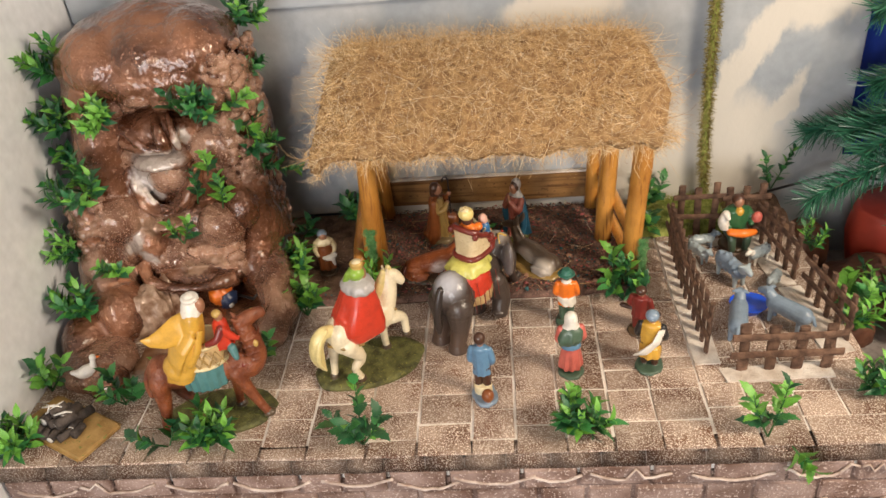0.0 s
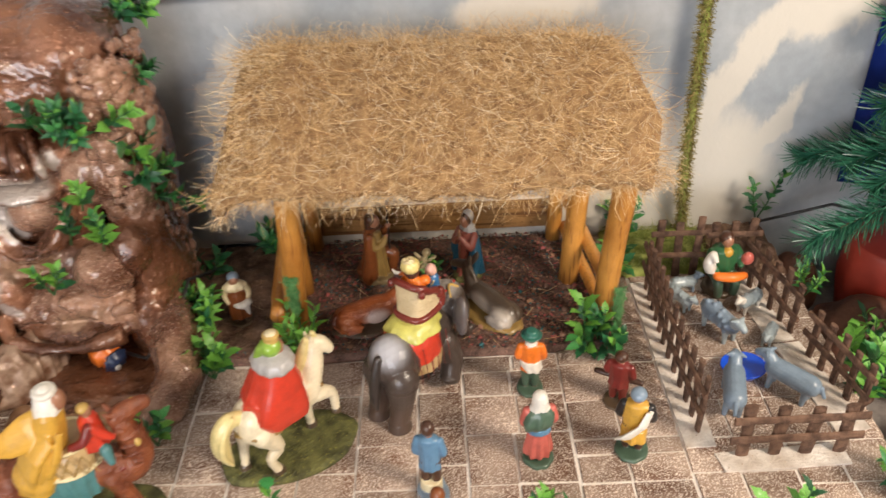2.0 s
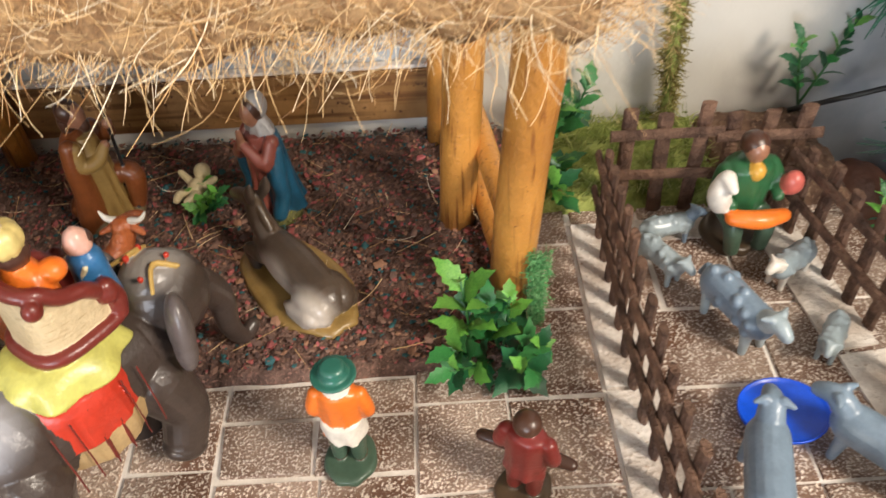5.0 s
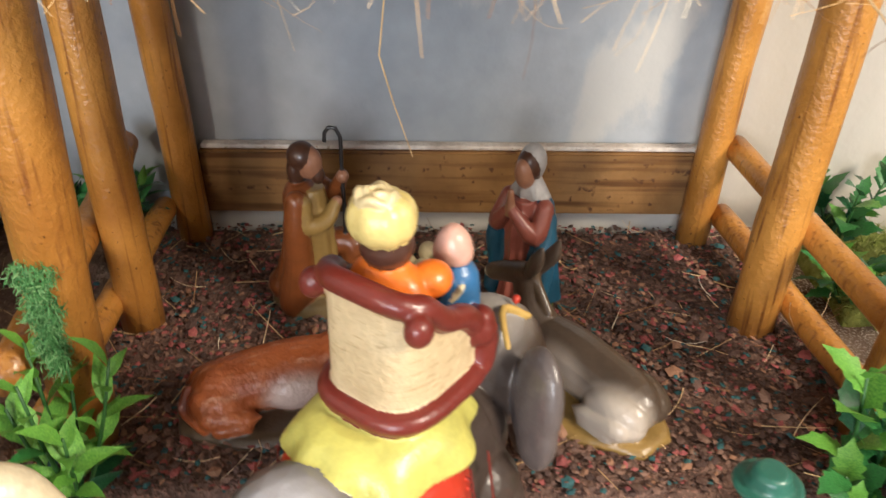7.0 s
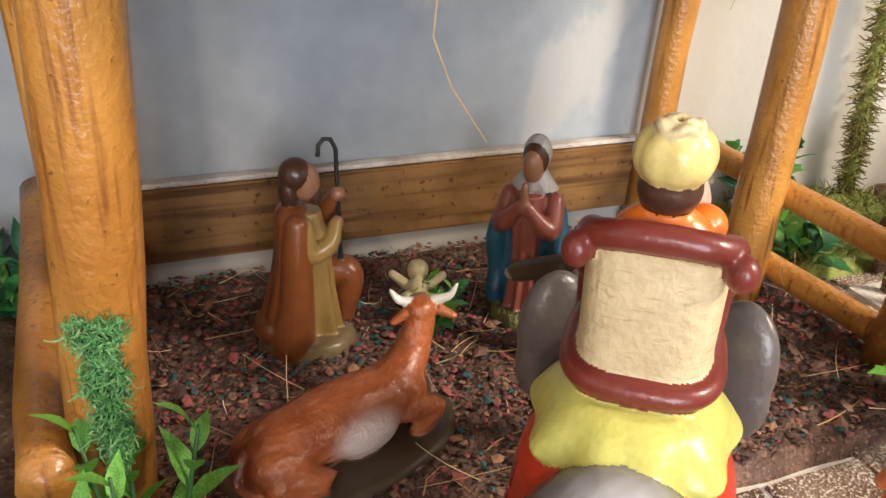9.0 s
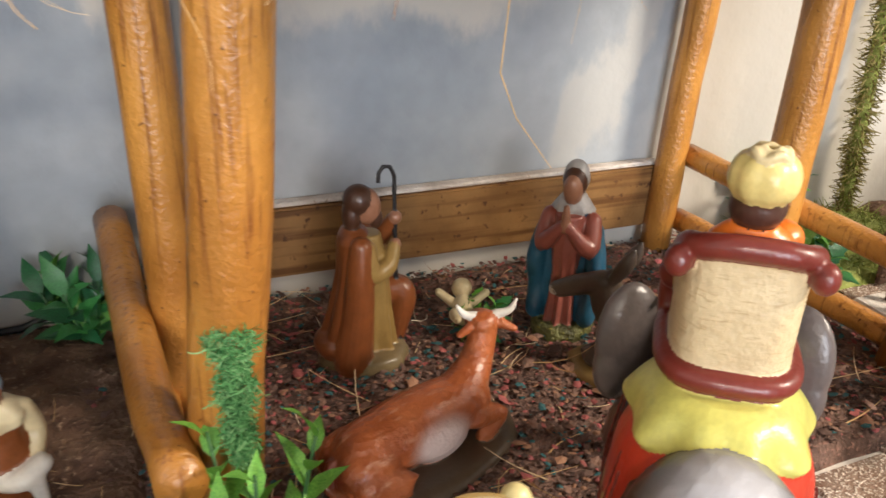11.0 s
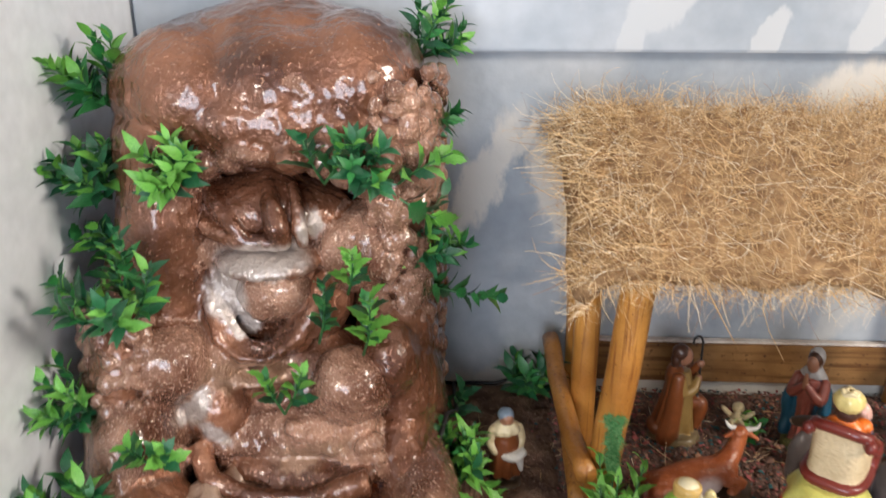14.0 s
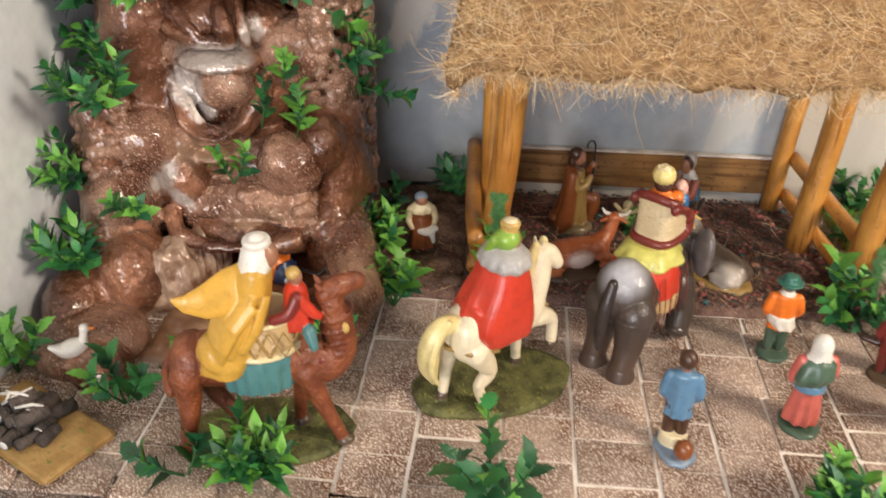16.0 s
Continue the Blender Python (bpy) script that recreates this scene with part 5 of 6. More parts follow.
def elephant_rider():
    bm = bmesh.new()
    order, k = mats_of()

    def squeeze(mark, shift, sx, sy):
        bm.verts.ensure_lookup_table()
        for v in bm.verts[mark:]:
            v.co.x, v.co.y = v.co.x * sx + shift, v.co.y * sy

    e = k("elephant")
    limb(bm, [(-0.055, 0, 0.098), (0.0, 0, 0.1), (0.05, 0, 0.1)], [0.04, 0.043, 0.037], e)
    ell(bm, (-0.057, 0, 0.104), (0.038, 0.043, 0.043), (0, 10, 0), e)
    for x, yy, xx in ((-0.064, 0.022, -0.078), (-0.068, -0.026, -0.082), (0.045, 0.024, 0.04)):
        limb(bm, [(x, yy, 0.085), (0.5 * (x + xx) + 0.004, yy, 0.046), (xx, yy, 0.014)], [0.03, 0.0205, 0.017], e)
        lathe(bm, (xx, yy, 0), [(0.016, 0.017, 0.017), (0.006, 0.02, 0.02), (0.0, 0.021, 0.021)], e)
    # raised front leg
    limb(bm, [(0.045, -0.026, 0.08), (0.052, -0.036, 0.05), (0.04, -0.042, 0.026)], [0.026, 0.021, 0.018], e)
    ell(bm, (0.037, -0.043, 0.022), (0.019, 0.018, 0.01), (0, 20, 0), e)
    limb(bm, [(-0.09, 0, 0.128), (-0.1, 0.001, 0.1), (-0.103, 0.003, 0.066), (-0.101, 0.004, 0.04)], [0.007, 0.009, 0.0085, 0.004], k("tail"))
    ell(bm, (0.09, 0, 0.12), (0.038, 0.034, 0.036), mat=e)
    ell(bm, (0.086, 0, 0.142), (0.026, 0.025, 0.018), mat=e)
    limb(bm, [(0.118, 0, 0.108), (0.136, 0, 0.08), (0.137, 0, 0.045), (0.147, 0, 0.022), (0.16, 0, 0.024)], [0.017, 0.013, 0.01, 0.008, 0.007], e)
    for q in (-1, 1):
        ell(bm, (0.07, 0.046 * q, 0.128), (0.01, 0.021, 0.03), (0, 6, 28 * q), k("ear"))
        ell(bm, (0.066, 0.05 * q, 0.113), (0.009, 0.016, 0.02), (0, 6, 28 * q), k("ear"))
        limb(bm, [(0.07, 0.026 * q, 0.152), (0.085, 0.012 * q, 0.161), (0.1, 0.02 * q, 0.152)], [0.0018, 0.0022, 0.0018], k("gold"))
    for x, yy in ((0.078, 0.012), (0.098, -0.012), (0.092, 0.014), (0.07, -0.016)):
        ell(bm, (x, yy, 0.16), 0.0026, mat=k("red"))
    squeeze(0, -0.012, 0.9, 0.86)
    # blanket with a tan hem, long to the sides
    mark = len(bm.verts)
    lathe(bm, (-0.02, 0, 0), [(0.14, 0.028, 0.028), (0.134, 0.036, 0.039), (0.12, 0.044, 0.046), (0.096, 0.049, 0.049)], k("red"), 14, 0.02)
    lathe(bm, (-0.018, 0, 0), [(0.097, 0.047, 0.0487), (0.086, 0.046, 0.0493), (0.075, 0.043, 0.049)], k("tanp"), 14, 0.02)
    for q in (-1, 1):
        for i in range(6):
            x = -0.055 + 0.014 * i
            tube(bm, [(x, 0.0425 * q, 0.126), (x, 0.049 * q, 0.09), (x, 0.0502 * q, 0.07)], 0.0011, k("maroon"), 5)
    squeeze(mark, 0.0, 0.94, 0.88)
    # lemon cloth with a wavy hem
    lathe(bm, (-0.012, 0, 0), [(0.153, 0.026, 0.023), (0.1495, 0.034, 0.0285), (0.144, 0.0395, 0.0335), (0.138, 0.043, 0.0368), (0.134, 0.0445, 0.0385), (0.131, 0.042, 0.036)], k("lemon"), 9, 0.085, 72)
    # tub chair: a bent woven back panel with maroon rolls
    t, m = k("wicker"), k("maroon")

    def plan(a, rx, ry, z):
        c, d = math.cos(a), math.sin(a)
        return 0.004 + rx * math.copysign(abs(c) ** 0.62, c), ry * math.copysign(abs(d) ** 0.62, d), z

    arc = [radians(d) for d in range(58, 303, 7)]
    drop = lambda a: 0.03 * max(0.0, math.cos(a) + 0.45) ** 1.1
    inner, outer = [], []
    for ring, off in ((outer, 0.0), (inner, -0.0045)):
        for f in (0.0, 0.35, 0.7, 1.0):
            grow = 1.0 + 0.06 * (1 - f)
            ring.append([bm.verts.new(plan(a, 0.029 * grow + off, 0.0245 * (1.02 - 0.03 * (1 - f)) + off, 0.158 + (0.052 - drop(a)) * f)) for a in arc])
    skin = []
    for ring in (outer, inner):
        for a, b in zip(ring, ring[1:]):
            skin += [bm.faces.new((a[i], a[i + 1], b[i + 1], b[i])) for i in range(len(arc) - 1)]
    for row in (0, -1):
        a, b = outer[row], inner[row]
        skin += [bm.faces.new((a[i], a[i + 1], b[i + 1], b[i])) for i in range(len(arc) - 1)]
    for col in (0, -1):
        skin += [bm.faces.new((outer[r][col], outer[r + 1][col], inner[r + 1][col], inner[r][col])) for r in range(3)]
    for f in skin:
        f.material_index = t
    limb(bm, [plan(a, 0.0275, 0.0245, 0.2095 - drop(a) + 0.0055 * math.cos(math.pi * 0.5 * min(1, abs(math.sin(a)))) * (math.cos(a) < 0)) for a in arc], [0.0053] * len(arc), m)
    limb(bm, [plan(a, 0.0315, 0.0255, 0.158) for a in arc], [0.005] * len(arc), m)
    for q in (-1, 1):
        ell(bm, (-0.02, 0.0265 * q, 0.2055), (0.0062, 0.0056, 0.0068), mat=m)
        for a, r in ((arc[0], 0.008),):
            px, py, pz = plan(a, 0.029, 0.026, 0.2105 - drop(a))
            ell(bm, (px, abs(py) * q, pz - 0.001), r, mat=m)
        limb(bm, [(0.024, 0.024 * q, 0.185), (0.028, 0.024 * q, 0.172), (0.026, 0.024 * q, 0.16)], [0.0062, 0.006, 0.0055], m)
    lathe(bm, (0.008, 0, 0), [(0.176, 0.024, 0.021), (0.15, 0.028, 0.024)], k("darkred"))
    # rider
    mark = len(bm.verts)
    lathe(bm, (-0.006, 0, 0), [(0.22, 0.006, 0.008), (0.2145, 0.0095, 0.015), (0.207, 0.012, 0.0185), (0.19, 0.015, 0.0195)], k("orange"), 5, 0.03)
    ell(bm, (0.005, -0.013, 0.21), (0.009, 0.0085, 0.0075), mat=k("orange"))
    ell(bm, (-0.006, 0, 0.2265), (0.0105, 0.011, 0.0105), mat=k("darkskin"))
    for i in range(8):
        a = 2 * math.pi * i / 8 + 0.2
        ell(bm, (-0.008 + 0.0058 * math.cos(a), 0.006 * math.sin(a), 0.2385), (0.0076, 0.0078, 0.0098), mat=k("lemoncream"))
    tube(bm, [(-0.011 + 0.0064 * math.cos(a), 0.0066 * math.sin(a), 0.2485 + 0.0014 * math.sin(4 * a)) for a in (math.pi * i / 12 for i in range(25))], 0.0019, k("palegold"), 7)
    tube(bm, [(-0.011 + 0.0033 * math.cos(a), 0.0036 * math.sin(a), 0.2503 + 0.0008 * math.cos(3 * a)) for a in (math.pi * i / 8 for i in range(17))], 0.0015, k("palegold"), 6)
    # small page in blue
    mark = len(bm.verts)
    lathe(bm, (0.016, -0.019, 0), [(0.211, 0.006, 0.007), (0.205, 0.01, 0.011), (0.185, 0.0115, 0.012), (0.165, 0.013, 0.013)], k("bluep"), 5, 0.06)
    ell(bm, (0.018, -0.019, 0.2165), 0.0075, mat=k("darkskin"))
    lathe(bm, (0.0155, -0.019, 0), [(0.228, 0.002, 0.002), (0.224, 0.006, 0.006), (0.2165, 0.0086, 0.0086), (0.212, 0.008, 0.008)], k("pink"))
    for q in (-1, 1):
        tube(bm, [(0.009, -0.019 + 0.01 * q, 0.205), (0.0055, -0.019, 0.188), (0.006, -0.019 - 0.009 * q, 0.172)], 0.0014, k("cream"), 5)
    bm.verts.ensure_lookup_table()
    for v in bm.verts[mark:]:
        v.co += Vector((0.012, 0.012, -0.006))
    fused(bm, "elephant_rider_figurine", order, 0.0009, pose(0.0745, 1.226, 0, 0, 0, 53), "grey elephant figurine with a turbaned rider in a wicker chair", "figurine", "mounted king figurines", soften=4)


def kneeling_man():
    bm = bmesh.new()
    order, k = mats_of()
    mound(bm, 0.036, 0.031, 0.013, k("tanbase"))
    b, o = k("brown"), k("ochre")
    # tunic with long folds, cloak over the back, one knee raised
    lathe(bm, (0.006, 0, 0), [(0.106, 0.008, 0.01), (0.08, 0.013, 0.015), (0.05, 0.015, 0.013), (0.012, 0.019, 0.015)], o, 7, 0.16, 56)
    lathe(bm, (-0.006, 0.001, 0), [(0.11, 0.008, 0.012), (0.102, 0.0125, 0.0205), (0.078, 0.0135, 0.021), (0.048, 0.0165, 0.0205, -0.003, 0), (0.012, 0.022, 0.023, -0.008, 0)], b, 6, 0.12, 56)
    ell(bm, (-0.022, -0.002, 0.019), (0.017, 0.021, 0.012), mat=b)
    limb(bm, [(0.006, 0.012, 0.05), (0.027, 0.014, 0.053), (0.033, 0.013, 0.044), (0.027, 0.013, 0.016)], [0.013, 0.0115, 0.011, 0.009], b)
    limb(bm, [(0.002, -0.018, 0.1), (0.006, -0.02, 0.082), (0.019, -0.011, 0.084), (0.024, -0.002, 0.095)], [0.0075, 0.0075, 0.0068, 0.005], o)
    limb(bm, [(-0.002, -0.02, 0.102), (-0.003, -0.021, 0.078), (-0.005, -0.018, 0.045), (-0.009, -0.017, 0.015), (-0.009, -0.017, 0.008)], [0.0085, 0.0105, 0.0125, 0.0155, 0.0155], b)
    limb(bm, [(0.0, 0.02, 0.1), (0.014, 0.022, 0.092), (0.025, 0.014, 0.11)], [0.009, 0.008, 0.005], b)
    ell(bm, (0.004, 0, 0.126), (0.0105, 0.0095, 0.0135), mat=k("skin"))
    ell(bm, (-0.002, 0, 0.131), (0.0118, 0.0118, 0.0115), mat=k("hair"))
    ell(bm, (-0.007, 0, 0.12), (0.0075, 0.0105, 0.013), mat=k("hair"))
    ell(bm, (0.0105, 0, 0.1165), (0.0055, 0.006, 0.0075), mat=k("hair"))
    hook = [(0.03, 0.006, 0.012), (0.027, 0.01, 0.07), (0.026, 0.013, 0.13), (0.026, 0.0135, 0.143), (0.0225, 0.0125, 0.1505), (0.0175, 0.0115, 0.151), (0.014, 0.011, 0.1465), (0.0135, 0.0105, 0.139)]
    tube(bm, hook, 0.0019, k("black"), 7)
    ell(bm, (0.0265, 0.012, 0.112), 0.0052, mat=k("skin"))
    ell(bm, (0.025, -0.001, 0.096), 0.0048, mat=k("skin"))
    bmesh.ops.scale(bm, vec=(0.93, 0.93, 0.97), verts=bm.verts)
    fused(bm, "kneeling_man_figurine", order, 0.001, pose(-0.006, 1.494, 0.009, 0, 0, -12), "kneeling bearded man figurine in a brown cloak with a crook", "figurine", "stable figurines")


def praying_woman():
    bm = bmesh.new()
    order, k = mats_of()
    mound(bm, 0.035, 0.031, 0.014, k("base"))
    bl, ro = k("mantle"), k("rose")
    lathe(bm, (-0.007, 0, 0), [(0.108, 0.007, 0.012), (0.1, 0.012, 0.023), (0.07, 0.017, 0.028), (0.045, 0.021, 0.03), (0.012, 0.026, 0.031, -0.004, 0)], bl, 7, 0.14, 56)
    for s in (-1, 1):
        limb(bm, [(-0.002, 0.025 * s, 0.09), (0.006, 0.029 * s, 0.064), (0.004, 0.026 * s, 0.04), (0.012, 0.026 * s, 0.02)], [0.007, 0.01, 0.01, 0.009], bl)
    lathe(bm, (0.006, 0, 0), [(0.104, 0.009, 0.013), (0.075, 0.0135, 0.015), (0.055, 0.013, 0.013), (0.03, 0.016, 0.015), (0.014, 0.019, 0.017)], ro, 7, 0.18, 56)
    for s in (-1, 1):
        limb(bm, [(0.0, 0.021 * s, 0.098), (0.014, 0.022 * s, 0.08), (0.023, 0.004 * s, 0.098)], [0.008, 0.0085, 0.005], ro)
    limb(bm, [(0.023, 0, 0.098), (0.024, 0, 0.114)], [0.0052, 0.003], k("skin"))
    lathe(bm, (-0.003, 0, 0), [(0.12, 0.008, 0.01), (0.112, 0.0115, 0.0165), (0.106, 0.013, 0.021)], k("grey"), 7, 0.08)
    ell(bm, (0.006, 0, 0.124), (0.0095, 0.0092, 0.013), (0, 18, 0), k("skin"))
    ell(bm, (0.0, 0, 0.129), (0.0115, 0.0118, 0.0135), mat=k("hair"))
    ell(bm, (-0.004, 0, 0.131), (0.0122, 0.0128, 0.0148), mat=k("grey"))
    bmesh.ops.scale(bm, vec=(0.85, 0.8, 0.97), verts=bm.verts)
    fused(bm, "praying_woman_figurine", order, 0.001, pose(0.157, 1.486, 0.009, 0, 0, 226), "praying woman figurine in a rose dress and blue mantle", "figurine", "stable figurines")


def infant():
    bm = bmesh.new()
    order, k = mats_of()
    s = k("ivory")
    ell(bm, (0, 0, 0.026), (0.012, 0.011, 0.016), mat=s)
    ell(bm, (0, 0, 0.05), 0.0105, mat=s)
    for q in (-1, 1):
        limb(bm, [(0, 0.01 * q, 0.034), (0.006, 0.024 * q, 0.042)], [0.005, 0.004], s)
        limb(bm, [(0.004, 0.006 * q, 0.018), (0.016, 0.009 * q, 0.012), (0.022, 0.007 * q, 0.004)], [0.007, 0.006, 0.0045], s)
    bmesh.ops.scale(bm, vec=(0.82, 0.78, 0.82), verts=bm.verts)
    fused(bm, "infant_figurine", order, 0.001, pose(0.072, 1.488, 0.018, 0, -58, 250), "small ivory infant figurine lying among green leaves", "figurine", "stable figurines")


def cow():
    bm = bmesh.new()
    order, k = mats_of()
    mound(bm, 0.078, 0.05, 0.011, k("hoof"))
    c, w = k("cow"), k("cowpale")
    limb(bm, [(-0.042, 0, 0.03), (0.0, 0, 0.034), (0.035, 0, 0.036)], [0.024, 0.026, 0.022], c)
    ell(bm, (-0.045, -0.01, 0.026), (0.024, 0.02, 0.02), mat=c)
    ell(bm, (-0.045, 0.01, 0.026), (0.024, 0.02, 0.02), mat=c)
    ell(bm, (0.003, -0.014, 0.03), (0.026, 0.017, 0.02), mat=c)
    ell(bm, (0.003, 0.014, 0.03), (0.026, 0.017, 0.02), mat=c)
    limb(bm, [(0.034, 0, 0.042), (0.052, 0.006, 0.06), (0.062, 0.01, 0.082)], [0.02, 0.0125, 0.0098], c)
    limb(bm, [(0.062, 0.011, 0.088), (0.07, 0.026, 0.081), (0.074, 0.036, 0.074)], [0.011, 0.009, 0.007], c)
    ell(bm, (0.075, 0.039, 0.073), (0.006, 0.006, 0.0055), mat=w)
    for s in (-1, 1):
        limb(bm, [(0.063 + 0.007 * s, 0.011 - 0.004 * s, 0.095), (0.064 + 0.014 * s, 0.01 - 0.008 * s, 0.097), (0.065 + 0.019 * s, 0.012 - 0.01 * s, 0.105)], [0.0036, 0.003, 0.0012], k("white"))
        limb(bm, [(0.062 + 0.009 * s, 0.008 - 0.005 * s, 0.088), (0.06 + 0.017 * s, 0.004 - 0.009 * s, 0.084)], [0.0042, 0.0028], c)
        limb(bm, [(-0.052, 0.022 * s, 0.022), (-0.03, 0.031 * s, 0.018), (-0.05, 0.03 * s, 0.014)], [0.012, 0.008, 0.006], c)
        limb(bm, [(0.035, 0.016 * s, 0.03), (0.056, 0.018 * s, 0.022), (0.04, 0.022 * s, 0.014)], [0.01, 0.007, 0.006], c)
    limb(bm, [(-0.066, 0, 0.035), (-0.072, -0.006, 0.02), (-0.06, -0.024, 0.013)], [0.004, 0.003, 0.004], c)
    bmesh.ops.scale(bm, vec=(0.96, 0.84, 0.81), verts=bm.verts)
    fused(bm, "cow_figurine", order, 0.001, pose(-0.007, 1.374, 0.009, 0, 0, 19), "reddish brown cow figurine lying on a dark base", "figurine", "stable figurines")


def donkey():
    bm = bmesh.new()
    order, k = mats_of()
    mound(bm, 0.07, 0.052, 0.012, k("ochre"))
    c, w = k("donkey"), k("donkpale")
    limb(bm, [(-0.04, 0, 0.03), (0.0, 0, 0.034), (0.032, 0, 0.036)], [0.024, 0.026, 0.021], c)
    ell(bm, (-0.04, -0.012, 0.028), (0.024, 0.02, 0.02), mat=c)
    ell(bm, (-0.04, 0.012, 0.028), (0.024, 0.02, 0.02), mat=c)
    ell(bm, (-0.044, 0.014, 0.022), (0.02, 0.018, 0.015), mat=c)
    limb(bm, [(0.032, 0, 0.042), (0.046, 0.0, 0.062), (0.05, 0.0, 0.08)], [0.017, 0.0125, 0.0105], c)
    limb(bm, [(0.05, 0, 0.084), (0.07, 0, 0.074), (0.082, 0, 0.066)], [0.0105, 0.009, 0.0075], c)
    ell(bm, (0.084, 0, 0.065), (0.006, 0.007, 0.006), mat=w)
    for s in (-1, 1):
        limb(bm, [(0.044, 0.006 * s, 0.09), (0.036, 0.01 * s, 0.108), (0.032, 0.01 * s, 0.122)], [0.0042, 0.0056, 0.0018], c)
        limb(bm, [(-0.048, 0.024 * s, 0.022), (-0.026, 0.031 * s, 0.018), (-0.046, 0.03 * s, 0.014)], [0.012, 0.008, 0.006], c)
        limb(bm, [(0.032, 0.016 * s, 0.03), (0.052, 0.018 * s, 0.022), (0.038, 0.022 * s, 0.014)], [0.01, 0.007, 0.006], c)
    limb(bm, [(0.03, 0, 0.06), (0.042, 0, 0.08), (0.046, 0, 0.094)], [0.005, 0.005, 0.004], k("hoof"))
    bmesh.ops.scale(bm, vec=(1.06, 0.78, 0.84), verts=bm.verts)
    fused(bm, "donkey_figurine", order, 0.001, pose(0.186, 1.385, 0.009, 0, 0, 128), "grey brown donkey figurine lying on an ochre base", "figurine", "stable figurines")


horse_rider(), camel_rider(), elephant_rider(), kneeling_man(), praying_woman(), infant(), cow(), donkey()
plant((0.09, 1.494, 0.011), 0.03, "holly", 6, 5, 0.022, 1.3, seed=90, light=0.6, label="low green plastic leaves under the infant figurine")


def standing(m, h, base, low, skirt, coat, sleeve, head, cap, label, extra=None, voxel=0.0011, pose_arms=0, wide=1.0):
    bm = bmesh.new()
    order, k = mats_of()
    mound(bm, 0.2 * h, 0.17 * h, 0.055 * h, k(base))
    if skirt:
        lathe(bm, (0, 0, 0), [(0.5 * h, 0.085 * h, 0.1 * h), (0.35 * h, 0.105 * h, 0.125 * h), (0.16 * h, 0.13 * h, 0.15 * h), (0.09 * h, 0.125 * h, 0.145 * h)], k(low), 8, 0.12)
        for s in (-1, 1):
            ell(bm, (0.02 * h, 0.055 * h * s, 0.07 * h), (0.06 * h, 0.04 * h, 0.04 * h), mat=k("hoof"))
    else:
        for s in (-1, 1):
            limb(bm, [(0, 0.055 * h * s, 0.45 * h), (0.01 * h, 0.06 * h * s, 0.25 * h), (0, 0.062 * h * s, 0.1 * h)], [0.075 * h, 0.06 * h, 0.048 * h], k(low))
            ell(bm, (0.025 * h, 0.062 * h * s, 0.075 * h), (0.065 * h, 0.042 * h, 0.04 * h), mat=k("hoof"))
    lathe(bm, (0, 0, 0), [(0.79 * h, 0.045 * h, 0.05 * h), (0.755 * h, 0.085 * h, 0.125 * h), (0.6 * h, 0.095 * h, 0.125 * h), (0.46 * h, 0.1 * h, 0.118 * h), (0.36 * h if not skirt else 0.44 * h, 0.112 * h, 0.13 * h)], k(coat), 7, 0.07)
    for s in (-1, 1):
        if pose_arms == 0:
            arm = [(0, 0.125 * h * s, 0.73 * h), (0.0, 0.16 * h * s, 0.58 * h), (0.07 * h, 0.13 * h * s, 0.47 * h)]
        else:
            arm = [(0, 0.125 * h * s, 0.73 * h), (0.04 * h, 0.15 * h * s, 0.58 * h), (0.14 * h, 0.06 * h * s, 0.6 * h)]
        limb(bm, arm, [0.05 * h, 0.048 * h, 0.036 * h], k(sleeve))
        ell(bm, arm[-1], 0.036 * h, mat=k("skin"))
    ell(bm, (0.012 * h, 0, 0.875 * h), (0.078 * h, 0.072 * h, 0.09 * h), mat=k("skin"))
    ell(bm, (-0.01 * h, 0, 0.905 * h), (0.085 * h, 0.083 * h, 0.085 * h), mat=k(head))
    if cap == "brim":
        lathe(bm, (0, 0, 0), [(0.93 * h, 0.13 * h, 0.13 * h), (0.915 * h, 0.135 * h, 0.135 * h), (0.905 * h, 0.12 * h, 0.12 * h)], k(head))
        lathe(bm, (0, 0, 0), [(1.0 * h, 0.055 * h, 0.055 * h), (0.985 * h, 0.075 * h, 0.075 * h), (0.92 * h, 0.085 * h, 0.085 * h)], k(head))
    elif cap == "scarf":
        lathe(bm, (-0.02 * h, 0, 0), [(0.9 * h, 0.08 * h, 0.085 * h), (0.82 * h, 0.075 * h, 0.085 * h), (0.76 * h, 0.07 * h, 0.11 * h)], k(head), 5, 0.05)
    if extra:
        extra(bm, k, h)
    bmesh.ops.scale(bm, vec=(wide, wide, 1.0), verts=bm.verts)
    return fused(bm, "villager_figurine", order, voxel, m, label, "figurine", "villager figurines")


def with_ball(bm, k, h):
    ell(bm, (-0.19 * h, -0.1 * h, 0.13 * h), 0.09 * h, mat=k("brown"))
    mound(bm, 0.2 * h, 0.17 * h, 0.05 * h, k("slate"), (-0.1 * h, -0.06 * h, 0))
    lathe(bm, (0, 0, 0), [(0.17 * h, 0.11 * h, 0.13 * h), (0.07 * h, 0.12 * h, 0.13 * h)], k("cream"))


def with_apron(bm, k, h):
    lathe(bm, (-0.02 * h, 0, 0), [(0.52 * h, 0.105 * h, 0.125 * h), (0.45 * h, 0.12 * h, 0.14 * h), (0.39 * h, 0.11 * h, 0.12 * h, -0.02 * h, -0.03 * h)], k("white"), 5, 0.1)
    lathe(bm, (0, 0, 0), [(0.82 * h, 0.06 * h, 0.06 * h), (0.77 * h, 0.075 * h, 0.085 * h)], k("white"))


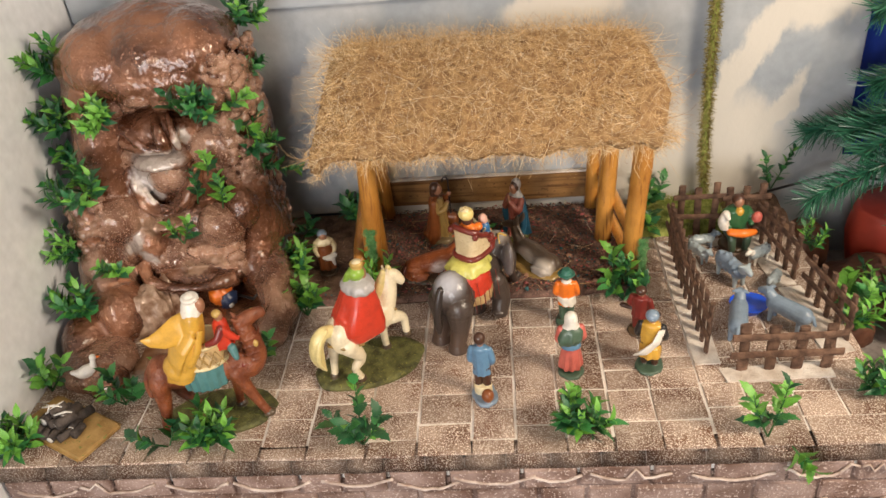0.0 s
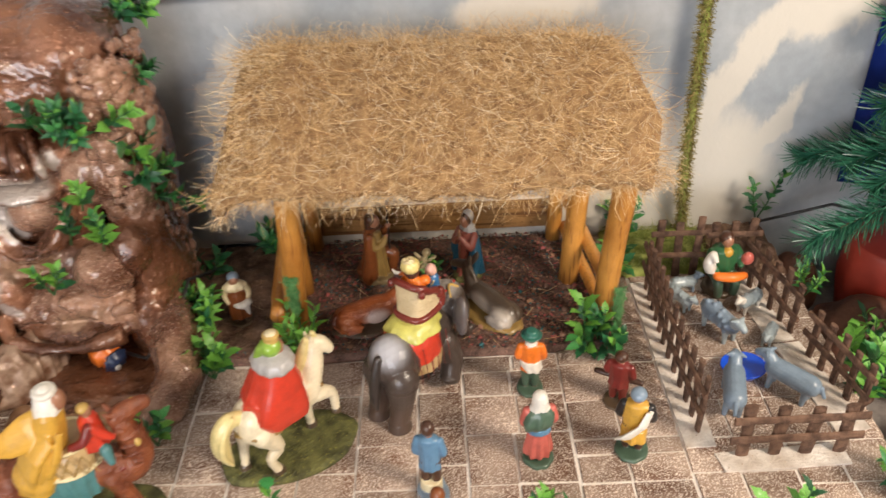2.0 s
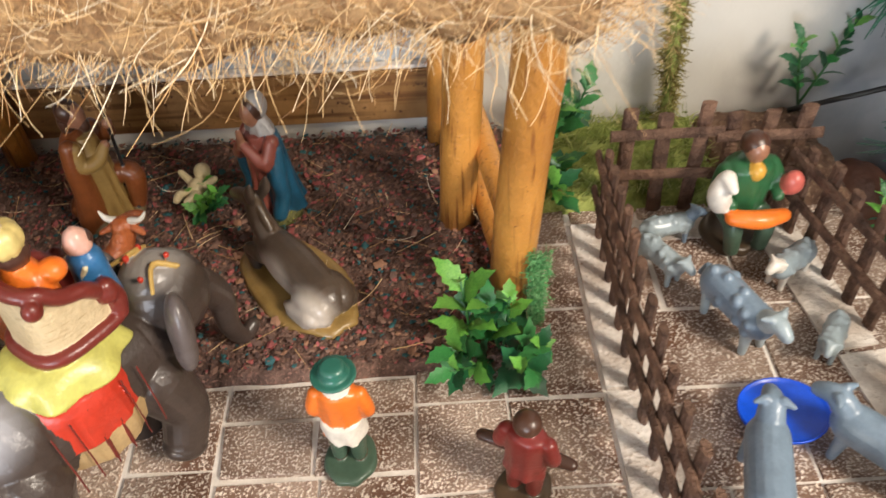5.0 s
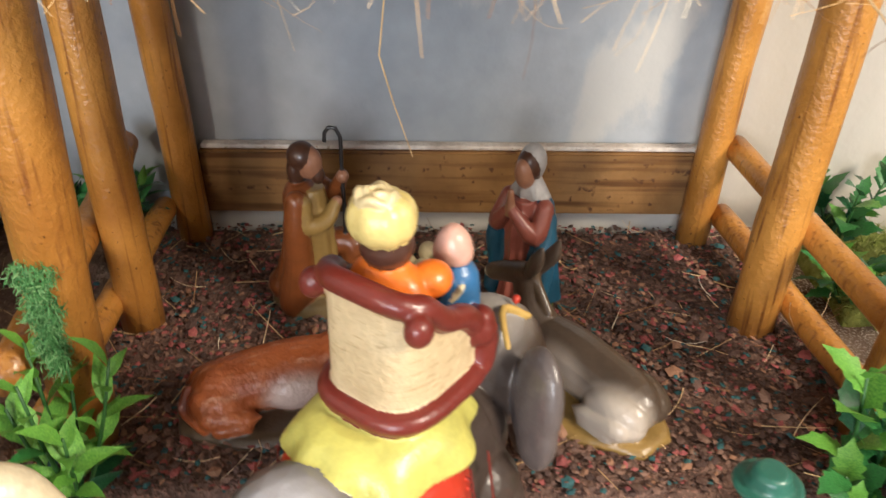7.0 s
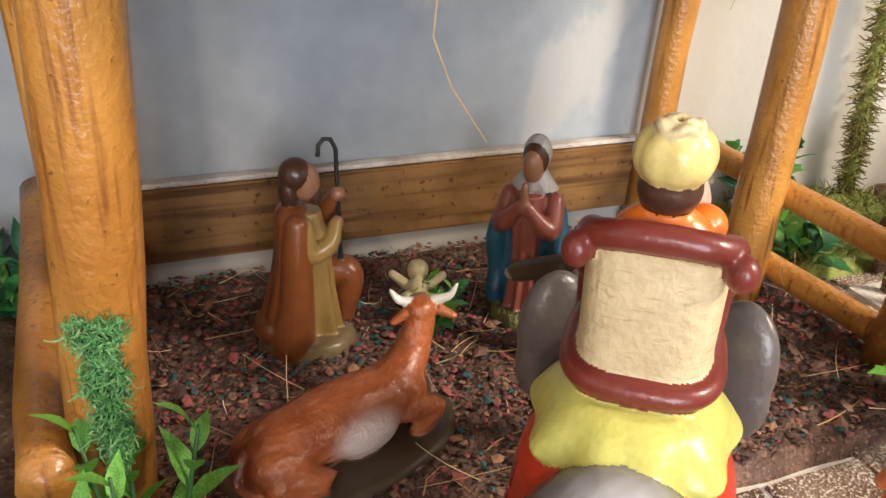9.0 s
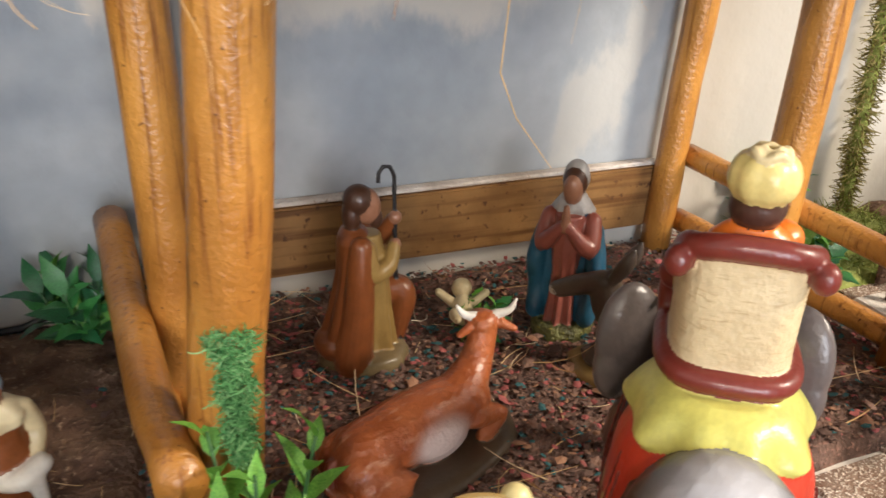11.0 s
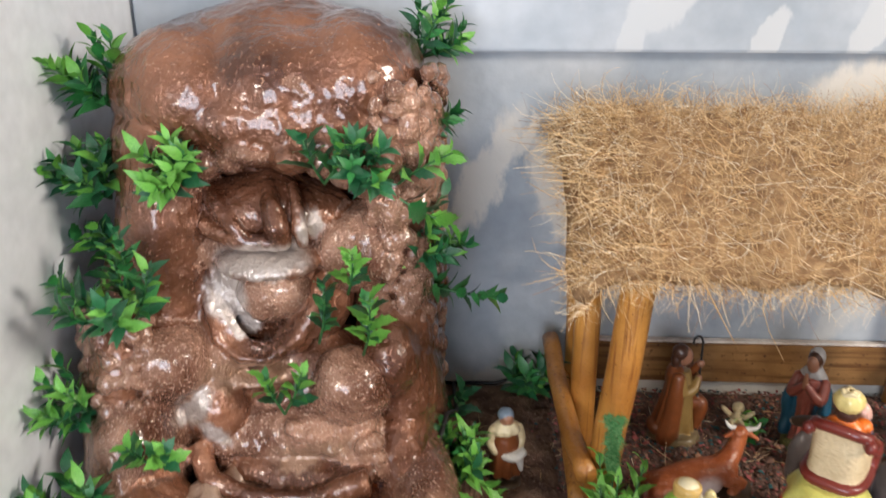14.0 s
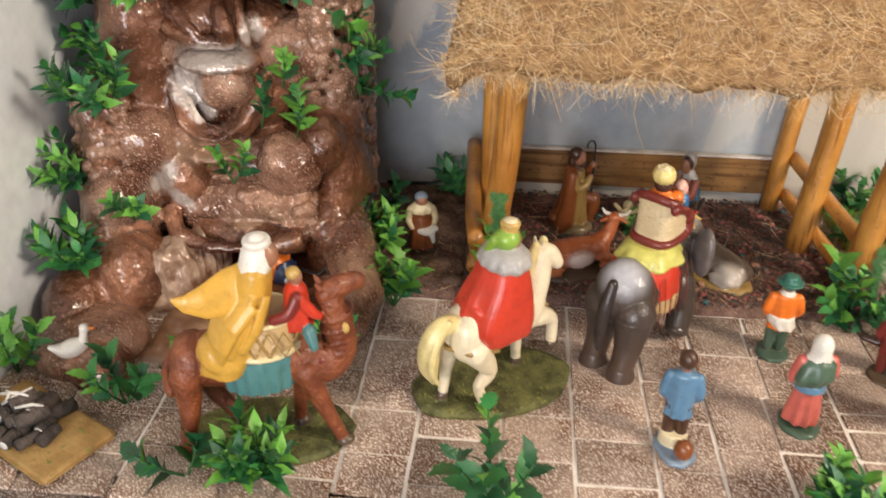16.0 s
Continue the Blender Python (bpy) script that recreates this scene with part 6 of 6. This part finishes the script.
def with_shawl(bm, k, h):
    lathe(bm, (-0.01 * h, 0, 0), [(0.78 * h, 0.07 * h, 0.08 * h), (0.72 * h, 0.115 * h, 0.15 * h), (0.6 * h, 0.12 * h, 0.17 * h, -0.02 * h, 0.02 * h), (0.52 * h, 0.06 * h, 0.12 * h, -0.05 * h, 0.05 * h)], k("greengrey"), 6, 0.12)
    lathe(bm, (0, 0, 0), [(0.5 * h, 0.11 * h, 0.125 * h), (0.44 * h, 0.12 * h, 0.135 * h)], k("denim"))


def with_sash(bm, k, h):
    tube(bm, [(-0.08 * h, -0.13 * h, 0.74 * h), (-0.13 * h, -0.08 * h, 0.55 * h), (-0.15 * h, 0.06 * h, 0.36 * h), (-0.13 * h, 0.16 * h, 0.28 * h)], [0.05 * h, 0.07 * h, 0.09 * h, 0.04 * h], k("white"), 10, 0.35, True, (0, 0, 1))
    lathe(bm, (0, 0, 0), [(0.4 * h, 0.12 * h, 0.13 * h), (0.24 * h, 0.14 * h, 0.145 * h)], k("yellow"), 6, 0.1)


def with_tray(bm, k, h):
    limb(bm, [(0.05 * h, 0.3 * h, 0.42 * h), (0.1 * h, 0.0, 0.38 * h), (0.12 * h, -0.24 * h, 0.36 * h)], [0.04 * h, 0.055 * h, 0.04 * h], k("hair"))
    ell(bm, (0.06 * h, 0, 0.74 * h), (0.06 * h, 0.06 * h, 0.05 * h), mat=k("white"))


standing(pose(0.086, 1.033, 0, 0, 0, 80), 0.134, "slate", "hair", False, "denim", "denim", "hair", "", "boy figurine in a blue coat with a brown ball", with_ball, wide=0.86)
standing(pose(0.234, 1.08, 0, 0, 0, 95), 0.13, "greengrey", "coral", True, "greengrey", "coral", "white", "scarf", "woman figurine in a coral skirt with a white headscarf", with_shawl)
standing(pose(0.238, 1.212, 0, 0, 0, 85), 0.118, "greengrey", "greengrey", False, "orange", "orange", "hat", "brim", "man figurine in an orange jacket and green brimmed hat", with_apron)
standing(pose(0.366, 1.085, 0, 0, 0, 70), 0.122, "greengrey", "hair", False, "yellow", "black", "slate", "", "man figurine in yellow with a white sash and blue cap", with_sash, wide=1.12)
standing(pose(0.364, 1.178, 0, 0, 0, 60), 0.1, "hoof", "maroon", False, "darkred", "darkred", "hair", "", "boy figurine in a dark red coat carrying a brown tray", with_tray, wide=1.2)


def lamb_holder(bm, k, h):
    limb(bm, [(0.1 * h, -0.02 * h, 0.42 * h), (0.14 * h, 0.06 * h, 0.42 * h), (0.12 * h, 0.14 * h, 0.46 * h)], [0.05 * h, 0.06 * h, 0.05 * h], k("white"))
    limb(bm, [(0.15 * h, 0.1 * h, 0.4 * h), (0.16 * h, 0.12 * h, 0.26 * h)], [0.045 * h, 0.025 * h], k("white"))
    lathe(bm, (0, 0, 0), [(0.82 * h, 0.07 * h, 0.09 * h), (0.74 * h, 0.11 * h, 0.16 * h), (0.68 * h, 0.1 * h, 0.14 * h)], k("cream"), 7, 0.1)
    lathe(bm, (0, 0, 0), [(0.6 * h, 0.1 * h, 0.13 * h), (0.4 * h, 0.13 * h, 0.16 * h), (0.12 * h, 0.14 * h, 0.16 * h)], k("brown"), 6, 0.12)


standing(pose(-0.231, 1.388, 0.014, 0, 0, -75), 0.1, "hoof", "hair", False, "brown", "ivory", "slate", "", "shepherd figurine in brown with a pale collar holding a white lamb", lamb_holder, wide=1.2)


def animal(name, m, s, body, face, label, group, woolly=False):
    bm = bmesh.new()
    order, k = mats_of()
    b, f = k(body), k(face)
    limb(bm, [(-0.03 * s, 0, 0.036 * s), (0.025 * s, 0, 0.037 * s)], [0.017 * s, 0.016 * s], b)
    if woolly:
        r = random.Random(3)
        for _ in range(26):
            a, x = r.uniform(0, 6.28), r.uniform(-0.036, 0.03)
            ell(bm, (x * s, 0.014 * s * math.cos(a), 0.037 * s + 0.014 * s * math.sin(a)), 0.0055 * s, mat=b, sub=2)
    limb(bm, [(0.028 * s, 0, 0.042 * s), (0.042 * s, 0, 0.054 * s), (0.055 * s, 0, 0.05 * s)], [0.011 * s, 0.009 * s, 0.006 * s], f)
    for q in (-1, 1):
        limb(bm, [(0.04 * s, 0.006 * s * q, 0.06 * s), (0.036 * s, 0.013 * s * q, 0.06 * s)], [0.004 * s, 0.002 * s], f)
        for x in (-0.03, 0.024):
            limb(bm, [(x * s, 0.009 * s * q, 0.03 * s), ((x + 0.002) * s, 0.01 * s * q, 0.003 * s)], [0.006 * s, 0.004 * s], f)
    limb(bm, [(-0.046 * s, 0, 0.042 * s), (-0.053 * s, 0, 0.028 * s)], [0.004 * s, 0.003 * s], b)
    return fused(bm, name, order, 0.0012, m, label, "figurine", group, soften=4)


animal("sheep_figurine", pose(0.557, 1.315, 0, 0, 0, -68), 0.92, "slate", "sheepgrey", "blue grey plastic sheep figurine in the pen", "sheep figurines", True)
animal("sheep_figurine", pose(0.512, 1.385, 0, 0, 0, -60), 0.62, "sheepgrey", "sheepgrey", "small pale grey plastic sheep figurine in the pen", "sheep figurines", True)
animal("sheep_figurine", pose(0.622, 1.37, 0, 0, 0, 215), 0.64, "sheepgrey", "white", "small pale grey plastic sheep figurine in the pen", "sheep figurines", True)
animal("sheep_figurine", pose(0.628, 1.288, 0, 0, 0, 235), 0.55, "sheepgrey", "sheepgrey", "small green grey plastic lamb figurine in the pen", "sheep figurines", True)
animal("sheep_figurine", pose(0.528, 1.425, 0, 0, 0, 10), 0.6, "sheepgrey", "slate", "small pale grey plastic sheep figurine in the pen", "sheep figurines", True)
animal("donkey_toy", pose(0.53, 1.165, 0, 0, 0, 74), 1.0, "slate", "slate", "blue grey plastic donkey figurine at a blue bowl", "pen donkey figurines")
animal("donkey_toy", pose(0.617, 1.178, 0, 0, 0, 132), 0.98, "slate", "slate", "blue grey plastic donkey figurine at a blue bowl", "pen donkey figurines")
bowl = bmesh.new()
lathe(bowl, (0.565, 1.222, 0), [(0.017, 0.031, 0.026), (0.019, 0.034, 0.029), (0.016, 0.034, 0.029), (0.006, 0.026, 0.022), (0.0, 0.022, 0.018)], 0)
tagged(place(bowl, "trough", "brightblue", "bright blue plastic trough in the pen"), category="trough")


def sitting_shepherd():
    bm = bmesh.new()
    order, k = mats_of()
    mound(bm, 0.03, 0.027, 0.012, k("hoof"))
    lathe(bm, (0, 0, 0), [(0.108, 0.009, 0.011), (0.1, 0.017, 0.023), (0.07, 0.019, 0.022), (0.045, 0.02, 0.021)], k("green"), 6, 0.08)
    ell(bm, (0.012, 0, 0.101), (0.009, 0.008, 0.01), mat=k("yellow"))
    for s in (-1, 1):
        limb(bm, [(0.0, 0.012 * s, 0.045), (0.024, 0.016 * s, 0.044), (0.028, 0.014 * s, 0.014)], [0.011, 0.009, 0.007], k("greengrey"))
        limb(bm, [(0, 0.021 * s, 0.096), (0.008, 0.028 * s, 0.078), (0.022, 0.022 * s, 0.072)], [0.0085, 0.008, 0.005], k("green"))
    limb(bm, [(0.03, -0.022, 0.062), (0.036, 0.0, 0.06), (0.034, 0.024, 0.058)], [0.008, 0.0095, 0.007], k("orange"))
    ell(bm, (0.0, 0, 0.125), (0.0125, 0.0125, 0.013), mat=k("hair"))
    ell(bm, (0.005, 0, 0.121), (0.0105, 0.01, 0.0125), mat=k("skin"))
    w = k("white")
    limb(bm, [(0.016, -0.03, 0.07), (0.018, -0.034, 0.086), (0.016, -0.03, 0.1)], [0.01, 0.0105, 0.0085], w)
    limb(bm, [(0.018, -0.03, 0.105), (0.03, -0.03, 0.1)], [0.0075, 0.0045], w)
    ell(bm, (0.02, 0.034, 0.085), (0.009, 0.01, 0.014), mat=k("coral"))
    bmesh.ops.scale(bm, vec=(1, 1, 0.88), verts=bm.verts)
    fused(bm, "sitting_shepherd_figurine", order, 0.0014, pose(0.588, 1.428, 0.0, 0, 0, -80), "sitting shepherd figurine in green holding a white lamb", "figurine", "villager figurines")


sitting_shepherd()


def duck():
    bm = bmesh.new()
    order, k = mats_of()
    w = k("white")
    ell(bm, (0, 0, 0.018), (0.024, 0.014, 0.014), (0, -8, 0), w)
    limb(bm, [(-0.018, 0, 0.02), (-0.03, 0, 0.027)], [0.009, 0.004], w)
    limb(bm, [(0.016, 0, 0.024), (0.02, 0, 0.038), (0.022, 0, 0.046)], [0.008, 0.006, 0.0075], w)
    limb(bm, [(0.026, 0, 0.045), (0.035, 0, 0.043)], [0.0035, 0.002], k("orange"))
    ell(bm, (0.004, 0, 0.004), (0.01, 0.01, 0.004), mat=k("orange"))
    bmesh.ops.scale(bm, vec=(0.78, 0.9, 0.85), verts=bm.verts)
    fused(bm, "duck_figurine", order, 0.0011, pose(-0.616, 1.085, 0.021, 0, 0, 30), "small white duck figurine with orange beak on a rock", "figurine")


duck()


# ---- pen ----
def fence_panel(a, b, n, h, label, lean=0.0, skew=0.0, stout=1.0):
    a, b = Vector(a), Vector(b)
    d = b - a
    length = d.length
    top = holder("fence_panel", Matrix.Translation(a) @ pose(0, 0, 0, lean, 0, math.degrees(math.atan2(d.y, d.x))), label, "fence", "pen fence panels")
    bm = bmesh.new()

    def stick(name, p, q, w, t, at):
        bm = bmesh.new()
        p, q = Vector(p), Vector(q)
        e = (q - p).normalized()
        side = Vector((0, 1, 0)).cross(e)
        line = [p.lerp(q, i / 5) + side * rnd.uniform(-0.0006, 0.0006) for i in range(6)]
        tube(bm, line, [w * rnd.uniform(0.9, 1.08) for _ in line], 0, 8, t / w, True, tuple(side))
        for v in bm.verts:
            v.co.y += at
        part(name, bm, "fence", top, smooth=False)

    for i in range(n):
        x = length * (i + 0.35) / (n - 0.3)
        j = rnd.uniform(-0.002, 0.002)
        stick("picket", (x + j, 0, 0), (x - j + skew, 0, h * rnd.uniform(0.94, 1.06)), 0.0072 * stout, 0.0036, 0.0)
    for z in (0.42, 0.8):
        stick("rail", (-0.006, 0, h * z + rnd.uniform(-0.002, 0.002)), (length + 0.006, 0, h * z + rnd.uniform(-0.002, 0.002)), 0.0062 * stout, 0.0032, -0.006)


def strip(quad, label):
    vs = [(x, y, -0.002) for x, y in quad] + [(x + rnd.uniform(-0.001, 0.001), y + rnd.uniform(-0.001, 0.001), 0.0035) for x, y in quad]
    ob = raw(vs, [(0, 1, 5, 4), (1, 2, 6, 5), (2, 3, 7, 6), (3, 0, 4, 7), (4, 5, 6, 7)], "ground_strip", "plank", label=label)
    tagged(ob, category="strip", group="pale strips under the pen fence")


LAB = "whitewashed thin strip lying under the pen fence"
strip([(0.441, 1.262), (0.487, 1.262), (0.487, 1.452), (0.441, 1.452)], LAB)
strip([(0.442, 1.08), (0.484, 1.082), (0.486, 1.258), (0.44, 1.258)], LAB)
strip([(0.478, 1.068), (0.484, 1.036), (0.657, 1.042), (0.655, 1.078)], LAB)
strip([(0.489, 1.452), (0.489, 1.425), (0.6, 1.425), (0.6, 1.452)], LAB)
strip([(0.63, 1.285), (0.672, 1.29), (0.652, 1.452), (0.61, 1.45)], LAB)
strip([(0.66, 1.088), (0.708, 1.1), (0.676, 1.285), (0.634, 1.28)], LAB)
FL = "rough dark brown wooden picket fence panel"
fence_panel((0.466, 1.445, 0.003), (0.461, 1.285, 0.003), 6, 0.105, FL)
fence_panel((0.461, 1.272, 0.003), (0.466, 1.1, 0.003), 6, 0.105, FL)
fence_panel((0.496, 1.064, 0.003), (0.662, 1.064, 0.003), 4, 0.092, FL, stout=1.3)
fence_panel((0.478, 1.468, 0.003), (0.568, 1.468, 0.003), 3, 0.118, FL)
fence_panel((0.574, 1.466, 0.003), (0.655, 1.462, 0.003), 3, 0.115, FL)
fence_panel((0.642, 1.44, 0.003), (0.672, 1.296, 0.003), 5, 0.1, FL)
fence_panel((0.676, 1.26, 0.003), (0.705, 1.12, 0.003), 5, 0.095, FL)

# ---- camp fire board ----
def fire():
    top = holder("campfire", pose(-0.613, 0.98, 0.0, 0, 0, -28), "charred log pile with pale twigs on a tan board", "campfire")
    bm = box(bmesh.new(), (0, 0, 0.006), (0.166, 0.09, 0.012), 0.005, seg=3)
    part("board", bm, "tan", top, "tan clay board with mossy patches", smooth=False)
    r = random.Random(5)
    spots = [(-0.03, -0.022, 0), (-0.012, -0.026, 0), (0.006, -0.028, 0), (0.024, -0.02, 0), (0.036, -0.004, 0), (-0.034, 0.0, 0), (-0.016, 0.0, 0), (0.002, -0.002, 0), (0.02, 0.004, 0), (-0.026, 0.02, 0), (-0.006, 0.022, 0), (0.014, 0.024, 0), (-0.02, -0.01, 1), (-0.002, -0.012, 1), (0.012, -0.004, 1), (-0.01, 0.01, 1), (0.006, 0.012, 1), (-0.004, 0.0, 2)]
    for x, y, tier in spots:
        a = radians(r.uniform(55, 115))
        rr = r.uniform(0.0065, 0.0095)
        d = Vector((math.cos(a), math.sin(a), r.uniform(-0.12, 0.12))) * r.uniform(0.012, 0.018)
        c = Vector((x, y, 0.0125 + rr + tier * 0.0125))
        log = part("log", tube(bmesh.new(), [c - d, c - d * 0.3, c + d * 0.4, c + d], [rr, rr * 1.06, rr * 0.98, rr * 0.9], 0, 9), "log", top)
        if r.random() < 0.55:
            part("cut_end", tube(bmesh.new(), [c - d * 1.02, c - d * 0.96], rr * 0.8, 0, 8), "ash", log, "pale cut end")
    for p, q in (((-0.03, -0.012, 0.05), (0.004, 0.002, 0.054)), ((-0.016, -0.018, 0.047), (-0.004, 0.012, 0.055)), ((0.002, -0.014, 0.048), (0.022, 0.006, 0.046)), ((-0.028, -0.004, 0.05), (-0.012, -0.014, 0.052))):
        part("twig", tube(bmesh.new(), [p, [(a + b) / 2 + 0.003 for a, b in zip(p, q)], q], [0.0016, 0.002, 0.0012], 0, 6), "ash", top, "pale ash-white twig")


fire()

# ---- palm, tree and things at the side ----
def palm():
    top = holder("palm", pose(0.565, 1.588, 0.01), "slender artificial palm with a bristly olive trunk by the wall", "palm")
    line = [(-0.004 * math.sin(t * 5) - 0.022 * t, 0, 0.585 * t) for t in (i / 12 for i in range(13))]
    trunk = part("trunk", tube(bmesh.new(), line, 0.0068, 0, 8), "mossy", top)

    def on_trunk():
        t, a = rnd.random(), rnd.uniform(0, 6.28)
        return (-0.004 * math.sin(t * 5) - 0.022 * t + 0.005 * math.cos(a), 0.005 * math.sin(a), 0.585 * t), (math.cos(a), math.sin(a), rnd.uniform(-0.9, 0.6))

    strands(3400, on_trunk, "bristle", "palm", trunk, "", 0.0008, 0.011, 0.02, 0.4, 2)
    for i in range(12):
        a = 2 * math.pi * i / 12 + 0.2
        reach = 0.12 if math.sin(a) < 0.15 else 0.05
        spine = [Vector((math.cos(a) * reach * t, math.sin(a) * reach * t, 0.585 + 0.06 * t - 0.1 * t * t)) for t in (j / 6 for j in range(7))]
        bm = bmesh.new()
        tube(bm, spine, [0.0022, 0.002, 0.002, 0.0018, 0.0015, 0.001, 0.0006], 0, 5)
        for j in range(1, 7):
            for s in (-1, 1):
                for q in (0.0, 0.5):
                    p = spine[j].lerp(spine[j - 1], q)
                    side = Vector((-math.sin(a) * s, math.cos(a) * s, -0.35)) + 0.7 * (spine[j] - spine[j - 1]).normalized()
                    if p.y + side.y * 0.055 > 0.02:
                        continue
                    e = p + side.normalized() * 0.055
                    w = (spine[j] - spine[j - 1]).normalized() * 0.0055
                    mid = p.lerp(e, 0.4)
                    bm.faces.new([bm.verts.new(v) for v in (p, mid + w, e, mid - w)])
        part("frond", bm, "leafd", top, "dark green palm frond")


palm()


def pine():
    top = holder("christmas_tree", pose(1.1, 1.42, -0.15), "artificial green Christmas tree in a red-wrapped pot", "tree")
    part("trunk", tube(bmesh.new(), [(0, 0, 0.1), (0, 0, 0.4), (0, 0, 0.8)], [0.014, 0.012, 0.01], 0, 10), "fence", top)
    bm = lathe(bmesh.new(), (-0.12, 0.1, 0), [(0.17, 0.11, 0.08), (0.16, 0.118, 0.085), (0.1, 0.125, 0.09), (0.0, 0.105, 0.075)], 0, 9, 0.04)
    part("pot_wrap", bm, "redpot", top, "crumpled red pot wrapping")
    inv = top.matrix_world.inverted()
    tips = [(0.758, 1.585, 0.165), (0.702, 1.38, 0.13), (0.86, 1.34, 0.24), (0.83, 1.5, 0.3), (0.9, 1.27, 0.12), (0.98, 1.22, 0.26), (0.86, 1.4, 0.4), (0.95, 1.25, 0.02), (0.84, 1.56, 0.42), (1.0, 1.2, 0.45), (0.93, 1.32, 0.34), (0.92, 1.22, 0.2), (0.8, 1.5, 0.2), (0.8, 1.42, 0.2), (0.88, 1.35, 0.08)]
    for tip in tips:
        e = inv @ Vector(tip)
        s = Vector((0, 0, e.z + 0.12))
        mid = s.lerp(e, 0.5) + Vector((0, 0, 0.03))
        pts = [s.lerp(mid, t) if t < 1 else mid.lerp(e, t - 1) for t in (0, 0.5, 1, 1.5, 2)]
        br = part("branch", tube(bmesh.new(), pts, [0.004, 0.0035, 0.003, 0.0025, 0.0015], 0, 6), "fence", top)

        def on_branch():
            t = rnd.random() ** 0.8 * 3.999
            k = int(t)
            p = pts[k].lerp(pts[k + 1], t - k)
            d = (pts[k + 1] - pts[k]).normalized()
            u = d.orthogonal().normalized()
            v = d.cross(u)
            a = rnd.uniform(0, 6.28)
            return p, d * 0.75 + math.cos(a) * u + math.sin(a) * v

        strands(1100, on_branch, "needle", "needle", br, "", 0.0011, 0.042, 0.05, 0.15, 2)


pine()


def boulder(name, c, r, mat, label, seed, category="rock"):
    bm = bmesh.new()
    ell(bm, (0, 0, 0), r, sub=4)
    off = Vector((seed * 3.1, 0, 0))
    for v in bm.verts:
        v.co += v.co.normalized() * (0.18 * min(r) * noise.noise(v.co * 22 + off) + 0.06 * min(r) * noise.noise(v.co * 70 + off))
    ob = place(bm, name, mat, label)
    ob.location = c
    return tagged(ob, category=category)


boulder("paper_rock", (0.86, 1.42, -0.12), (0.085, 0.07, 0.075), "sack", "crumpled brown paper rock beside the tree pot", 1)
boulder("paper_rock", (0.8, 1.33, -0.13), (0.05, 0.06, 0.06), "sack", "small crumpled brown paper rock", 2)
boulder("paper_rock", (0.95, 1.34, -0.13), (0.06, 0.05, 0.06), "sack", "crumpled brown paper rock beside the tree pot", 3)
boulder("stone", (0.87, 1.1, -0.1), (0.11, 0.1, 0.075), "greystone", "flat grey paper stone beside the paving", 4)
boulder("stone", (0.78, 1.55, -0.1), (0.05, 0.05, 0.07), "sack", "dark brown paper rock in the corner", 5)
boulder("red_ornament", (0.9, 1.28, -0.085), (0.04, 0.035, 0.035), "redpot", "red wrapped ornament between the leaves", 6, "ornament")


def pump():
    top = holder("water_pump", pose(-0.425, 1.29, 0.018, 0, 12, -35), "orange and black plastic water pump in the rock cave", "pump")
    part("body", box(bmesh.new(), (-0.008, 0, 0.022), (0.036, 0.042, 0.042), 0.008, seg=3), "orange", top)
    part("cover", box(bmesh.new(), (0.017, 0, 0.021), (0.016, 0.038, 0.037), 0.007, seg=3), "navy", top, "dark grey plastic front cover")
    part("knob", tube(bmesh.new(), [(0.024, -0.004, 0.014), (0.028, -0.004, 0.014)], 0.005, 0, 12), "grey", top)


pump()

cloth = bmesh.new()
grid = [[cloth.verts.new((0.846 + 0.03 * i, WALL_Y - 0.012 - 0.008 * math.sin(i * 1.9), 0.1 + 0.072 * j)) for i in range(26)] for j in range(14)]
for a, b in zip(grid, grid[1:]):
    for i in range(25):
        cloth.faces.new((a[i], a[i + 1], b[i + 1], b[i]))
bmesh.ops.solidify(cloth, geom=cloth.faces[:], thickness=0.002)
tagged(place(cloth, "backdrop_cloth", "blue", "bright blue glittery cloth hanging on the wall"), category="cloth")


def wire(name, pts, r, label):
    tagged(place(tube(bmesh.new(), pts, r, 0, 7), name, "cable", label), category="cable")


wire("cable", [(-0.3, 1.6, 0.02), (-0.292, 1.48, 0.05), (-0.3, 1.38, 0.11), (-0.312, 1.345, 0.08), (-0.338, 1.3, 0.05), (-0.365, 1.29, 0.025), (-0.4, 1.3, 0.03)], 0.003, "black cable running down into the rock cave")
wire("cable", [(-0.315, 1.6, 0.02), (-0.24, 1.598, 0.022), (-0.2, 1.6, 0.035), (-0.15, 1.604, 0.03)], 0.0028, "black cable along the wall foot")
wire("cable", [(0.69, 1.58, 0.03), (0.75, 1.56, 0.06), (0.82, 1.55, 0.085), (0.9, 1.52, 0.08)], 0.003, "black cable leading to the tree")
